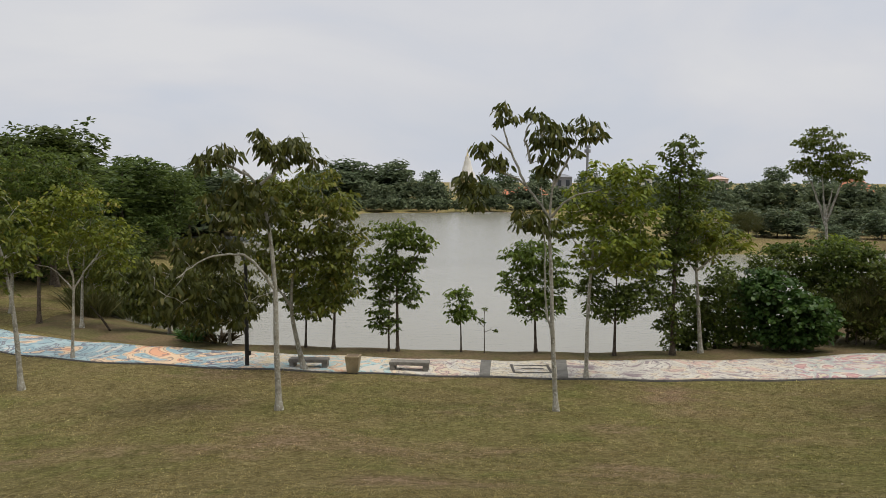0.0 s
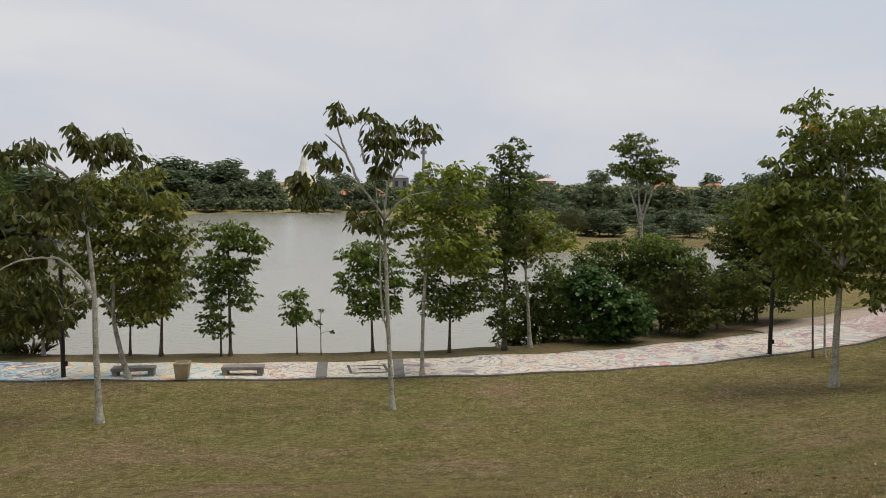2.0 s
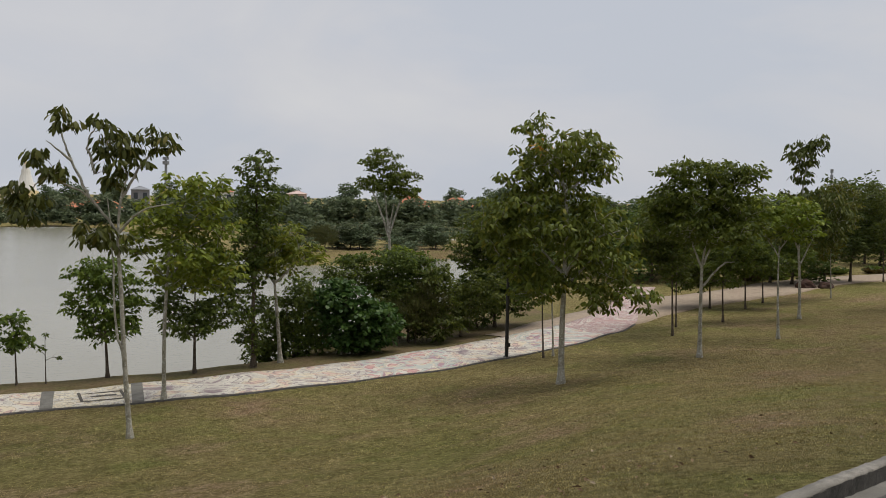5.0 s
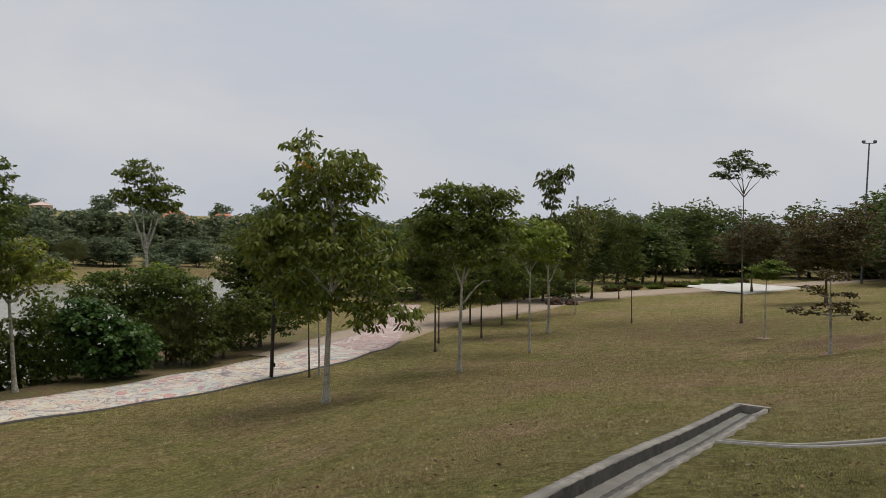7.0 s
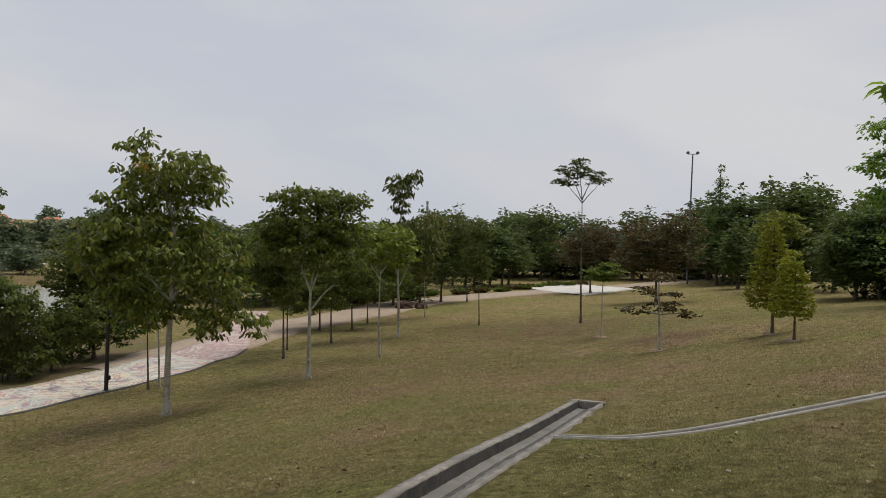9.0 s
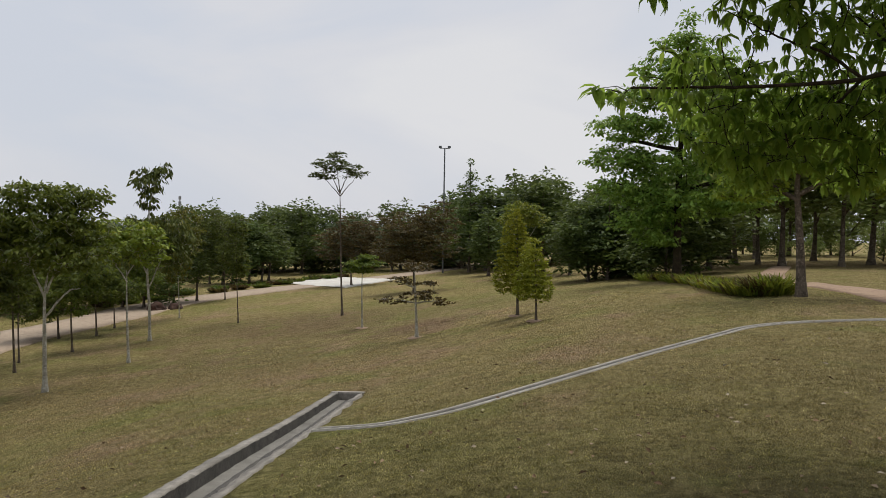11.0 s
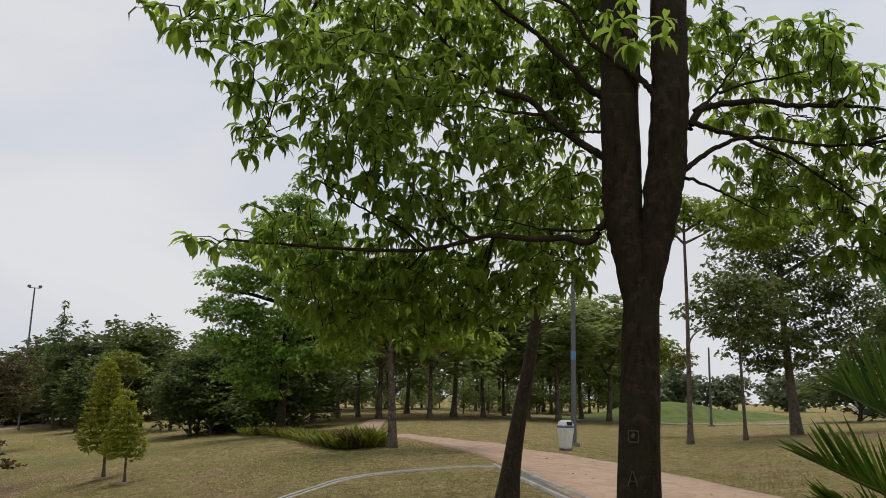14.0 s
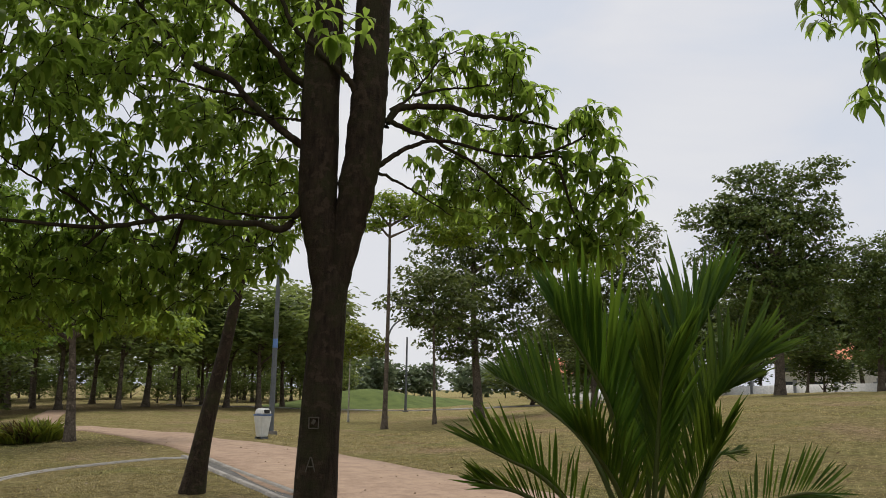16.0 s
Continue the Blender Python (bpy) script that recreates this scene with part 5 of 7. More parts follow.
bough((0.4, 3.57, 0.0), (0.57, 3.51, 0.07), (0.73, 3.48, 0.13), (0.9, 3.41, 0.2), (1.1, 3.33, 0.27), (1.3, 3.19, 0.33), (1.62, 2.96, 0.4))
bough((0.34, 3.2, 0.0), (0.47, 3.3, 0.03), (0.6, 3.39, 0.06), (0.77, 3.45, 0.09), (1.01, 3.42, 0.11), (1.28, 3.37, 0.14), (1.52, 3.37, 0.17), (1.86, 3.28, 0.2))
bough((-0.11, 2.88, 0.0), (-0.34, 2.81, 0.07), (-0.65, 2.85, 0.15), (-0.84, 2.91, 0.22), (-1.17, 3.01, 0.3))
bough((-0.65, 3.7, -0.0), (-0.84, 3.7, -0.08), (-0.97, 3.7, -0.16), (-1.11, 3.71, -0.24), (-1.39, 3.7, -0.32), (-1.7, 3.64, -0.4))
bough((-0.97, 3.9, 0.0), (-1.19, 4.04, 0.05), (-1.43, 4.17, 0.1), (-1.74, 4.3, 0.15), (-2.15, 4.43, 0.2))
bough((-0.42, 3.55, 0.0), (-0.61, 3.61, 0.12), (-0.74, 3.68, 0.25), (-0.97, 3.6, 0.38), (-1.33, 3.54, 0.5))
bough((1.31, 3.62, 0.0), (1.45, 3.69, 0.05), (1.48, 3.86, 0.1))
bough((0.36, 3.15, 0.0), (0.52, 3.12, 0.13), (0.69, 3.06, 0.27), (0.94, 2.94, 0.4))
bough((0.43, 3.64, 0.0), (0.57, 3.76, 0.05), (0.7, 3.95, 0.1), (0.81, 4.12, 0.15), (0.99, 4.25, 0.2))
bough((0.61, 3.76, 0.0), (0.82, 3.87, 0.13), (1.04, 3.95, 0.27), (1.31, 4.04, 0.4))
bough((1.52, 3.34, 0.0), (1.75, 3.42, 0.03), (1.92, 3.53, 0.07), (2.08, 3.56, 0.1))
bough((1.48, 3.32, 0.0), (1.73, 3.36, 0.1), (1.97, 3.28, 0.2), (2.18, 3.18, 0.3))
bough((-1.53, 2.69, -0.0), (-1.74, 2.87, -0.17), (-1.95, 2.96, -0.33), (-2.15, 3.09, -0.5))
bough((-1.18, 2.76, 0.0), (-1.53, 3.05, 0.25), (-1.81, 3.36, 0.5))
bough((-2.46, 5.08, -0.0), (-2.43, 4.3, -0.47), (-2.33, 3.7, -0.93), (-2.19, 3.17, -1.4))
bough((-0.22, 3.53, 0.0), (-0.34, 3.54, 0.0), (-0.46, 3.53, 0.0))
clump(-2.22, 3.6, 0.22, 0.12, -2.2)
clump(-2.02, 3.67, 0.3, 0.22, -1.8)
clump(-2.29, 3.45, 0.15, 0.1, -1.4)
clump(-2.29, 3.22, 0.16, 0.13, -1.2)
clump(-1.93, 3.69, 0.39, 0.33, -1.0)
clump(-1.79, 4.47, 0.59, 0.42, 0.3)
clump(-1.99, 3.34, 0.4, 0.25, -0.5)
clump(-1.76, 3.83, 0.58, 0.35, 0.6)
clump(-1.13, 4.61, 0.55, 0.41, 0.8)
clump(-0.93, 3.82, 0.46, 0.37, 0.9)
clump(-0.41, 4.82, 0.37, 0.28, 0.9)
clump(-1.82, 3.11, 0.56, 0.2, 0.0)
clump(-1.37, 3.2, 0.54, 0.25, 0.7)
clump(-2.73, 2.84, 0.51, 0.13, -0.1)
clump(-3.3, 2.76, 0.17, 0.07, -0.2)
clump(-2.42, 2.83, 0.62, 0.19, 0.6)
clump(-1.68, 2.76, 0.59, 0.21, 0.8)
clump(-0.61, 2.67, 0.35, 0.14, 0.5)
clump(-1.01, 2.89, 0.42, 0.16, 0.9)
clump(-2.19, 4.99, 0.78, 0.22, 0.5)
clump(-0.99, 4.53, 0.49, 0.13, -0.3)
clump(-2.19, 4.99, 1.07, 0.32, -0.6)
clump(-0.38, 5.48, 0.84, 0.34, 0.3)
clump(-0.54, 4.18, 0.28, 0.28, 1.0)
clump(-0.47, 3.35, 0.25, 0.21, 0.8)
clump(0.55, 4.53, 0.15, 0.16, 0.4)
clump(0.53, 4.13, 0.08, 0.11, 0.3)
clump(0.95, 4.22, 0.27, 0.17, 0.3)
clump(1.35, 4.07, 0.17, 0.15, 0.1)
clump(1.3, 4.12, 0.35, 0.15, 0.6)
clump(1.46, 3.7, 0.16, 0.18, 0.0)
clump(1.22, 3.83, 0.37, 0.15, 0.9)
clump(1.89, 3.64, 0.26, 0.16, 0.2)
clump(2.08, 3.35, 0.15, 0.2, 0.1)
clump(1.67, 3.4, 0.44, 0.23, 0.5)
clump(1.99, 3.08, 0.29, 0.25, 0.3)
clump(1.39, 3.2, 0.37, 0.23, 0.9)
clump(1.77, 2.81, 0.39, 0.18, 0.4)
clump(2.07, 2.82, 0.12, 0.2, 0.0)
clump(0.89, 3.56, 0.24, 0.14, 1.0)
clump(0.98, 3.29, 0.29, 0.19, 1.1)
clump(0.02, 3.86, 0.11, 0.13, -1.0)
clump(0.27, 3.8, 0.05, 0.08, -1.0)
clump(-2.38, 2.64, 0.67, 0.15, 0.8)
clump(-1.34, 2.52, 0.60, 0.14, 0.5)
clump(-0.57, 2.53, 0.32, 0.12, 0.2)
clump(-2.92, 2.72, 0.39, 0.12, 0.6)
clump(0.65, 4.67, 0.19, 0.19, 1.2)
clump(-0.27, 4.66, 0.29, 0.34, 1.3)
clump(0.06, 5.49, 0.55, 0.28, 1.0)
clump(0.79, 4.21, 0.29, 0.25, 1.4)
clump(-2.56, 2.5, 0.37, 0.21, 0.3)
clump(-1.99, 2.37, 0.56, 0.22, 0.6)
clump(-1.34, 2.36, 0.40, 0.20, 0.7)
clump(-2.54, 2.19, 0.23, 0.15, 0.4)
clump(-1.88, 2.14, 0.36, 0.13, 0.9)
clump(-0.98, 2.47, 0.31, 0.16, 0.8)
clump(2.14, 2.71, 0.12, 0.14, 0.1)
clump(1.96, 2.67, 0.29, 0.14, 0.3)
clump(1.53, 2.68, 0.26, 0.15, 0.6)
clump(1.29, 4.24, 0.22, 0.10, 0.2)
clump(2.2, 3.09, 0.09, 0.20, 0.0)
clump(1.87, 3.7, 0.20, 0.07, 0.0)
bough((-1.53, 2.69, 0.0), (-1.73, 2.58, 0.17), (-1.97, 2.43, 0.33), (-2.29, 2.22, 0.5))
bough((-1.01, 2.78, 0.0), (-1.13, 2.59, 0.27), (-1.35, 2.36, 0.53), (-1.65, 2.16, 0.8))
bough((1.7, 3.23, 0.0), (1.82, 2.97, 0.1), (1.97, 2.71, 0.2))
clump(-2.6, 5.02, 0.46, 0.23, 1.0)
clump(-1.27, 3.77, 0.35, 0.17, -0.6)
clump(-0.91, 3.38, 0.25, 0.18, -0.5)
clump(-2.19, 4.17, 0.41, 0.25, 0.9)
clump(-0.69, 4.46, 0.27, 0.25, 0.9)
clump(-0.28, 4.97, 0.22, 0.20, 0.8)
clump(-1.53, 5.11, 0.52, 0.21, 1.1)
clump(-2.8, 4.68, 0.30, 0.22, 0.6)
tree("near_tree", "large tree with a forked dark trunk and drooping glossy leaves", 5.59, -2.73, "near", .152, [(0, -0.05), (0.0, 0.98), (0.02, 1.67), (0.04, 2.22), (0.08, 2.58)], near_limbs, near_crown)
tree("overhanging_tree", "tree whose drooping leafy branch hangs above the lawn", 1.59, -5.40, "near", .16, [(0, -0.05), (0.08, 1.64), (0.17, 2.63), (0.27, 3.97)], [[(0.17, 2.63), (-0.21, 3.22), (-0.75, 3.7), (-1.45, 4.16)], [(0.2, 2.89), (0.54, 3.31)]], [(-1.31, 3.69, 0.21, 0.11, -0.6), (-1.17, 3.4, 0.11, 0.15, -0.6), (-1.19, 3.12, 0.04, 0.11, -0.6), (-0.82, 3.57, 0.27, 0.14, -0.8), (-0.51, 3.61, 0.33, 0.28, 0.0), (0.24, 3.7, 0.62, 0.33, 0.0), (0.09, 3.19, 0.34, 0.32, 0.0), (0.6, 3.16, 0.28, 0.37, 0.0)])
tree("dark_bush", "dense dark shrub under the lakeside trees", 9.84, 31.87, "dark", .05, [(0, -0.05), (-0.02, 0.74)], [], [(-0.02, 0.85, 0.75, 0.92), (0.49, 1.91, 0.74, 0.79), (-0.44, 0.25, 0.54, 0.46)])
tree("dark_bush", "tall dark thicket behind the broad-leaved bush", 13.10, 33.53, "dark", .06, [(0, -0.05), (-0.07, 1.91)], [], [(-0.28, 1.65, 1.32, 1.2), (-0.93, 0.88, 1.01, 1.1), (0.56, 3.13, 0.86, 0.71)])
tree("dark_bush", "dense dark thicket beside the reeds", 16.42, 32.04, "dark", .06, [(0, -0.05), (-0.06, 1.56)], [], [(-0.05, 1.33, 1.39, 1.03), (1.17, 0.97, 1.35, 0.9), (-0.89, 1.49, 1.03, 1.16), (1.1, 2.55, 1.15, 0.89)])
tree("dark_bush", "dark thicket on the bank behind the lamp post", 21.20, 33.97, "dark", .06, [(0, -0.05), (-0.05, 1.22)], [], [(-0.32, 1.21, 1.59, 1.24), (1.25, 1.83, 1.55, 1.37), (0.93, 3.46, 1.55, 1.36), (2.26, 2.69, 1.27, 1.89)])
tree("weeping_bush", "pale green weeping bush on the far bank", 33.00, 67.39, "lime", .08, [(0, -0.05), (-0.04, 2.98)], [], [(-0.03, 2.46, 1.55, 1.04)])
tree("weeping_bush", "rounded weeping bush across the water", 35.69, 93.41, "reed", .08, [(0, -0.05), (-0.03, 2.27)], [], [(-0.21, 1.93, 1.72, 1.19)])
tree("lakeside_tree", "broad olive tree on the bank beyond the painted path", -22.00, 40.40, "olive", .12, [(0, -0.05), (0.15, 2.43), (0.42, 4.44)], [[(0.15, 2.43), (1.16, 3.55)], [(0.14, 2.14), (-0.87, 3.33)]], [(0.22, 5.87, 2.06, 1.28), (1.46, 4.7, 1.58, 1.3), (-0.37, 3.31, 1.52, 1.14), (2.57, 6.44, 1.34, 1.02)])
tree("lakeside_tree", "dark round tree on the bank by the inlet", -19.49, 46.04, "dark", .1, [(0, -0.05), (0.06, 0.87), (0.12, 2.84)], [], [(0.13, 3.17, 1.83, 1.3), (-1.04, 4.17, 1.5, 1.29), (1.3, 1.81, 1.25, 1.0), (-0.52, 1.55, 1.51, 0.98)])
tree("lakeside_tree", "low leafy tree leaning over the inlet", -12.40, 35.92, "droop", .08, [(0, -0.05), (-0.02, 1.1), (0.06, 2.39)], [], [(0.05, 2.13, 1.1, 0.9), (1.04, 2.61, 0.99, 1.03), (-0.45, 1.12, 0.96, 0.64), (0.76, 1.06, 1.11, 0.78), (-1.04, 1.66, 0.96, 0.89), (-1.6, 2.7, 1.06, 0.88)])
tree("large_tree", "spreading green tree at the back of the grass", 37.76, -33.65, "park", .2, [(0, -0.05), (0.19, 4.81), (0.34, 7.99)], [[(0.23, 5.44), (-1.09, 7.41)], [(0.27, 6.08), (1.8, 7.92)]], [(0.2, 9.3, 1.97, 1.46), (2.08, 7.91, 1.89, 1.74), (-1.42, 6.77, 1.73, 1.47), (0.55, 6.07, 2.21, 1.43), (2.79, 10.09, 1.62, 1.29), (-2.42, 4.86, 1.46, 1.13), (1.28, 4.49, 1.9, 1.08)])
tree("lawn_tree", "broad dark green tree beyond the lamp post", 34.82, -20.80, "park", .1, [(0, -0.05), (-0.11, 4.17), (-0.2, 6.43)], [[(-0.14, 4.73), (-1.49, 5.84)], [(-0.15, 5.3), (1.05, 6.45)]], [(-0.21, 7.0, 1.99, 0.69), (-1.49, 5.84, 1.41, 0.57), (1.19, 6.03, 1.42, 0.57), (-0.06, 5.02, 1.97, 0.51)])


# ---- bare bank between path and water ----
def make_bank():
    inner = curve_through([(-19.3, 35.7), (-10.9, 31.5), (-4.5, 29.6), (1.6, 28.8), (6.2, 28.7), (10.4, 28.9), (15.2, 29.5), (18.6, 30.2), (22.2, 31.1), (25.8, 32.4)], 10)
    outer = curve_through([(-19.4, 43.5), (-9.1, 34.5), (-4.5, 33.6), (0.4, 32.9), (5.0, 32.7), (9.4, 33.0), (13.5, 36.2), (18.5, 41.5), (24.5, 43.5), (29, 42)], 10)
    n = Nodes("dry_bank_grass")
    fine = n.noise(8.0, 7.0, 0.75)
    col = n.mix(n.ramp(n.noise(0.7, 5.0), [(0.4, 0.0), (0.6, 1.0)]), n.ramp(fine, [(0.3, (0.075, 0.068, 0.028)), (0.7, (0.18, 0.158, 0.07))]), n.ramp(fine, [(0.3, (0.095, 0.07, 0.038)), (0.7, (0.2, 0.148, 0.085))]))
    n.bump(fine, 0.9, 0.05)
    tagged(new("bank", mesh_of("bank", *ribbon(outer, inner, 16, 0.012, 0.05), n.done(col, 0.95, 0.0, 0.1), True)), "bare brownish grass bank between the path and the lake", "bank", "", "structure")


make_bank()

# ---- woods round the park ----
def wood_tree(kind, height, spread, seed, low=0.1, tall=False):
    """The shape of one pattern tree of a wood."""
    rng = np.random.default_rng(seed)
    blobs = []
    for k in range(14):
        u = low + 0.12 + (0.74 - low) * (k + rng.uniform(0, 1)) / 14
        wide = spread * (1.05 - 0.75 * max(0.0, (u - 0.45) / 0.55) ** 1.4) * (0.62 if tall else 1.0)
        a = rng.uniform(0, 2 * math.pi)
        off = wide * rng.uniform(0.25, 0.7)
        blobs.append((off * math.cos(a), height * u, wide * rng.uniform(0.36, 0.52), height * rng.uniform(0.11, 0.18), off * math.sin(a)))
    top = height * 0.85
    limbs = [[(0, height * (low + 0.05 * k)), (rng.uniform(-1, 1) * spread * 0.6, height * (low + 0.16 + 0.08 * k))] for k in range(3)]
    return (kind, height * 0.014, [(0, -0.1), (rng.uniform(-0.2, 0.2), top * 0.4), (rng.uniform(-0.3, 0.3), top)], limbs, blobs)


WOOD_SPECS = [wood_tree("mid", 8.5, 2.9, 11, 0.24), wood_tree("mid", 8.5, 3.3, 12, 0.3), wood_tree("mid", 9.0, 2.9, 13, 0.12, True), wood_tree("mid", 8.0, 3.0, 14, 0.02),
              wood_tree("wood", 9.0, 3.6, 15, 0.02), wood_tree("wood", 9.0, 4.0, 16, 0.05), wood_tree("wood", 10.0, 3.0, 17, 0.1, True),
              wood_tree("shade", 8.5, 2.9, 21, 0.28), wood_tree("shade", 8.5, 3.3, 22, 0.34), wood_tree("shade", 8.0, 3.0, 23, 0.04)]
WOOD_PATTERNS = {}
wood_rng = np.random.default_rng(77)


def wood_row(az0, az1, d0, d1, count, h0, h1, patterns, label, group):
    """Trees of a wood standing between two bearings and two distances from the knoll."""
    for k in range(count):
        az = radians(az0 + (az1 - az0) * (k + wood_rng.uniform(0.1, 0.9)) / count)
        d, h = wood_rng.uniform(d0, d1), wood_rng.uniform(h0, h1)
        x, y = d * math.sin(az), d * math.cos(az)
        if lake_distance(np.array([x]), np.array([y]))[0] < 1.0:
            continue
        p = patterns[int(wood_rng.integers(len(patterns)))]
        s = h / {0: 8.5, 1: 8.5, 2: 9.0, 3: 8.0, 4: 9.0, 5: 9.0, 6: 10.0, 7: 8.5, 8: 8.5, 9: 8.0}[p]
        m = pose(x, y, land_z(x, y) - 0.05, 0, 0, wood_rng.uniform(0, 360)) @ Matrix.Diagonal((s * wood_rng.uniform(*((1.3, 1.6) if 3 < p < 7 else (1.0, 1.35))),) * 2 + (s, 1))
        if p in WOOD_PATTERNS:
            ob = copy_thing(WOOD_PATTERNS[p], m)
        else:
            ob = WOOD_PATTERNS[p] = tree("woodland_tree", label, x, y, *WOOD_SPECS[p])
            ob.matrix_world = m
        tagged(ob, label, "tree", group)


def wood_mass(name, az0, az1, d0, d1, count, h0, h1, label, seed):
    """A far wood whose trees cannot be told apart: crowns and stems joined."""
    rng = np.random.default_rng(seed)
    crowns, stems = [], []
    for k in range(count):
        az = radians(az0 + (az1 - az0) * (k + rng.uniform(0, 1)) / count)
        d, h = rng.uniform(d0, d1), rng.uniform(h0, h1)
        x, y = d * math.sin(az), d * math.cos(az)
        if lake_distance(np.array([x]), np.array([y]))[0] < 1.0:
            continue
        _, radius, trunk, limbs, blobs = wood_tree("far", h, h * rng.uniform(0.42, 0.62), seed * 100 + k, 0.03)
        (v, f), _ = crown_arrays("far", blobs, rng, [])
        at = np.array([x, y, land_z(x, y) - 0.05])
        crowns.append((v + at, f))
        stems.append(tube_arrays([at, at + [0.1, 0, h * 0.4], at + [0, 0, h * 0.75]], [radius, radius * 0.8, radius * 0.3], 5))
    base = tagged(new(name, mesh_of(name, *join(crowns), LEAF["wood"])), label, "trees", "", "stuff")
    child("stems", mesh_of("stems", *join(stems), BARK_BROWN), base)


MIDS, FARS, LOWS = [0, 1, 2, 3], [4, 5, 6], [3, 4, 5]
wood_row(-34, -24.6, 92, 108, 14, 9.4, 10.9, [0, 1, 3], "tall dark woodland tree on the far bank", "wooded hill")
wood_row(-33, -24, 56, 74, 9, 6, 8, [3, 1, 0], "dense dark tree of the wood by the bank", "wood by the bank")
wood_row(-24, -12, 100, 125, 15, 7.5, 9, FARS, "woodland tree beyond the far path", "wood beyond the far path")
wood_row(-24, -14, 74, 92, 13, 6.5, 8, [0, 1], "dark clear-stemmed tree on the far bank", "wood beyond the far path")
wood_mass("far_shore_wood", -16, 12, 190, 212, 30, 4.8, 6.6, "rounded trees in haze-greyed green along the far shore of the lake", 3)
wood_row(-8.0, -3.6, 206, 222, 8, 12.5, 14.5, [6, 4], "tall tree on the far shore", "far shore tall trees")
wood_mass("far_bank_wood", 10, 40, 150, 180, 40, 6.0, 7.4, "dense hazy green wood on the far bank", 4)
wood_row(15, 37, 90, 140, 34, 2.2, 4.2, [4, 5], "small rounded tree on the grassy far bank", "far bank small trees")
wood_row(37, 59, 115, 160, 24, 7, 8.4, [4, 5], "woodland tree behind the gravel road", "wood behind the road")
wood_row(40, 57, 60, 76, 14, 4.5, 5.8, [0, 3], "dark leafy tree beside the gravel road", "roadside trees")
wood_row(56, 75, 100, 120, 27, 6.9, 8.4, [3, 4, 3, 2], "dense green tree of the wood behind the paved court", "wood behind the court")
wood_row(57, 61.5, 84, 96, 6, 5, 6.5, [3, 0], "green tree at the edge of the wood", "wood behind the court")
wood_row(74, 92, 86, 108, 25, 7.3, 9.3, [3, 4, 3, 2], "tree of the wood beyond the road", "wood beyond the road")
wood_row(76, 83, 62, 76, 5, 6.5, 8, [2, 0], "tall slim tree beside the road", "roadside tall trees")
wood_row(83, 91, 46, 58, 9, 3.6, 5.2, [3], "low dark bushy tree at the wood's edge", "wood's edge")
wood_row(89, 113, 55, 72, 14, 7.6, 10.2, [7, 8, 7], "clear-stemmed tree of the shady wood", "shady wood")
wood_row(88, 114, 78, 94, 10, 8, 10.5, [8, 7, 9], "bushy tree deep in the shady wood", "shady wood")
wood_row(-31, -17, 58, 74, 11, 2.2, 3.6, [3], "low leafy bush under the trees of the far bank", "bank undergrowth")
wood_row(88, 113, 74, 88, 14, 2.0, 3.4, [9], "low dark undergrowth of the shady wood", "shady wood undergrowth")
wood_row(87, 115, 98, 112, 24, 4.5, 6.5, [9], "low bush at the back of the shady wood", "shady wood undergrowth")
wood_row(103, 114, 80, 98, 7, 7.5, 9.5, [7, 8, 9], "tall hazy tree at the back of the shady wood", "shady wood")
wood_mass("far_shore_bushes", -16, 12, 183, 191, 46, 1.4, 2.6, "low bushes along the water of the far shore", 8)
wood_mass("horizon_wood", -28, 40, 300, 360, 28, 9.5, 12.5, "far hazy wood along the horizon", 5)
wood_mass("distant_wood", 112, 129, 130, 160, 13, 5.5, 7.5, "distant hazy trees beyond the mown green", 6)
wood_row(127, 153, 80, 100, 13, 9, 11.5, [0, 1, 2], "tall tree beyond the grassy rise", "trees beyond the rise")
wood_row(127, 152, 68, 78, 8, 4, 6, [3, 0], "leafy tree beside the boundary wall", "trees beyond the rise")
wood_row(158, 322, 60, 90, 10, 8, 10, [0, 1, 3], "tree of the park behind the knoll", "trees behind the knoll")


# ---- drains and kerbs ----
def sweep(name, line, profile, mat, lift=0.0, rough=0.0):
    """A profile of (offset, height) pairs drawn along a line on the ground."""
    line = np.asarray(line)
    t = np.gradient(line, axis=0)
    t /= np.linalg.norm(t, axis=1, keepdims=True)
    nrm = np.stack([-t[:, 1], t[:, 0]], -1)
    z = land(line[:, 0], line[:, 1], False)
    for _ in range(6):
        z[1:-1] = (z[:-2] + 2 * z[1:-1] + z[2:]) / 4
    rows = np.stack([np.concatenate([line + nrm * s, (z + h + lift)[:, None]], 1) for s, h in profile], 1)
    rows += np.random.default_rng(len(line)).normal(size=rows.shape) * rough
    n, m = rows.shape[:2]
    i, j = np.meshgrid(np.arange(n - 1), np.arange(m - 1), indexing="ij")
    return mesh_of(name, rows.reshape(-1, 3), np.stack([i * m + j, (i + 1) * m + j, (i + 1) * m + j + 1, i * m + j + 1], -1).reshape(-1, 4), mat)


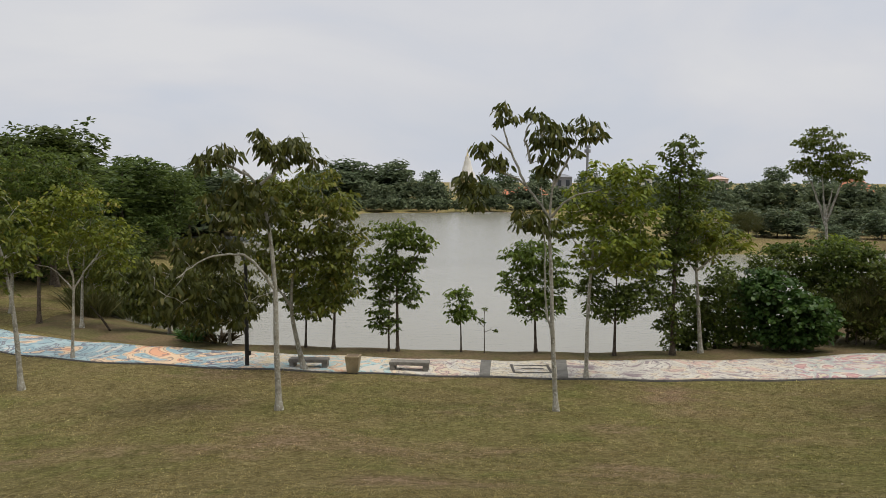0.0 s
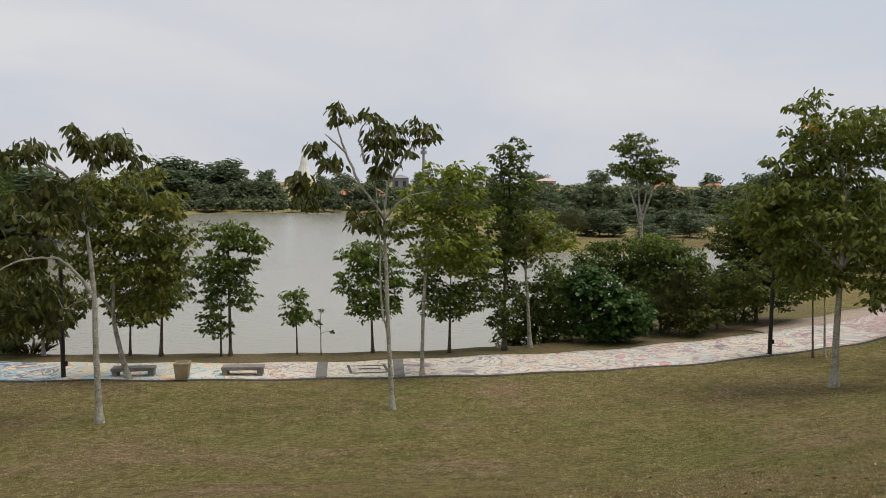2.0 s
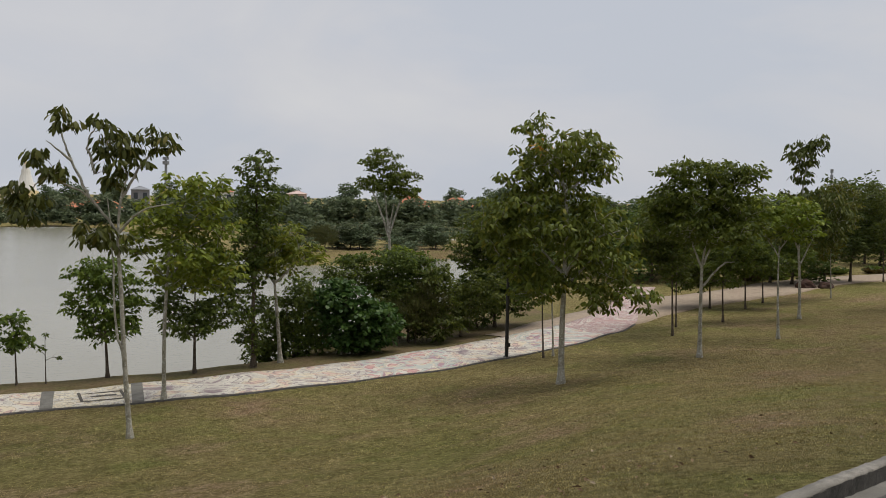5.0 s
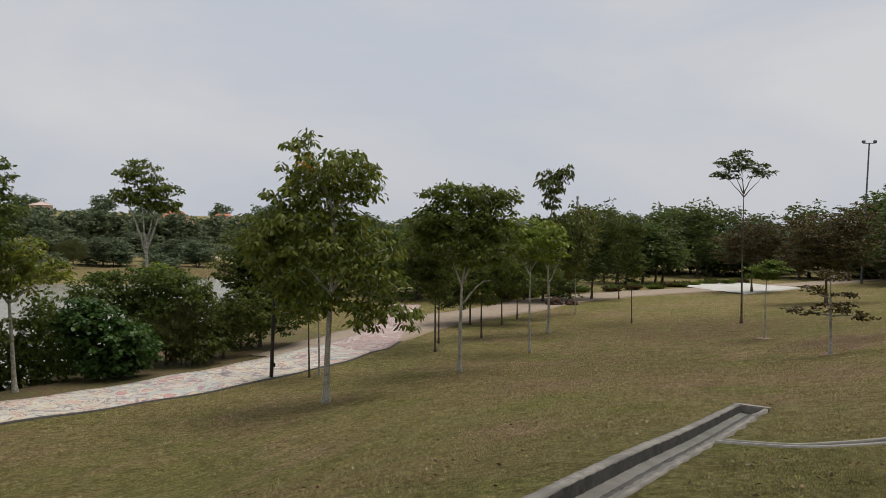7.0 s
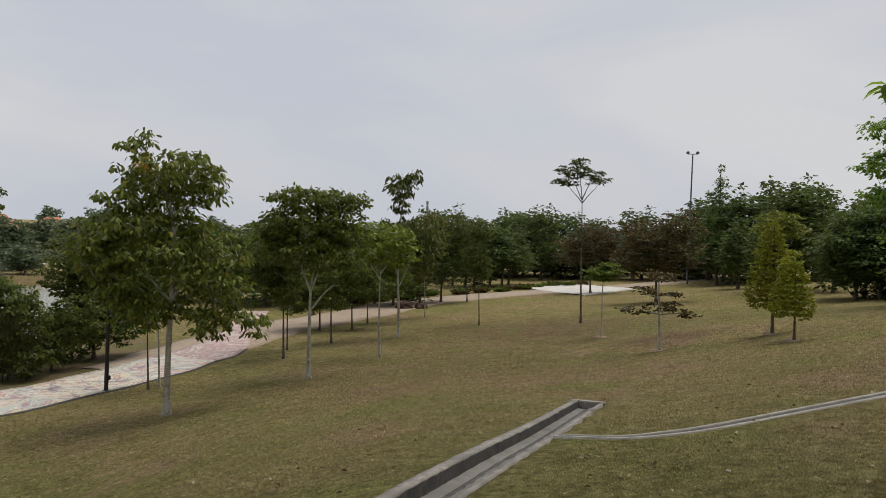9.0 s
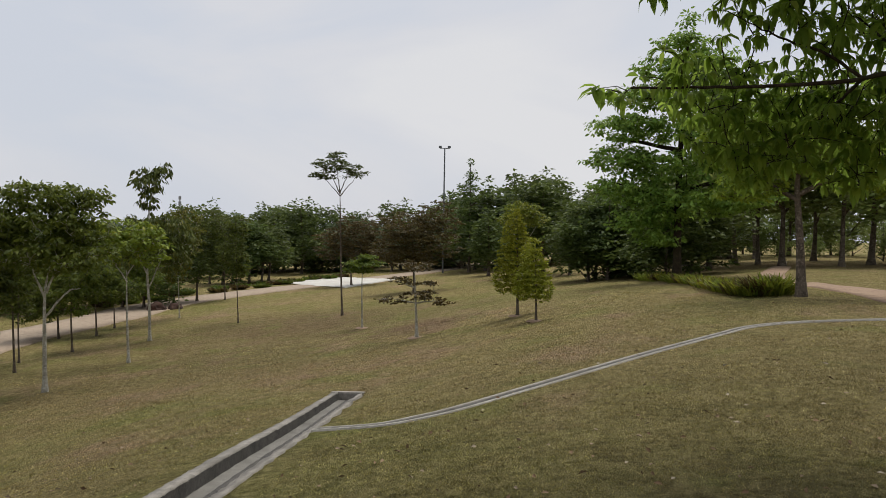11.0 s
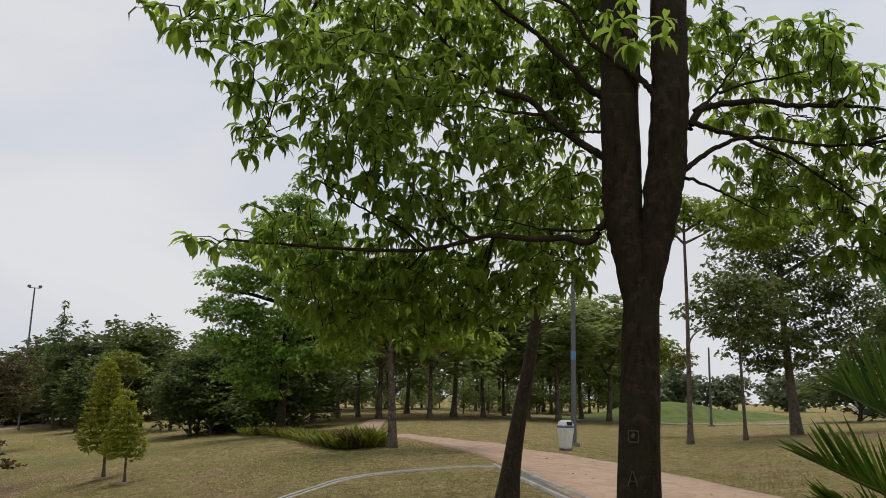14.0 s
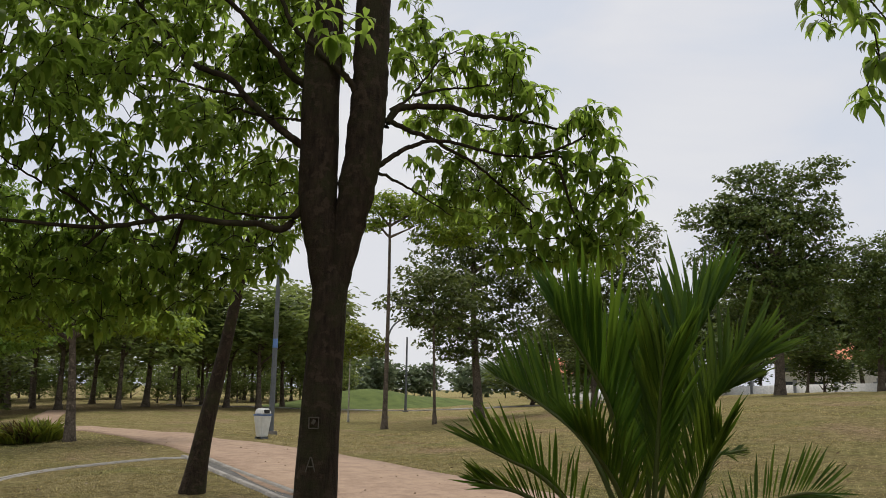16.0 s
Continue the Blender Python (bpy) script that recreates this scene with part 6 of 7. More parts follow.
def make_drain():
    base = tagged(new("concrete_drain"), "open concrete storm drain with stained walls cut into the lawn", "drain", "", "structure")
    line = curve_through(DRAIN_LINE, 22)
    line = line + np.stack([np.sin(np.arange(len(line)) * 0.9), np.cos(np.arange(len(line)) * 1.3)], -1) * 0.004
    child("far_wall", sweep("far_wall", line, [(0.33, -0.3), (0.32, 0.005), (0.2, 0.01), (0.195, -0.012)], CONCRETE, 0.0, 0.0025), base)
    # the whole inner face takes the darker concrete
    child("wall_face", sweep("wall_face", line, [(0.195, -0.005), (0.185, -0.4)], CONCRETE_DARK), base, "wall face in darker concrete, with stains")
    child("channel_floor", sweep("channel_floor", line, [(0.19, -0.135), (0.05, -0.145), (-0.06, -0.145), (-0.1, -0.12)], GREY_BAND, 0.0, 0.0012), base, "worn grey channel floor")
    # dark strip laid just above the floor where the groove runs
    child("channel_groove", sweep("channel_groove", line, [(0.045, -0.15), (0.04, -0.136), (-0.05, -0.136), (-0.055, -0.15)], CONCRETE_DARK, 0.0, 0.0012), base, "dark strip along the channel floor")
    child("near_wall", sweep("near_wall", line, [(-0.07, -0.2), (-0.09, -0.08), (-0.2, -0.07), (-0.215, -0.005), (-0.285, 0.0), (-0.33, -0.3)], CONCRETE, 0.0, 0.006), base)
    (x0, y0), (x1, y1) = line[-2], line[-1]
    turn = math.degrees(math.atan2(y1 - y0, x1 - x0))
    z = float(land(x1, y1, False)[0])
    part("end_wall", box(bmesh.new(), x1 + 0.05, y1, z - 0.2, 0.14, 0.72, 0.43, 0.015, turn), CONCRETE, base)


make_drain()
SWALE = curve_through([(9.42, 4.12), (9.25, 3.2), (9.43, 2.73), (9.86, 2.3), (11.17, 1.57), (13.26, 0.56), (16.24, -0.88), (17.48, -1.51), (18.29, -2.41), (18.67, -3.44), (18.93, -4.47), (18.97, -5.18)], 8)


def make_gutter(name, line, half, label, lift, mat):
    base = tagged(new(name), label, "drain", "", "structure")
    edge = half * 0.42
    child("kerb", sweep("kerb", line, [(half, -0.15), (half, lift), (half - edge, lift), (half - edge - 0.01, -0.1)], mat), base)
    child("kerb", sweep("kerb", line, [(-half + edge + 0.01, -0.1), (-half + edge, lift), (-half, lift), (-half, -0.15)], mat), base)
    # dark strip on uncut ground in place of a groove
    child("channel", sweep("channel", line, [(half - edge, 0.02), (0.0, 0.012), (-half + edge, 0.02)], CONCRETE_DARK), base, "dark channel between the kerbs")


make_gutter("lawn_gutter", SWALE, 0.088, "narrow concrete gutter curving across the lawn", 0.032, KERB)
make_gutter("path_gutter", curve_through([(19.4, -5.35), (15.4, -5.1), (13.2, -5.0), (11.2, -4.95), (7, -5.25), (3, -6)], 12), 0.24, "concrete edge drain beside the sandy path", 0.05, CONCRETE)


# ---- paved court, rocks and road things ----
def quad_slab(name, corners, mat, label, lift=0.05):
    c = np.array(corners, float)
    u = np.linspace(0, 1, 13)
    left, right = c[0] * (1 - u)[:, None] + c[1] * u[:, None], c[3] * (1 - u)[:, None] + c[2] * u[:, None]
    return tagged(new(name, mesh_of(name, *ribbon(left, right, 12, lift, 0.3), mat, True)), label, "paving", "", "structure")


quad_slab("paved_court", [(75.5, 40.0), (86, 39.6), (76.2, 27.8), (66.0, 28.8)], WHITE_SLAB, "pale paved court beside the gravel road", 0.075)


def make_rock(x, y, size, seed, label):
    bm = bmesh.new()
    bmesh.ops.create_icosphere(bm, subdivisions=3, radius=size)
    for v in bm.verts:
        v.co *= 1 + 0.35 * noise.noise(v.co * (1.6 / size) + Vector((seed, 0, 0)))
        v.co.z = v.co.z * 0.75 + size * 0.4
    ob = new("boulder", from_bm("boulder", bm, stone_mat("dark_rock", (0.024, 0.011, 0.007), (0.075, 0.034, 0.02), 3.0, 0.9, (0.016, 0.009, 0.007))))
    ob.matrix_world = pose(x, y, land_z(x, y) - 0.1)
    tagged(ob, label, "rock", "boulders by the road")


make_rock(49.3, 36.0, 0.62, 1, "dark reddish-brown boulder on the grass by the road")
make_rock(50.3, 35.2, 0.5, 5, "smaller dark brown boulder beside the larger one")


# ---- lakeside furniture ----
def make_bench(x, y, turn, label):
    base = thing("concrete_bench", x, y, turn, land_z(x, y) + 0.05, label, "bench", "lakeside benches")
    part("seat", box(bmesh.new(), 0, 0, 0.25, 1.35, 0.45, 0.11, 0.015), CONCRETE, base)
    for sx in (-0.56, 0.56):
        part("leg", box(bmesh.new(), sx, 0, 0.1, 0.18, 0.4, 0.2, 0.01), CONCRETE, base)


make_bench(-4.62, 27.3, -3, "low grey concrete bench on the painted path")
make_bench(-1.12, 26.75, -6, "low grey concrete bench at the path's lawn edge")


def make_planter():
    base = thing("planter", -2.99, 26.35, -5, land_z(-2.99, 26.35) + 0.05, "square tapered sandy concrete planter between the benches", "planter")
    bm = bmesh.new()
    r = bmesh.ops.create_cone(bm, cap_ends=True, segments=4, radius1=0.25, radius2=0.33, depth=0.52, matrix=pose(0, 0, 0.26, 0, 0, 45))
    bmesh.ops.bevel(bm, geom=list({e for v in r["verts"] for e in v.link_edges}), offset=0.012, segments=2, affect="EDGES")
    mat = stone_mat("sandy_concrete", (0.3, 0.23, 0.13), (0.42, 0.34, 0.21), 8.0)
    part("pot", bm, mat, base)
    part("rim", box(bmesh.new(), 0, 0, 0.53, 0.48, 0.48, 0.05, 0.01), mat, base)
    part("soil", box(bmesh.new(), 0, 0, 0.545, 0.38, 0.38, 0.03), SOIL, base)


make_planter()


def post(bm, r0, r1, h, z=0.0, sides=14, x=0.0, y=0.0):
    bmesh.ops.create_cone(bm, cap_ends=True, segments=sides, radius1=r0, radius2=r1, depth=h, matrix=pose(x, y, z + h / 2))
    return bm


def make_black_lamp(x, y, label):
    base = thing("lamp_post", x, y, 0, None, label, "lamp post", "black path lamps")
    part("base_plate", post(bmesh.new(), 0.13, 0.12, 0.06), BLACK_PAINT, base)
    part("pole", post(bmesh.new(), 0.075, 0.06, 3.7, 0.05), BLACK_PAINT, base)
    part("junction_box", box(bmesh.new(), 0.1, 0, 0.5, 0.08, 0.1, 0.16, 0.01), BLACK_PAINT, base)
    part("cap", post(bmesh.new(), 0.16, 0.05, 0.12, 3.75), BLACK_PAINT, base)


make_black_lamp(-6.77, 27.3, "slim black lamp post at the edge of the painted path")
make_black_lamp(17.36, 25.5, "slim black lamp post beside the pink murals")


def make_bracket():
    """The dark key-shaped outline in the cream panel."""
    base = tagged(new("painted_frame"), "dark painted rectangular frame on the cream path panel", "painting")
    ink = plain_mat("dark_paint", (0.07, 0.06, 0.05), 0.7)
    for cx, cy, sx, sy in ((3.0, 26.15, 1.3, 0.09), (3.0, 27.35, 1.3, 0.09), (2.38, 26.75, 0.09, 1.2), (3.62, 26.75, 0.09, 1.2), (3.05, 26.75, 0.75, 0.16)):
        part("bar", box(bmesh.new(), cx, cy, land_z(cx, cy) + 0.068, sx, sy, 0.012), ink, base)


make_bracket()


# ---- lamp posts, bin, masts ----
def make_bin():
    base = thing("litter_bin", 25.75, -9.1, 20, None, "white tapered litter bin with a blue hood on the grass", "litter bin")
    white = plain_mat("white_plastic", (0.62, 0.62, 0.58), 0.5, 0.0, 0.1)
    blue = plain_mat("blue_plastic", (0.1, 0.16, 0.3), 0.45)
    bm = bmesh.new()
    r = bmesh.ops.create_cone(bm, cap_ends=True, segments=4, radius1=0.2, radius2=0.3, depth=0.68, matrix=pose(0, 0, 0.4, 0, 0, 45))
    bmesh.ops.bevel(bm, geom=list({e for v in r["verts"] for e in v.link_edges}), offset=0.03, segments=3, affect="EDGES")
    part("body", bm, white, base)
    bm = bmesh.new()
    r = bmesh.ops.create_cone(bm, cap_ends=True, segments=4, radius1=0.31, radius2=0.22, depth=0.2, matrix=pose(0, 0, 0.86, 0, 0, 45))
    bmesh.ops.bevel(bm, geom=list({e for v in r["verts"] for e in v.link_edges}), offset=0.04, segments=3, affect="EDGES")
    part("hood", bm, white, base)
    part("band", box(bmesh.new(), 0, 0, 0.745, 0.445, 0.445, 0.05, 0.015), blue, base, "dark blue band")
    part("opening", box(bmesh.new(), -0.17, 0, 0.86, 0.12, 0.22, 0.12, 0.02), BLACK_PAINT, base, "dark hood opening")
    for sx in (-0.12, 0.12):
        part("foot", box(bmesh.new(), sx, 0, 0.03, 0.06, 0.3, 0.07), GREY_PAINT, base)


make_bin()


def make_street_lamp(x, y, h, arm, label, band=False):
    base = thing("street_lamp", x, y, 0, None, label, "street lamp")
    part("plinth", box(bmesh.new(), 0, 0, 0.05, 0.36, 0.36, 0.14, 0.02), CONCRETE, base)
    part("pole", post(bmesh.new(), 0.1, 0.06, h, 0.05), GREY_PAINT, base)
    if band:
        part("sticker", post(bmesh.new(), 0.093, 0.092, 0.32, 3.0), plain_mat("blue_sticker", (0.1, 0.2, 0.45), 0.5), base, "faded blue sticker band")
    if arm:
        az = math.atan2(x, y)
        dx, dy = math.cos(az), -math.sin(az)
        pts = curve_through([(0, 0, h - 0.3), (dx * 0.4, dy * 0.4, h + 0.5), (dx * 1.1, dy * 1.1, h + 0.95), (dx * 2.0, dy * 2.0, h + 1.05)], 6)
        child("arm", mesh_of("arm", *tube_arrays(pts, np.linspace(0.06, 0.04, len(pts)), 8), GREY_PAINT, True), base)
        part("lantern", box(bmesh.new(), dx * 2.3, dy * 2.3, h + 1.05, 0.6, 0.26, 0.12, 0.04, -math.degrees(az)), GREY_PAINT, base)


make_street_lamp(27.95, -10.15, 9.0, False, "tall grey steel lamp post behind the litter bin", True)
make_street_lamp(44.9, -23.2, 5.2, True, "grey street lamp with a curved arm beyond the lawn")
make_street_lamp(54.9, -30.0, 5.6, False, "dark slim lamp post by the far path")


def make_floodlight():
    base = thing("floodlight_mast", 86.0, 25.8, 0, None, "tall grey floodlight mast above the trees", "floodlight mast")
    part("pole", post(bmesh.new(), 0.11, 0.07, 13.9), GREY_PAINT, base)
    az = math.degrees(math.atan2(86.2, 25.2))
    part("crossbar", box(bmesh.new(), 0, 0, 13.9, 1.1, 0.07, 0.07, 0.01, -az), GREY_PAINT, base)
    for s in (-0.5, 0.5):
        c, w = math.cos(radians(-az)), math.sin(radians(-az))
        part("lamp_head", box(bmesh.new(), s * c, s * w, 14.05, 0.34, 0.22, 0.26, 0.04, -az), GREY_PAINT, base)


make_floodlight()
STEEL = plain_mat("far_grey_steel", (0.22, 0.23, 0.25), 0.6)


def make_mast(x, y, z_top, label, k=1.0):
    base = thing("telecom_mast", x, y, 0, 0.0, label, "mast")
    part("pole", post(bmesh.new(), 0.5 * k, 0.35 * k, z_top), STEEL, base)
    part("antenna_ring", post(bmesh.new(), 0.95 * k, 0.95 * k, 1.0, z_top - 2.2), STEEL, base)
    part("antenna_ring", post(bmesh.new(), 0.9 * k, 0.9 * k, 0.8, z_top - 0.8), STEEL, base)


make_mast(44.0, 246.0, 18.2, "grey telecom mast far beyond the lake")
make_mast(164.0, 115.0, 15.5, "thin far mast above the trees", 0.35)


# ---- far buildings ----
RENDER_WHITE = plain_mat("white_wall", (0.7, 0.68, 0.64), 0.8)
ROOF_TILE = stone_mat("orange_roof_tile", (0.42, 0.14, 0.07), (0.58, 0.22, 0.12), 2.0)
PINK_WALL = plain_mat("pinkish_wall", (0.55, 0.42, 0.38), 0.8)
GLASS_DARK = plain_mat("dark_window_glass", (0.05, 0.06, 0.07), 0.15)
GILT = plain_mat("pale_gilt_stone", (0.62, 0.5, 0.26), 0.6)


def make_house(x, y, wide, deep, wall_h, roof_h, label, base_z=None, roof=None, wall=None, storeys=2):
    az = math.degrees(math.atan2(x, y))
    base = thing("house", x, y, -az, base_z, label, "house")
    part("wall", box(bmesh.new(), 0, 0, wall_h / 2, wide, deep, wall_h), wall or RENDER_WHITE, base)
    bm = bmesh.new()
    e = 0.5
    v = [bm.verts.new(p) for p in ((-wide / 2 - e, -deep / 2 - e, wall_h), (wide / 2 + e, -deep / 2 - e, wall_h), (wide / 2 + e, deep / 2 + e, wall_h), (-wide / 2 - e, deep / 2 + e, wall_h), (-wide / 2 + deep * 0.45, 0, wall_h + roof_h), (wide / 2 - deep * 0.45, 0, wall_h + roof_h))]
    for f in ((0, 1, 5, 4), (1, 2, 5), (2, 3, 4, 5), (3, 0, 4), (3, 2, 1, 0)):
        bm.faces.new([v[k] for k in f])
    part("roof", bm, roof or ROOF_TILE, base)
    n = max(2, int(wide / 3))
    for s in range(storeys):
        for k in range(n):
            w = part("window", box(bmesh.new(), -wide / 2 + (k + 0.5) * wide / n, -deep / 2 - 0.02, wall_h * (s + 0.55) / storeys, wide / n * 0.45, 0.12, wall_h / storeys * 0.45), GLASS_DARK, base)


make_house(91, 178, 9, 7, 5.5, 2.6, "white house with an orange tiled roof behind the far trees", -0.2)
make_house(110.5, 190, 9, 7, 5.6, 2.4, "house with an orange roof among the far trees", -0.2)
make_house(158, 153, 16, 9, 6.0, 2.2, "long house with an orange roof beyond the wood", 0.6)
make_house(72, 291, 7, 8, 8.0, 1.4, "white building beyond the lake", 0.5)
make_house(97, 284, 7, 9, 7.8, 1.2, "pinkish-white building with a stepped roof beyond the lake", 0.5, PINK_WALL, PINK_WALL)
make_house(37, 247, 5, 6, 8.0, 1.0, "grey block beyond the lake", 0.5, STEEL, STEEL)
make_house(24, 240, 16, 8, 3.2, 2.2, "low house with a red-brown roof on the far shore", 0.0)
make_house(85, -70, 9, 7, 4.2, 2.2, "house with a reddish roof behind the far trees", 5.3)
make_house(56, -88, 15, 9, 4.0, 2.4, "house with an orange roof beyond the boundary wall", 7.2)


def make_tower():
    base = thing("white_tower", 13.5, 450.0, 0, 0.0, "far white stepped tower with a gilt tip", "tower")
    prof = [(0, 6.5, 5.6, 8), (8, 5.0, 4.0, 4), (12, 3.4, 2.6, 3.5), (15.5, 2.3, 2.0, 3), (18.5, 1.6, 1.3, 2.5), (21, 0.7, 0.35, 2.2), (23.2, 0.35, 0.05, 2.6)]
    for k, (z, a, b, h) in enumerate(prof):
        part("tier", post(bmesh.new(), a, b, h, z), RENDER_WHITE if k not in (0, 5) else GILT, base)
    for s, r in ((-7, 3.2), (6, 3.0)):
        part("side_hall", box(bmesh.new(), s, 0, 3.2, 6, 6, 6.4, 0.2), RENDER_WHITE, base)


make_tower()


def make_wall():
    base = tagged(new("boundary_wall"), "pale boundary wall with posts beyond the grassy rise", "wall", "", "structure")
    line = curve_through([(62, -50), (52, -57), (44, -61.5), (37, -66), (24, -72)], 5)
    n = len(line)
    child("panel", sweep("panel", line, [(0.06, -0.4), (0.06, 0.75), (-0.06, 0.75), (-0.06, -0.4)], RENDER_WHITE), base)
    for k in range(0, n, 2):
        x, y = line[k]
        part("post", box(bmesh.new(), x, y, land_z(x, y) + 0.5, 0.24, 0.24, 1.3), STEEL, base)


make_wall()


def make_green():
    """The mown mound beyond the walking path."""
    n = Nodes("mown_green")
    col = n.ramp(n.noise(0.8, 5.0), [(0.3, (0.06, 0.085, 0.024)), (0.7, (0.11, 0.14, 0.042))])
    n.bump(n.noise(25.0), 0.5, 0.03)
    mat = n.done(col, 0.95, 0.0, 0.1)
    cx, cy, rx, ry = 72.5, -37.0, 9.0, 19.0
    u, a = np.meshgrid(np.linspace(0, 1, 16), np.linspace(0, 2 * np.pi, 60, endpoint=False), indexing="ij")
    rot = radians(28)
    px, py = u * rx * np.cos(a), u * ry * np.sin(a)
    x, y = cx + px * math.cos(rot) - py * math.sin(rot), cy + px * math.sin(rot) + py * math.cos(rot)
    z = land(x.ravel(), y.ravel()).reshape(x.shape) - 0.1 + (1 - smooth(u)) * (1.55 + 0.35 * np.sin(py * 0.35))
    m = 60
    i, j = np.meshgrid(np.arange(15), np.arange(m), indexing="ij")
    k = (j + 1) % m
    f = np.stack([i * m + j, (i + 1) * m + j, (i + 1) * m + k, i * m + k], -1).reshape(-1, 4)
    tagged(new("green_mound", mesh_of("green_mound", np.stack([x, y, z], -1).reshape(-1, 3), f, mat, True)), "low mound of bright mown grass", "lawn", "", "structure")


make_green()
strip_thing("far_walk", [(66, -15), (62, -24), (57, -33), (54, -41), (47, -44), (40, -46)], 1.6, CONCRETE, "pale concrete walk round the green mound", "path", 0.06)


# ---- low planting ----
def strap_plant(name, x, y, n, length, width, label, leaf, seed, group="", spread=0.25, rise=1.0):
    rng = np.random.default_rng(seed)
    base = thing(name, x, y, 0, None, label, "plant", group)
    a = rng.uniform(0, 2 * np.pi, n)
    out = np.stack([np.cos(a), np.sin(a), np.full(n, rise) * rng.uniform(0.5, 1.6, n)], -1)
    pos = np.stack([np.cos(a) * spread * rng.uniform(0, 1, n), np.sin(a) * spread * rng.uniform(0, 1, n), np.zeros(n)], -1)
    child("leaves", mesh_of("leaves", *leaf_arrays(pos, out, length, width, rng, 0.2, 0.3), leaf), base)
    return base


border = curve_through([(26.1, -2.9), (26.6, -2.0), (28.2, -1.5), (31.2, -1.2), (35.0, -0.7), (39.2, 0.2), (45, 2.0)], 6)
for k, (x, y) in enumerate(border):
    leaf = LEAF["yellow"] if k < 3 else LEAF[("yellow", "olive", "cone", "copper", "yellow")[k % 5]]
    strap_plant("strap_leaf_plant", x, y, 150, 0.62 if k < 4 else 0.45, 0.1, "clump of arching strap-like leaves edging the lawn", leaf, 500 + k, "strap-leaf border", 0.4, 1.7)
strap_plant("spiky_plant", -10.3, 32.9, 120, 0.8, 0.1, "clump of spiky dark strap leaves on the bank", LEAF["broad"], 530, "", 0.4)
strap_plant("spiky_plant", -9.2, 32.6, 90, 0.7, 0.1, "smaller clump of spiky reddish strap leaves on the bank", LEAF["copper"], 531, "", 0.4)
for k in range(14):
    rr = np.random.default_rng(540 + k)
    x, y = -16.5 + rr.uniform(-2.2, 3.0), 40.3 + rr.uniform(-1.5, 2.5)
    strap_plant("reed_clump", x, y, 70, 1.7, 0.035, "tall yellow-green reeds at the water's edge", LEAF["reed"], 560 + k, "reeds at the inlet", 0.5, 2.2)
for k in range(26):
    rr = np.random.default_rng(600 + k)
    u = k / 25
    x, y = 52 + 34 * u + rr.uniform(-1, 1), 44 - 6 * u + rr.uniform(-1.5, 1.5)
    strap_plant("low_shrub", x, y, 160, 0.5, 0.35, "low dark shrub along the far side of the road", LEAF["dark" if k % 3 else "copper"], 640 + k, "roadside shrubs", 0.7, 1.2)


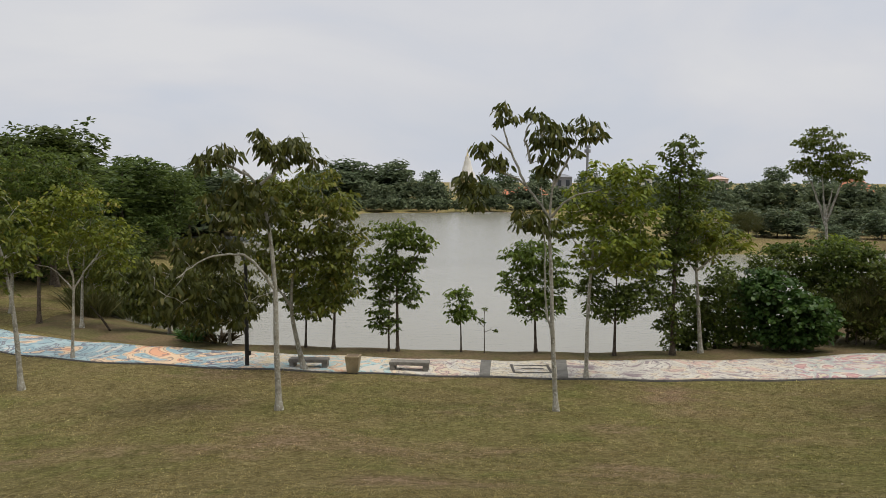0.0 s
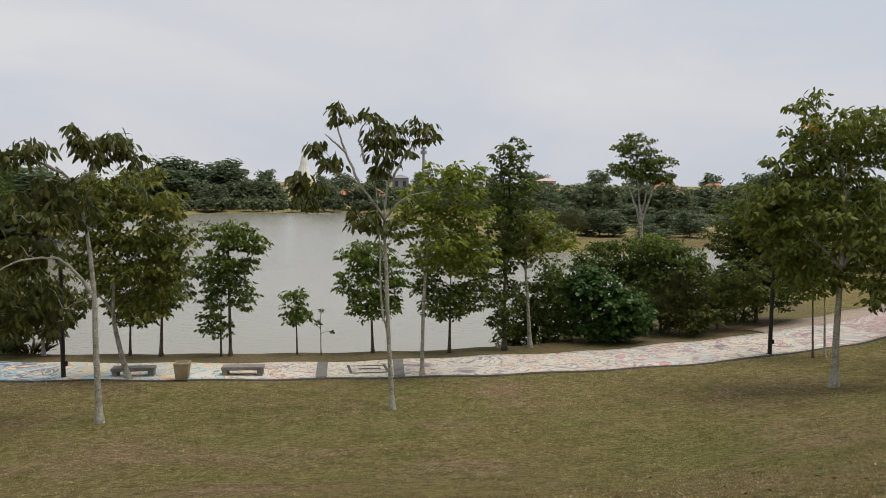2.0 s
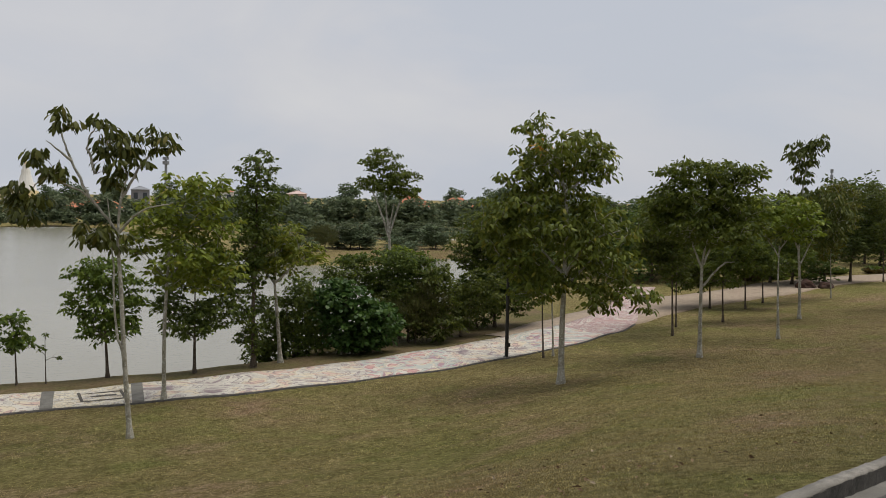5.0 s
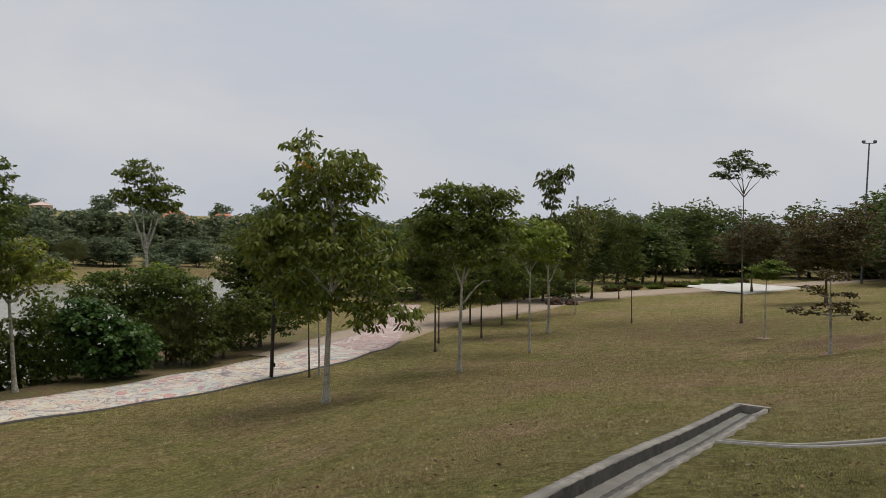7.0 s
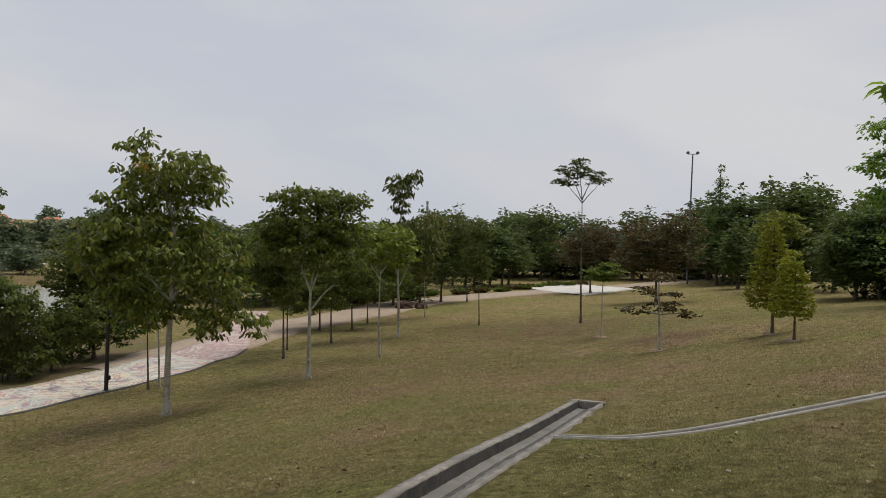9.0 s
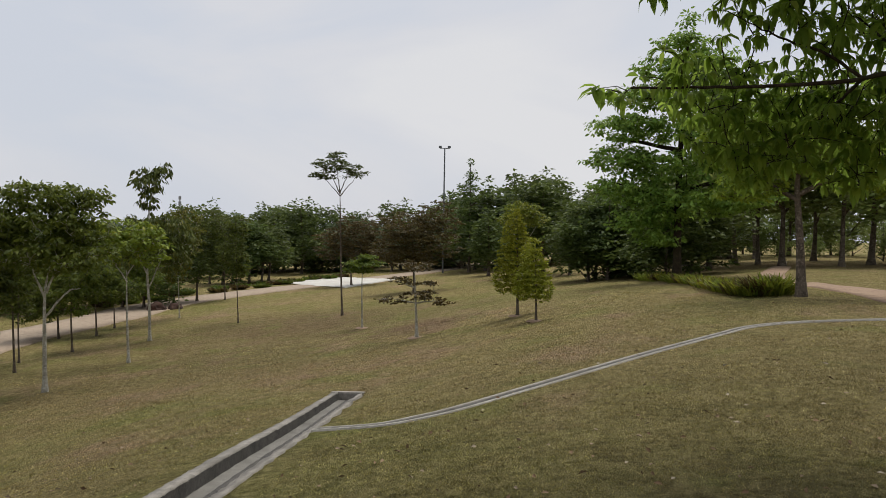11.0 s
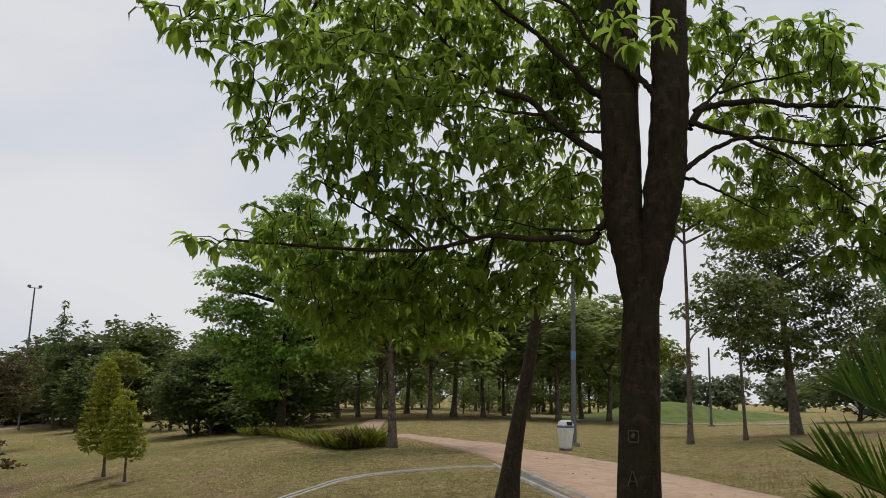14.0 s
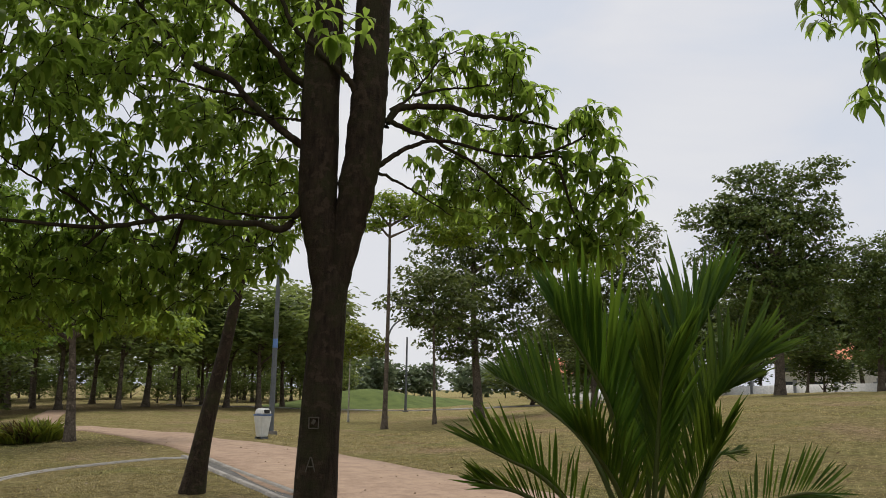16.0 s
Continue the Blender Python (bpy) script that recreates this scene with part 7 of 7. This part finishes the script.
def make_palm(x, y):
    base = thing("palm", x, y, -math.degrees(math.atan2(x, y + 0.56)), None, "young palm with upright dark green feathery fronds on the lawn", "palm")
    rng = np.random.default_rng(900)
    stalk = leaf_mat("palm_stalk", (0.05, 0.07, 0.02), (0.09, 0.11, 0.03), (0.13, 0.14, 0.04))

    def frond(line, ll, left, right):
        """One frond: a stalk through four places and narrow leaflets that lean from it on either side by the given degrees."""
        pts = curve_through(line, 12)
        fr = child("frond", mesh_of("frond", *tube_arrays(pts, np.linspace(0.02, 0.004, len(pts)), 6), stalk, True), base)
        for lean0, lean1, splay in ((*left, 0.16), (*right, -0.16)):
            u = np.linspace(0.1, 1.0, 52) + rng.normal(size=52) * 0.006
            k = np.clip(u * (len(pts) - 1), 0, len(pts) - 1.001)
            i = k.astype(int)
            p = pts[i] + (pts[i + 1] - pts[i]) * (k - i)[:, None]
            t = pts[i + 1] - pts[i]
            t /= np.linalg.norm(t, axis=1, keepdims=True)
            across = np.stack([t[:, 2], np.zeros(52), -t[:, 0]], -1)
            a = np.radians(lean0 + (lean1 - lean0) * u + rng.normal(size=52) * 2.0)[:, None]
            ax = t * np.cos(a) + across * np.sin(a) + [0, splay, 0] + rng.normal(size=p.shape) * 0.025
            ln = ll * (0.75 + 0.4 * np.sin(np.pi * np.clip(u * 0.95, 0, 1)) - 2.1 * np.clip(u - 0.72, 0, 1))
            face = np.tile([0.0, -1.0, 0.35], (52, 1)) + rng.normal(size=(52, 3)) * 0.2
            v, f = leaf_arrays(p, ax, 1.0, 0.046, rng, 0.3, 0.07, face)
            v = (v.reshape(-1, 8, 3) - p[:, None]) * ln[:, None, None] + p[:, None]
            tagged(child("leaflet_blade", mesh_of("leaflet_blade", v.reshape(-1, 3), f, LEAF["palm"]), fr), kind="stuff")

    frond([(-0.27, -0.03, 0.85), (-0.35, -0.14, 1.46), (-0.48, -0.24, 1.76), (-0.65, -0.31, 2.04)], 0.62, (5, 3), (36, 24))
    frond([(-0.11, 0.01, 0.85), (-0.0, 0.06, 1.52), (0.12, 0.1, 1.9), (0.31, 0.13, 2.21)], 0.56, (-42, -26), (-4, -2))
    frond([(-0.17, 0.03, 0.84), (-0.13, 0.12, 1.52), (-0.14, 0.21, 1.87), (-0.19, 0.27, 2.07)], 0.45, (-22, -12), (24, 14))
    frond([(-0.03, -0.01, 0.86), (0.13, -0.04, 1.4), (0.32, -0.07, 1.71), (0.5, -0.09, 1.82)], 0.46, (-44, -24), (2, 0))
    frond([(-0.3, 0.02, 0.84), (-0.51, 0.08, 1.28), (-0.79, 0.14, 1.52), (-1.08, 0.18, 1.69)], 0.44, (8, 5), (54, 34))
    frond([(-0.44, -0.03, 0.77), (-0.74, -0.12, 1.09), (-0.95, -0.21, 1.21), (-1.11, -0.27, 1.29)], 0.34, (4, 3), (54, 34))
    frond([(-0.51, -0.06, 0.75), (-0.81, -0.24, 1.0), (-0.98, -0.42, 1.08), (-1.1, -0.53, 1.13)], 0.22, (-12, -6), (44, 24))
    frond([(0.12, -0.02, 0.68), (0.39, -0.08, 0.96), (0.65, -0.14, 1.08), (0.84, -0.18, 1.07)], 0.24, (-62, -40), (20, 14))
    frond([(0.07, 0.03, 0.86), (0.22, 0.12, 1.22), (0.32, 0.21, 1.26), (0.43, 0.27, 1.28)], 0.1, (-30, -20), (26, 16))
    frond([(-0.23, 0.04, 0.84), (-0.22, 0.16, 1.38), (-0.25, 0.28, 1.73), (-0.31, 0.35, 1.93)], 0.42, (-18, -10), (26, 14))
    frond([(-0.04, 0.03, 0.85), (0.1, 0.14, 1.29), (0.24, 0.24, 1.56), (0.43, 0.31, 1.69)], 0.4, (-38, -22), (4, 2))
    frond([(-0.14, -0.05, 0.86), (-0.1, -0.18, 1.34), (-0.08, -0.32, 1.62), (-0.05, -0.4, 1.81)], 0.46, (-24, -12), (24, 12))
    frond([(-0.21, -0.05, 0.76), (-0.35, -0.2, 1.11), (-0.45, -0.35, 1.28), (-0.54, -0.44, 1.39)], 0.34, (4, 2), (42, 24))
    frond([(-0.0, -0.05, 0.77), (0.09, -0.2, 1.07), (0.18, -0.35, 1.3), (0.22, -0.44, 1.41)], 0.32, (-36, -20), (4, 2))
    part("stem", post(bmesh.new(), 0.09, 0.05, 0.5), BARK_BROWN, base)


make_palm(3.74, -4.2)


def make_log():
    base = tagged(new("fallen_branch", mesh_of("fallen_branch", *tube_arrays([(-16.6, 37.4, 1.25), (-15.6, 36.2, 0.9), (-14.8, 35.2, land_z(-14.8, 35.2) + 0.03)], [0.04, 0.05, 0.05], 7), BARK_DARK, True)), "dark fallen branch propped on the bank", "branch")


make_log()


def make_carving():
    """Pale scratches in the bark of the forked tree, on the side towards the knoll."""
    ink = plain_mat("scratched_bark", (0.07, 0.058, 0.04), 0.8)
    tx, ty = NEAR_TREE.matrix_world.translation.xy
    turn = math.degrees(NEAR_TREE.matrix_world.to_euler().z)
    square = ((-0.035, 0, 0.007, 0.075, 0), (0.03, 0, 0.007, 0.07, 0), (-0.003, 0.036, 0.07, 0.007, 0), (-0.003, -0.036, 0.06, 0.007, 0), (-0.004, 0.006, 0.02, 0.03, 30))
    mark = ((-0.03, 0, 0.007, 0.1, 16), (0.005, 0, 0.007, 0.1, -16), (-0.012, -0.015, 0.03, 0.006, 0))
    for h, bars in ((1.37, square), (1.1, mark)):
        for dx, dz, sx, sz, lean in bars:
            bm = bmesh.new()
            bmesh.ops.create_cube(bm, size=1.0, matrix=pose(dx - 0.02, -0.157 + 0.6 * (dx - 0.02) ** 2 / 0.15, h + dz, 0, lean, 0) @ Matrix.Diagonal((sx, 0.012, sz, 1)))
            part("scratch", bm, ink, NEAR_TREE, "pale scratch mark in the bark")


NEAR_TREE = [o for o in bpy.data.objects if o.name == "near_tree"][0]
bpy.context.view_layer.update()
make_carving()


# ---- grass blades and fallen leaves ----
def scatter(n, az0, az1, r0, r1, seed):
    rng = np.random.default_rng(seed)
    a, r = np.radians(rng.uniform(az0, az1, n)), r0 * (r1 / r0) ** rng.uniform(0, 1, n)
    x, y = r * np.sin(a), r * np.cos(a)
    ok = drain_distance(x, y) > 0.66
    x, y = x[ok], y[ok]
    return rng, np.stack([x, y, land(x, y)], -1)


def make_grass(name, count, az0, az1, r0, r1, h0, h1, seed):
    rng, p = scatter(count, az0, az1, r0, r1, seed)
    thick = np.sin(p[:, 0] * 0.7 + np.sin(p[:, 1] * 0.5)) * 0.5 + 0.5
    on_path = (np.abs(p[:, 1] + 6.9) < 1.9) & (p[:, 0] > 3)
    keep = (rng.uniform(0, 1, len(p)) < 0.5 + 0.5 * thick) & ~on_path
    edge = np.interp(p[:, 0], [q[0] for q in LAWN_EDGE], [q[1] for q in LAWN_EDGE])
    keep &= (p[:, 1] < edge - 0.1) | (p[:, 0] > 28)
    p = p[keep]
    n = len(p)
    axis = rng.normal(size=(n, 3)) * [0.7, 0.7, 0.1] + [0, 0, 1.0]
    axis /= np.linalg.norm(axis, axis=1, keepdims=True)
    side = np.cross(axis, rng.normal(size=(n, 3)))
    side /= np.linalg.norm(side, axis=1, keepdims=True)
    h = (rng.uniform(h0, h1, n) * (0.75 + np.hypot(p[:, 0], p[:, 1]) / 24))[:, None]
    w = h * 0.14 + 0.002
    v = np.stack([p - side * w, p + side * w, p + axis * h], 1).reshape(-1, 3)
    tagged(new(name, mesh_of(name, v, np.arange(3 * n).reshape(-1, 3), BLADES)), "short dry mown grass blades", "grass", "", "stuff")




def make_litter():
    rng, p = scatter(1500, 20, 155, 4, 34, 2)
    axis = rng.normal(size=p.shape) * [1, 1, 0.15]
    mat = leaf_mat("fallen_leaf_litter", (0.09, 0.05, 0.025), (0.2, 0.13, 0.07), (0.4, 0.34, 0.25), (0.5, 0.45, 0.36), 0.8, 0.1)
    tagged(new("leaf_litter", mesh_of("leaf_litter", *leaf_arrays(p + [0, 0, 0.03], axis, 0.065, 0.5, rng, 0.3), mat)), "scattered dry fallen leaves on the lawn", "leaves", "", "stuff")


def make_tussocks(count, per, seed):
    """Small uneven clumps of longer grass that make the mown lawn lumpy."""
    rng, p = scatter(count, -34, 155, 3.0, 34, seed)
    lumpy = np.array([noise.noise(Vector((q[0] * 0.35, q[1] * 0.35, 0.0))) for q in p]) + rng.uniform(-0.35, 0.35, len(p))
    edge = np.interp(p[:, 0], [q[0] for q in LAWN_EDGE], [q[1] for q in LAWN_EDGE])
    on_path = (np.abs(p[:, 1] + 6.9) < 1.9) & (p[:, 0] > 3)
    p = p[(lumpy > -0.12) & ((p[:, 1] < edge - 0.3) | (p[:, 0] > 28)) & ~on_path]
    far = np.hypot(p[:, 0], p[:, 1])
    reach = (0.03 + 0.003 * far) * rng.uniform(0.6, 1.8, len(p))
    size = np.repeat(0.009 + 0.00075 * far, per)
    pos = np.repeat(p, per, 0)
    pos[:, :2] += rng.normal(size=(len(pos), 2)) * np.repeat(reach, per)[:, None]
    pos[:, 2] = land(pos[:, 0], pos[:, 1])
    axis = rng.normal(size=pos.shape) * [0.8, 0.8, 0.1] + [0, 0, 1.0]
    side = np.cross(axis, rng.normal(size=pos.shape))
    side /= np.linalg.norm(side, axis=1, keepdims=True)
    h = (size * rng.uniform(0.6, 1.5, len(pos)))[:, None]
    v = np.stack([pos - side * h * 0.28, pos + side * h * 0.28, pos + axis * h], 1).reshape(-1, 3)
    tagged(new("grass_tussocks", mesh_of("grass_tussocks", v, np.arange(len(v)).reshape(-1, 3), BLADES)), "low uneven tussocks in the mown lawn", "grass", "", "stuff")


make_tussocks(34000, 9, 6)
make_grass("grass", 240000, -34, 155, 3.0, 30, 0.009, 0.022, 1)
make_litter()
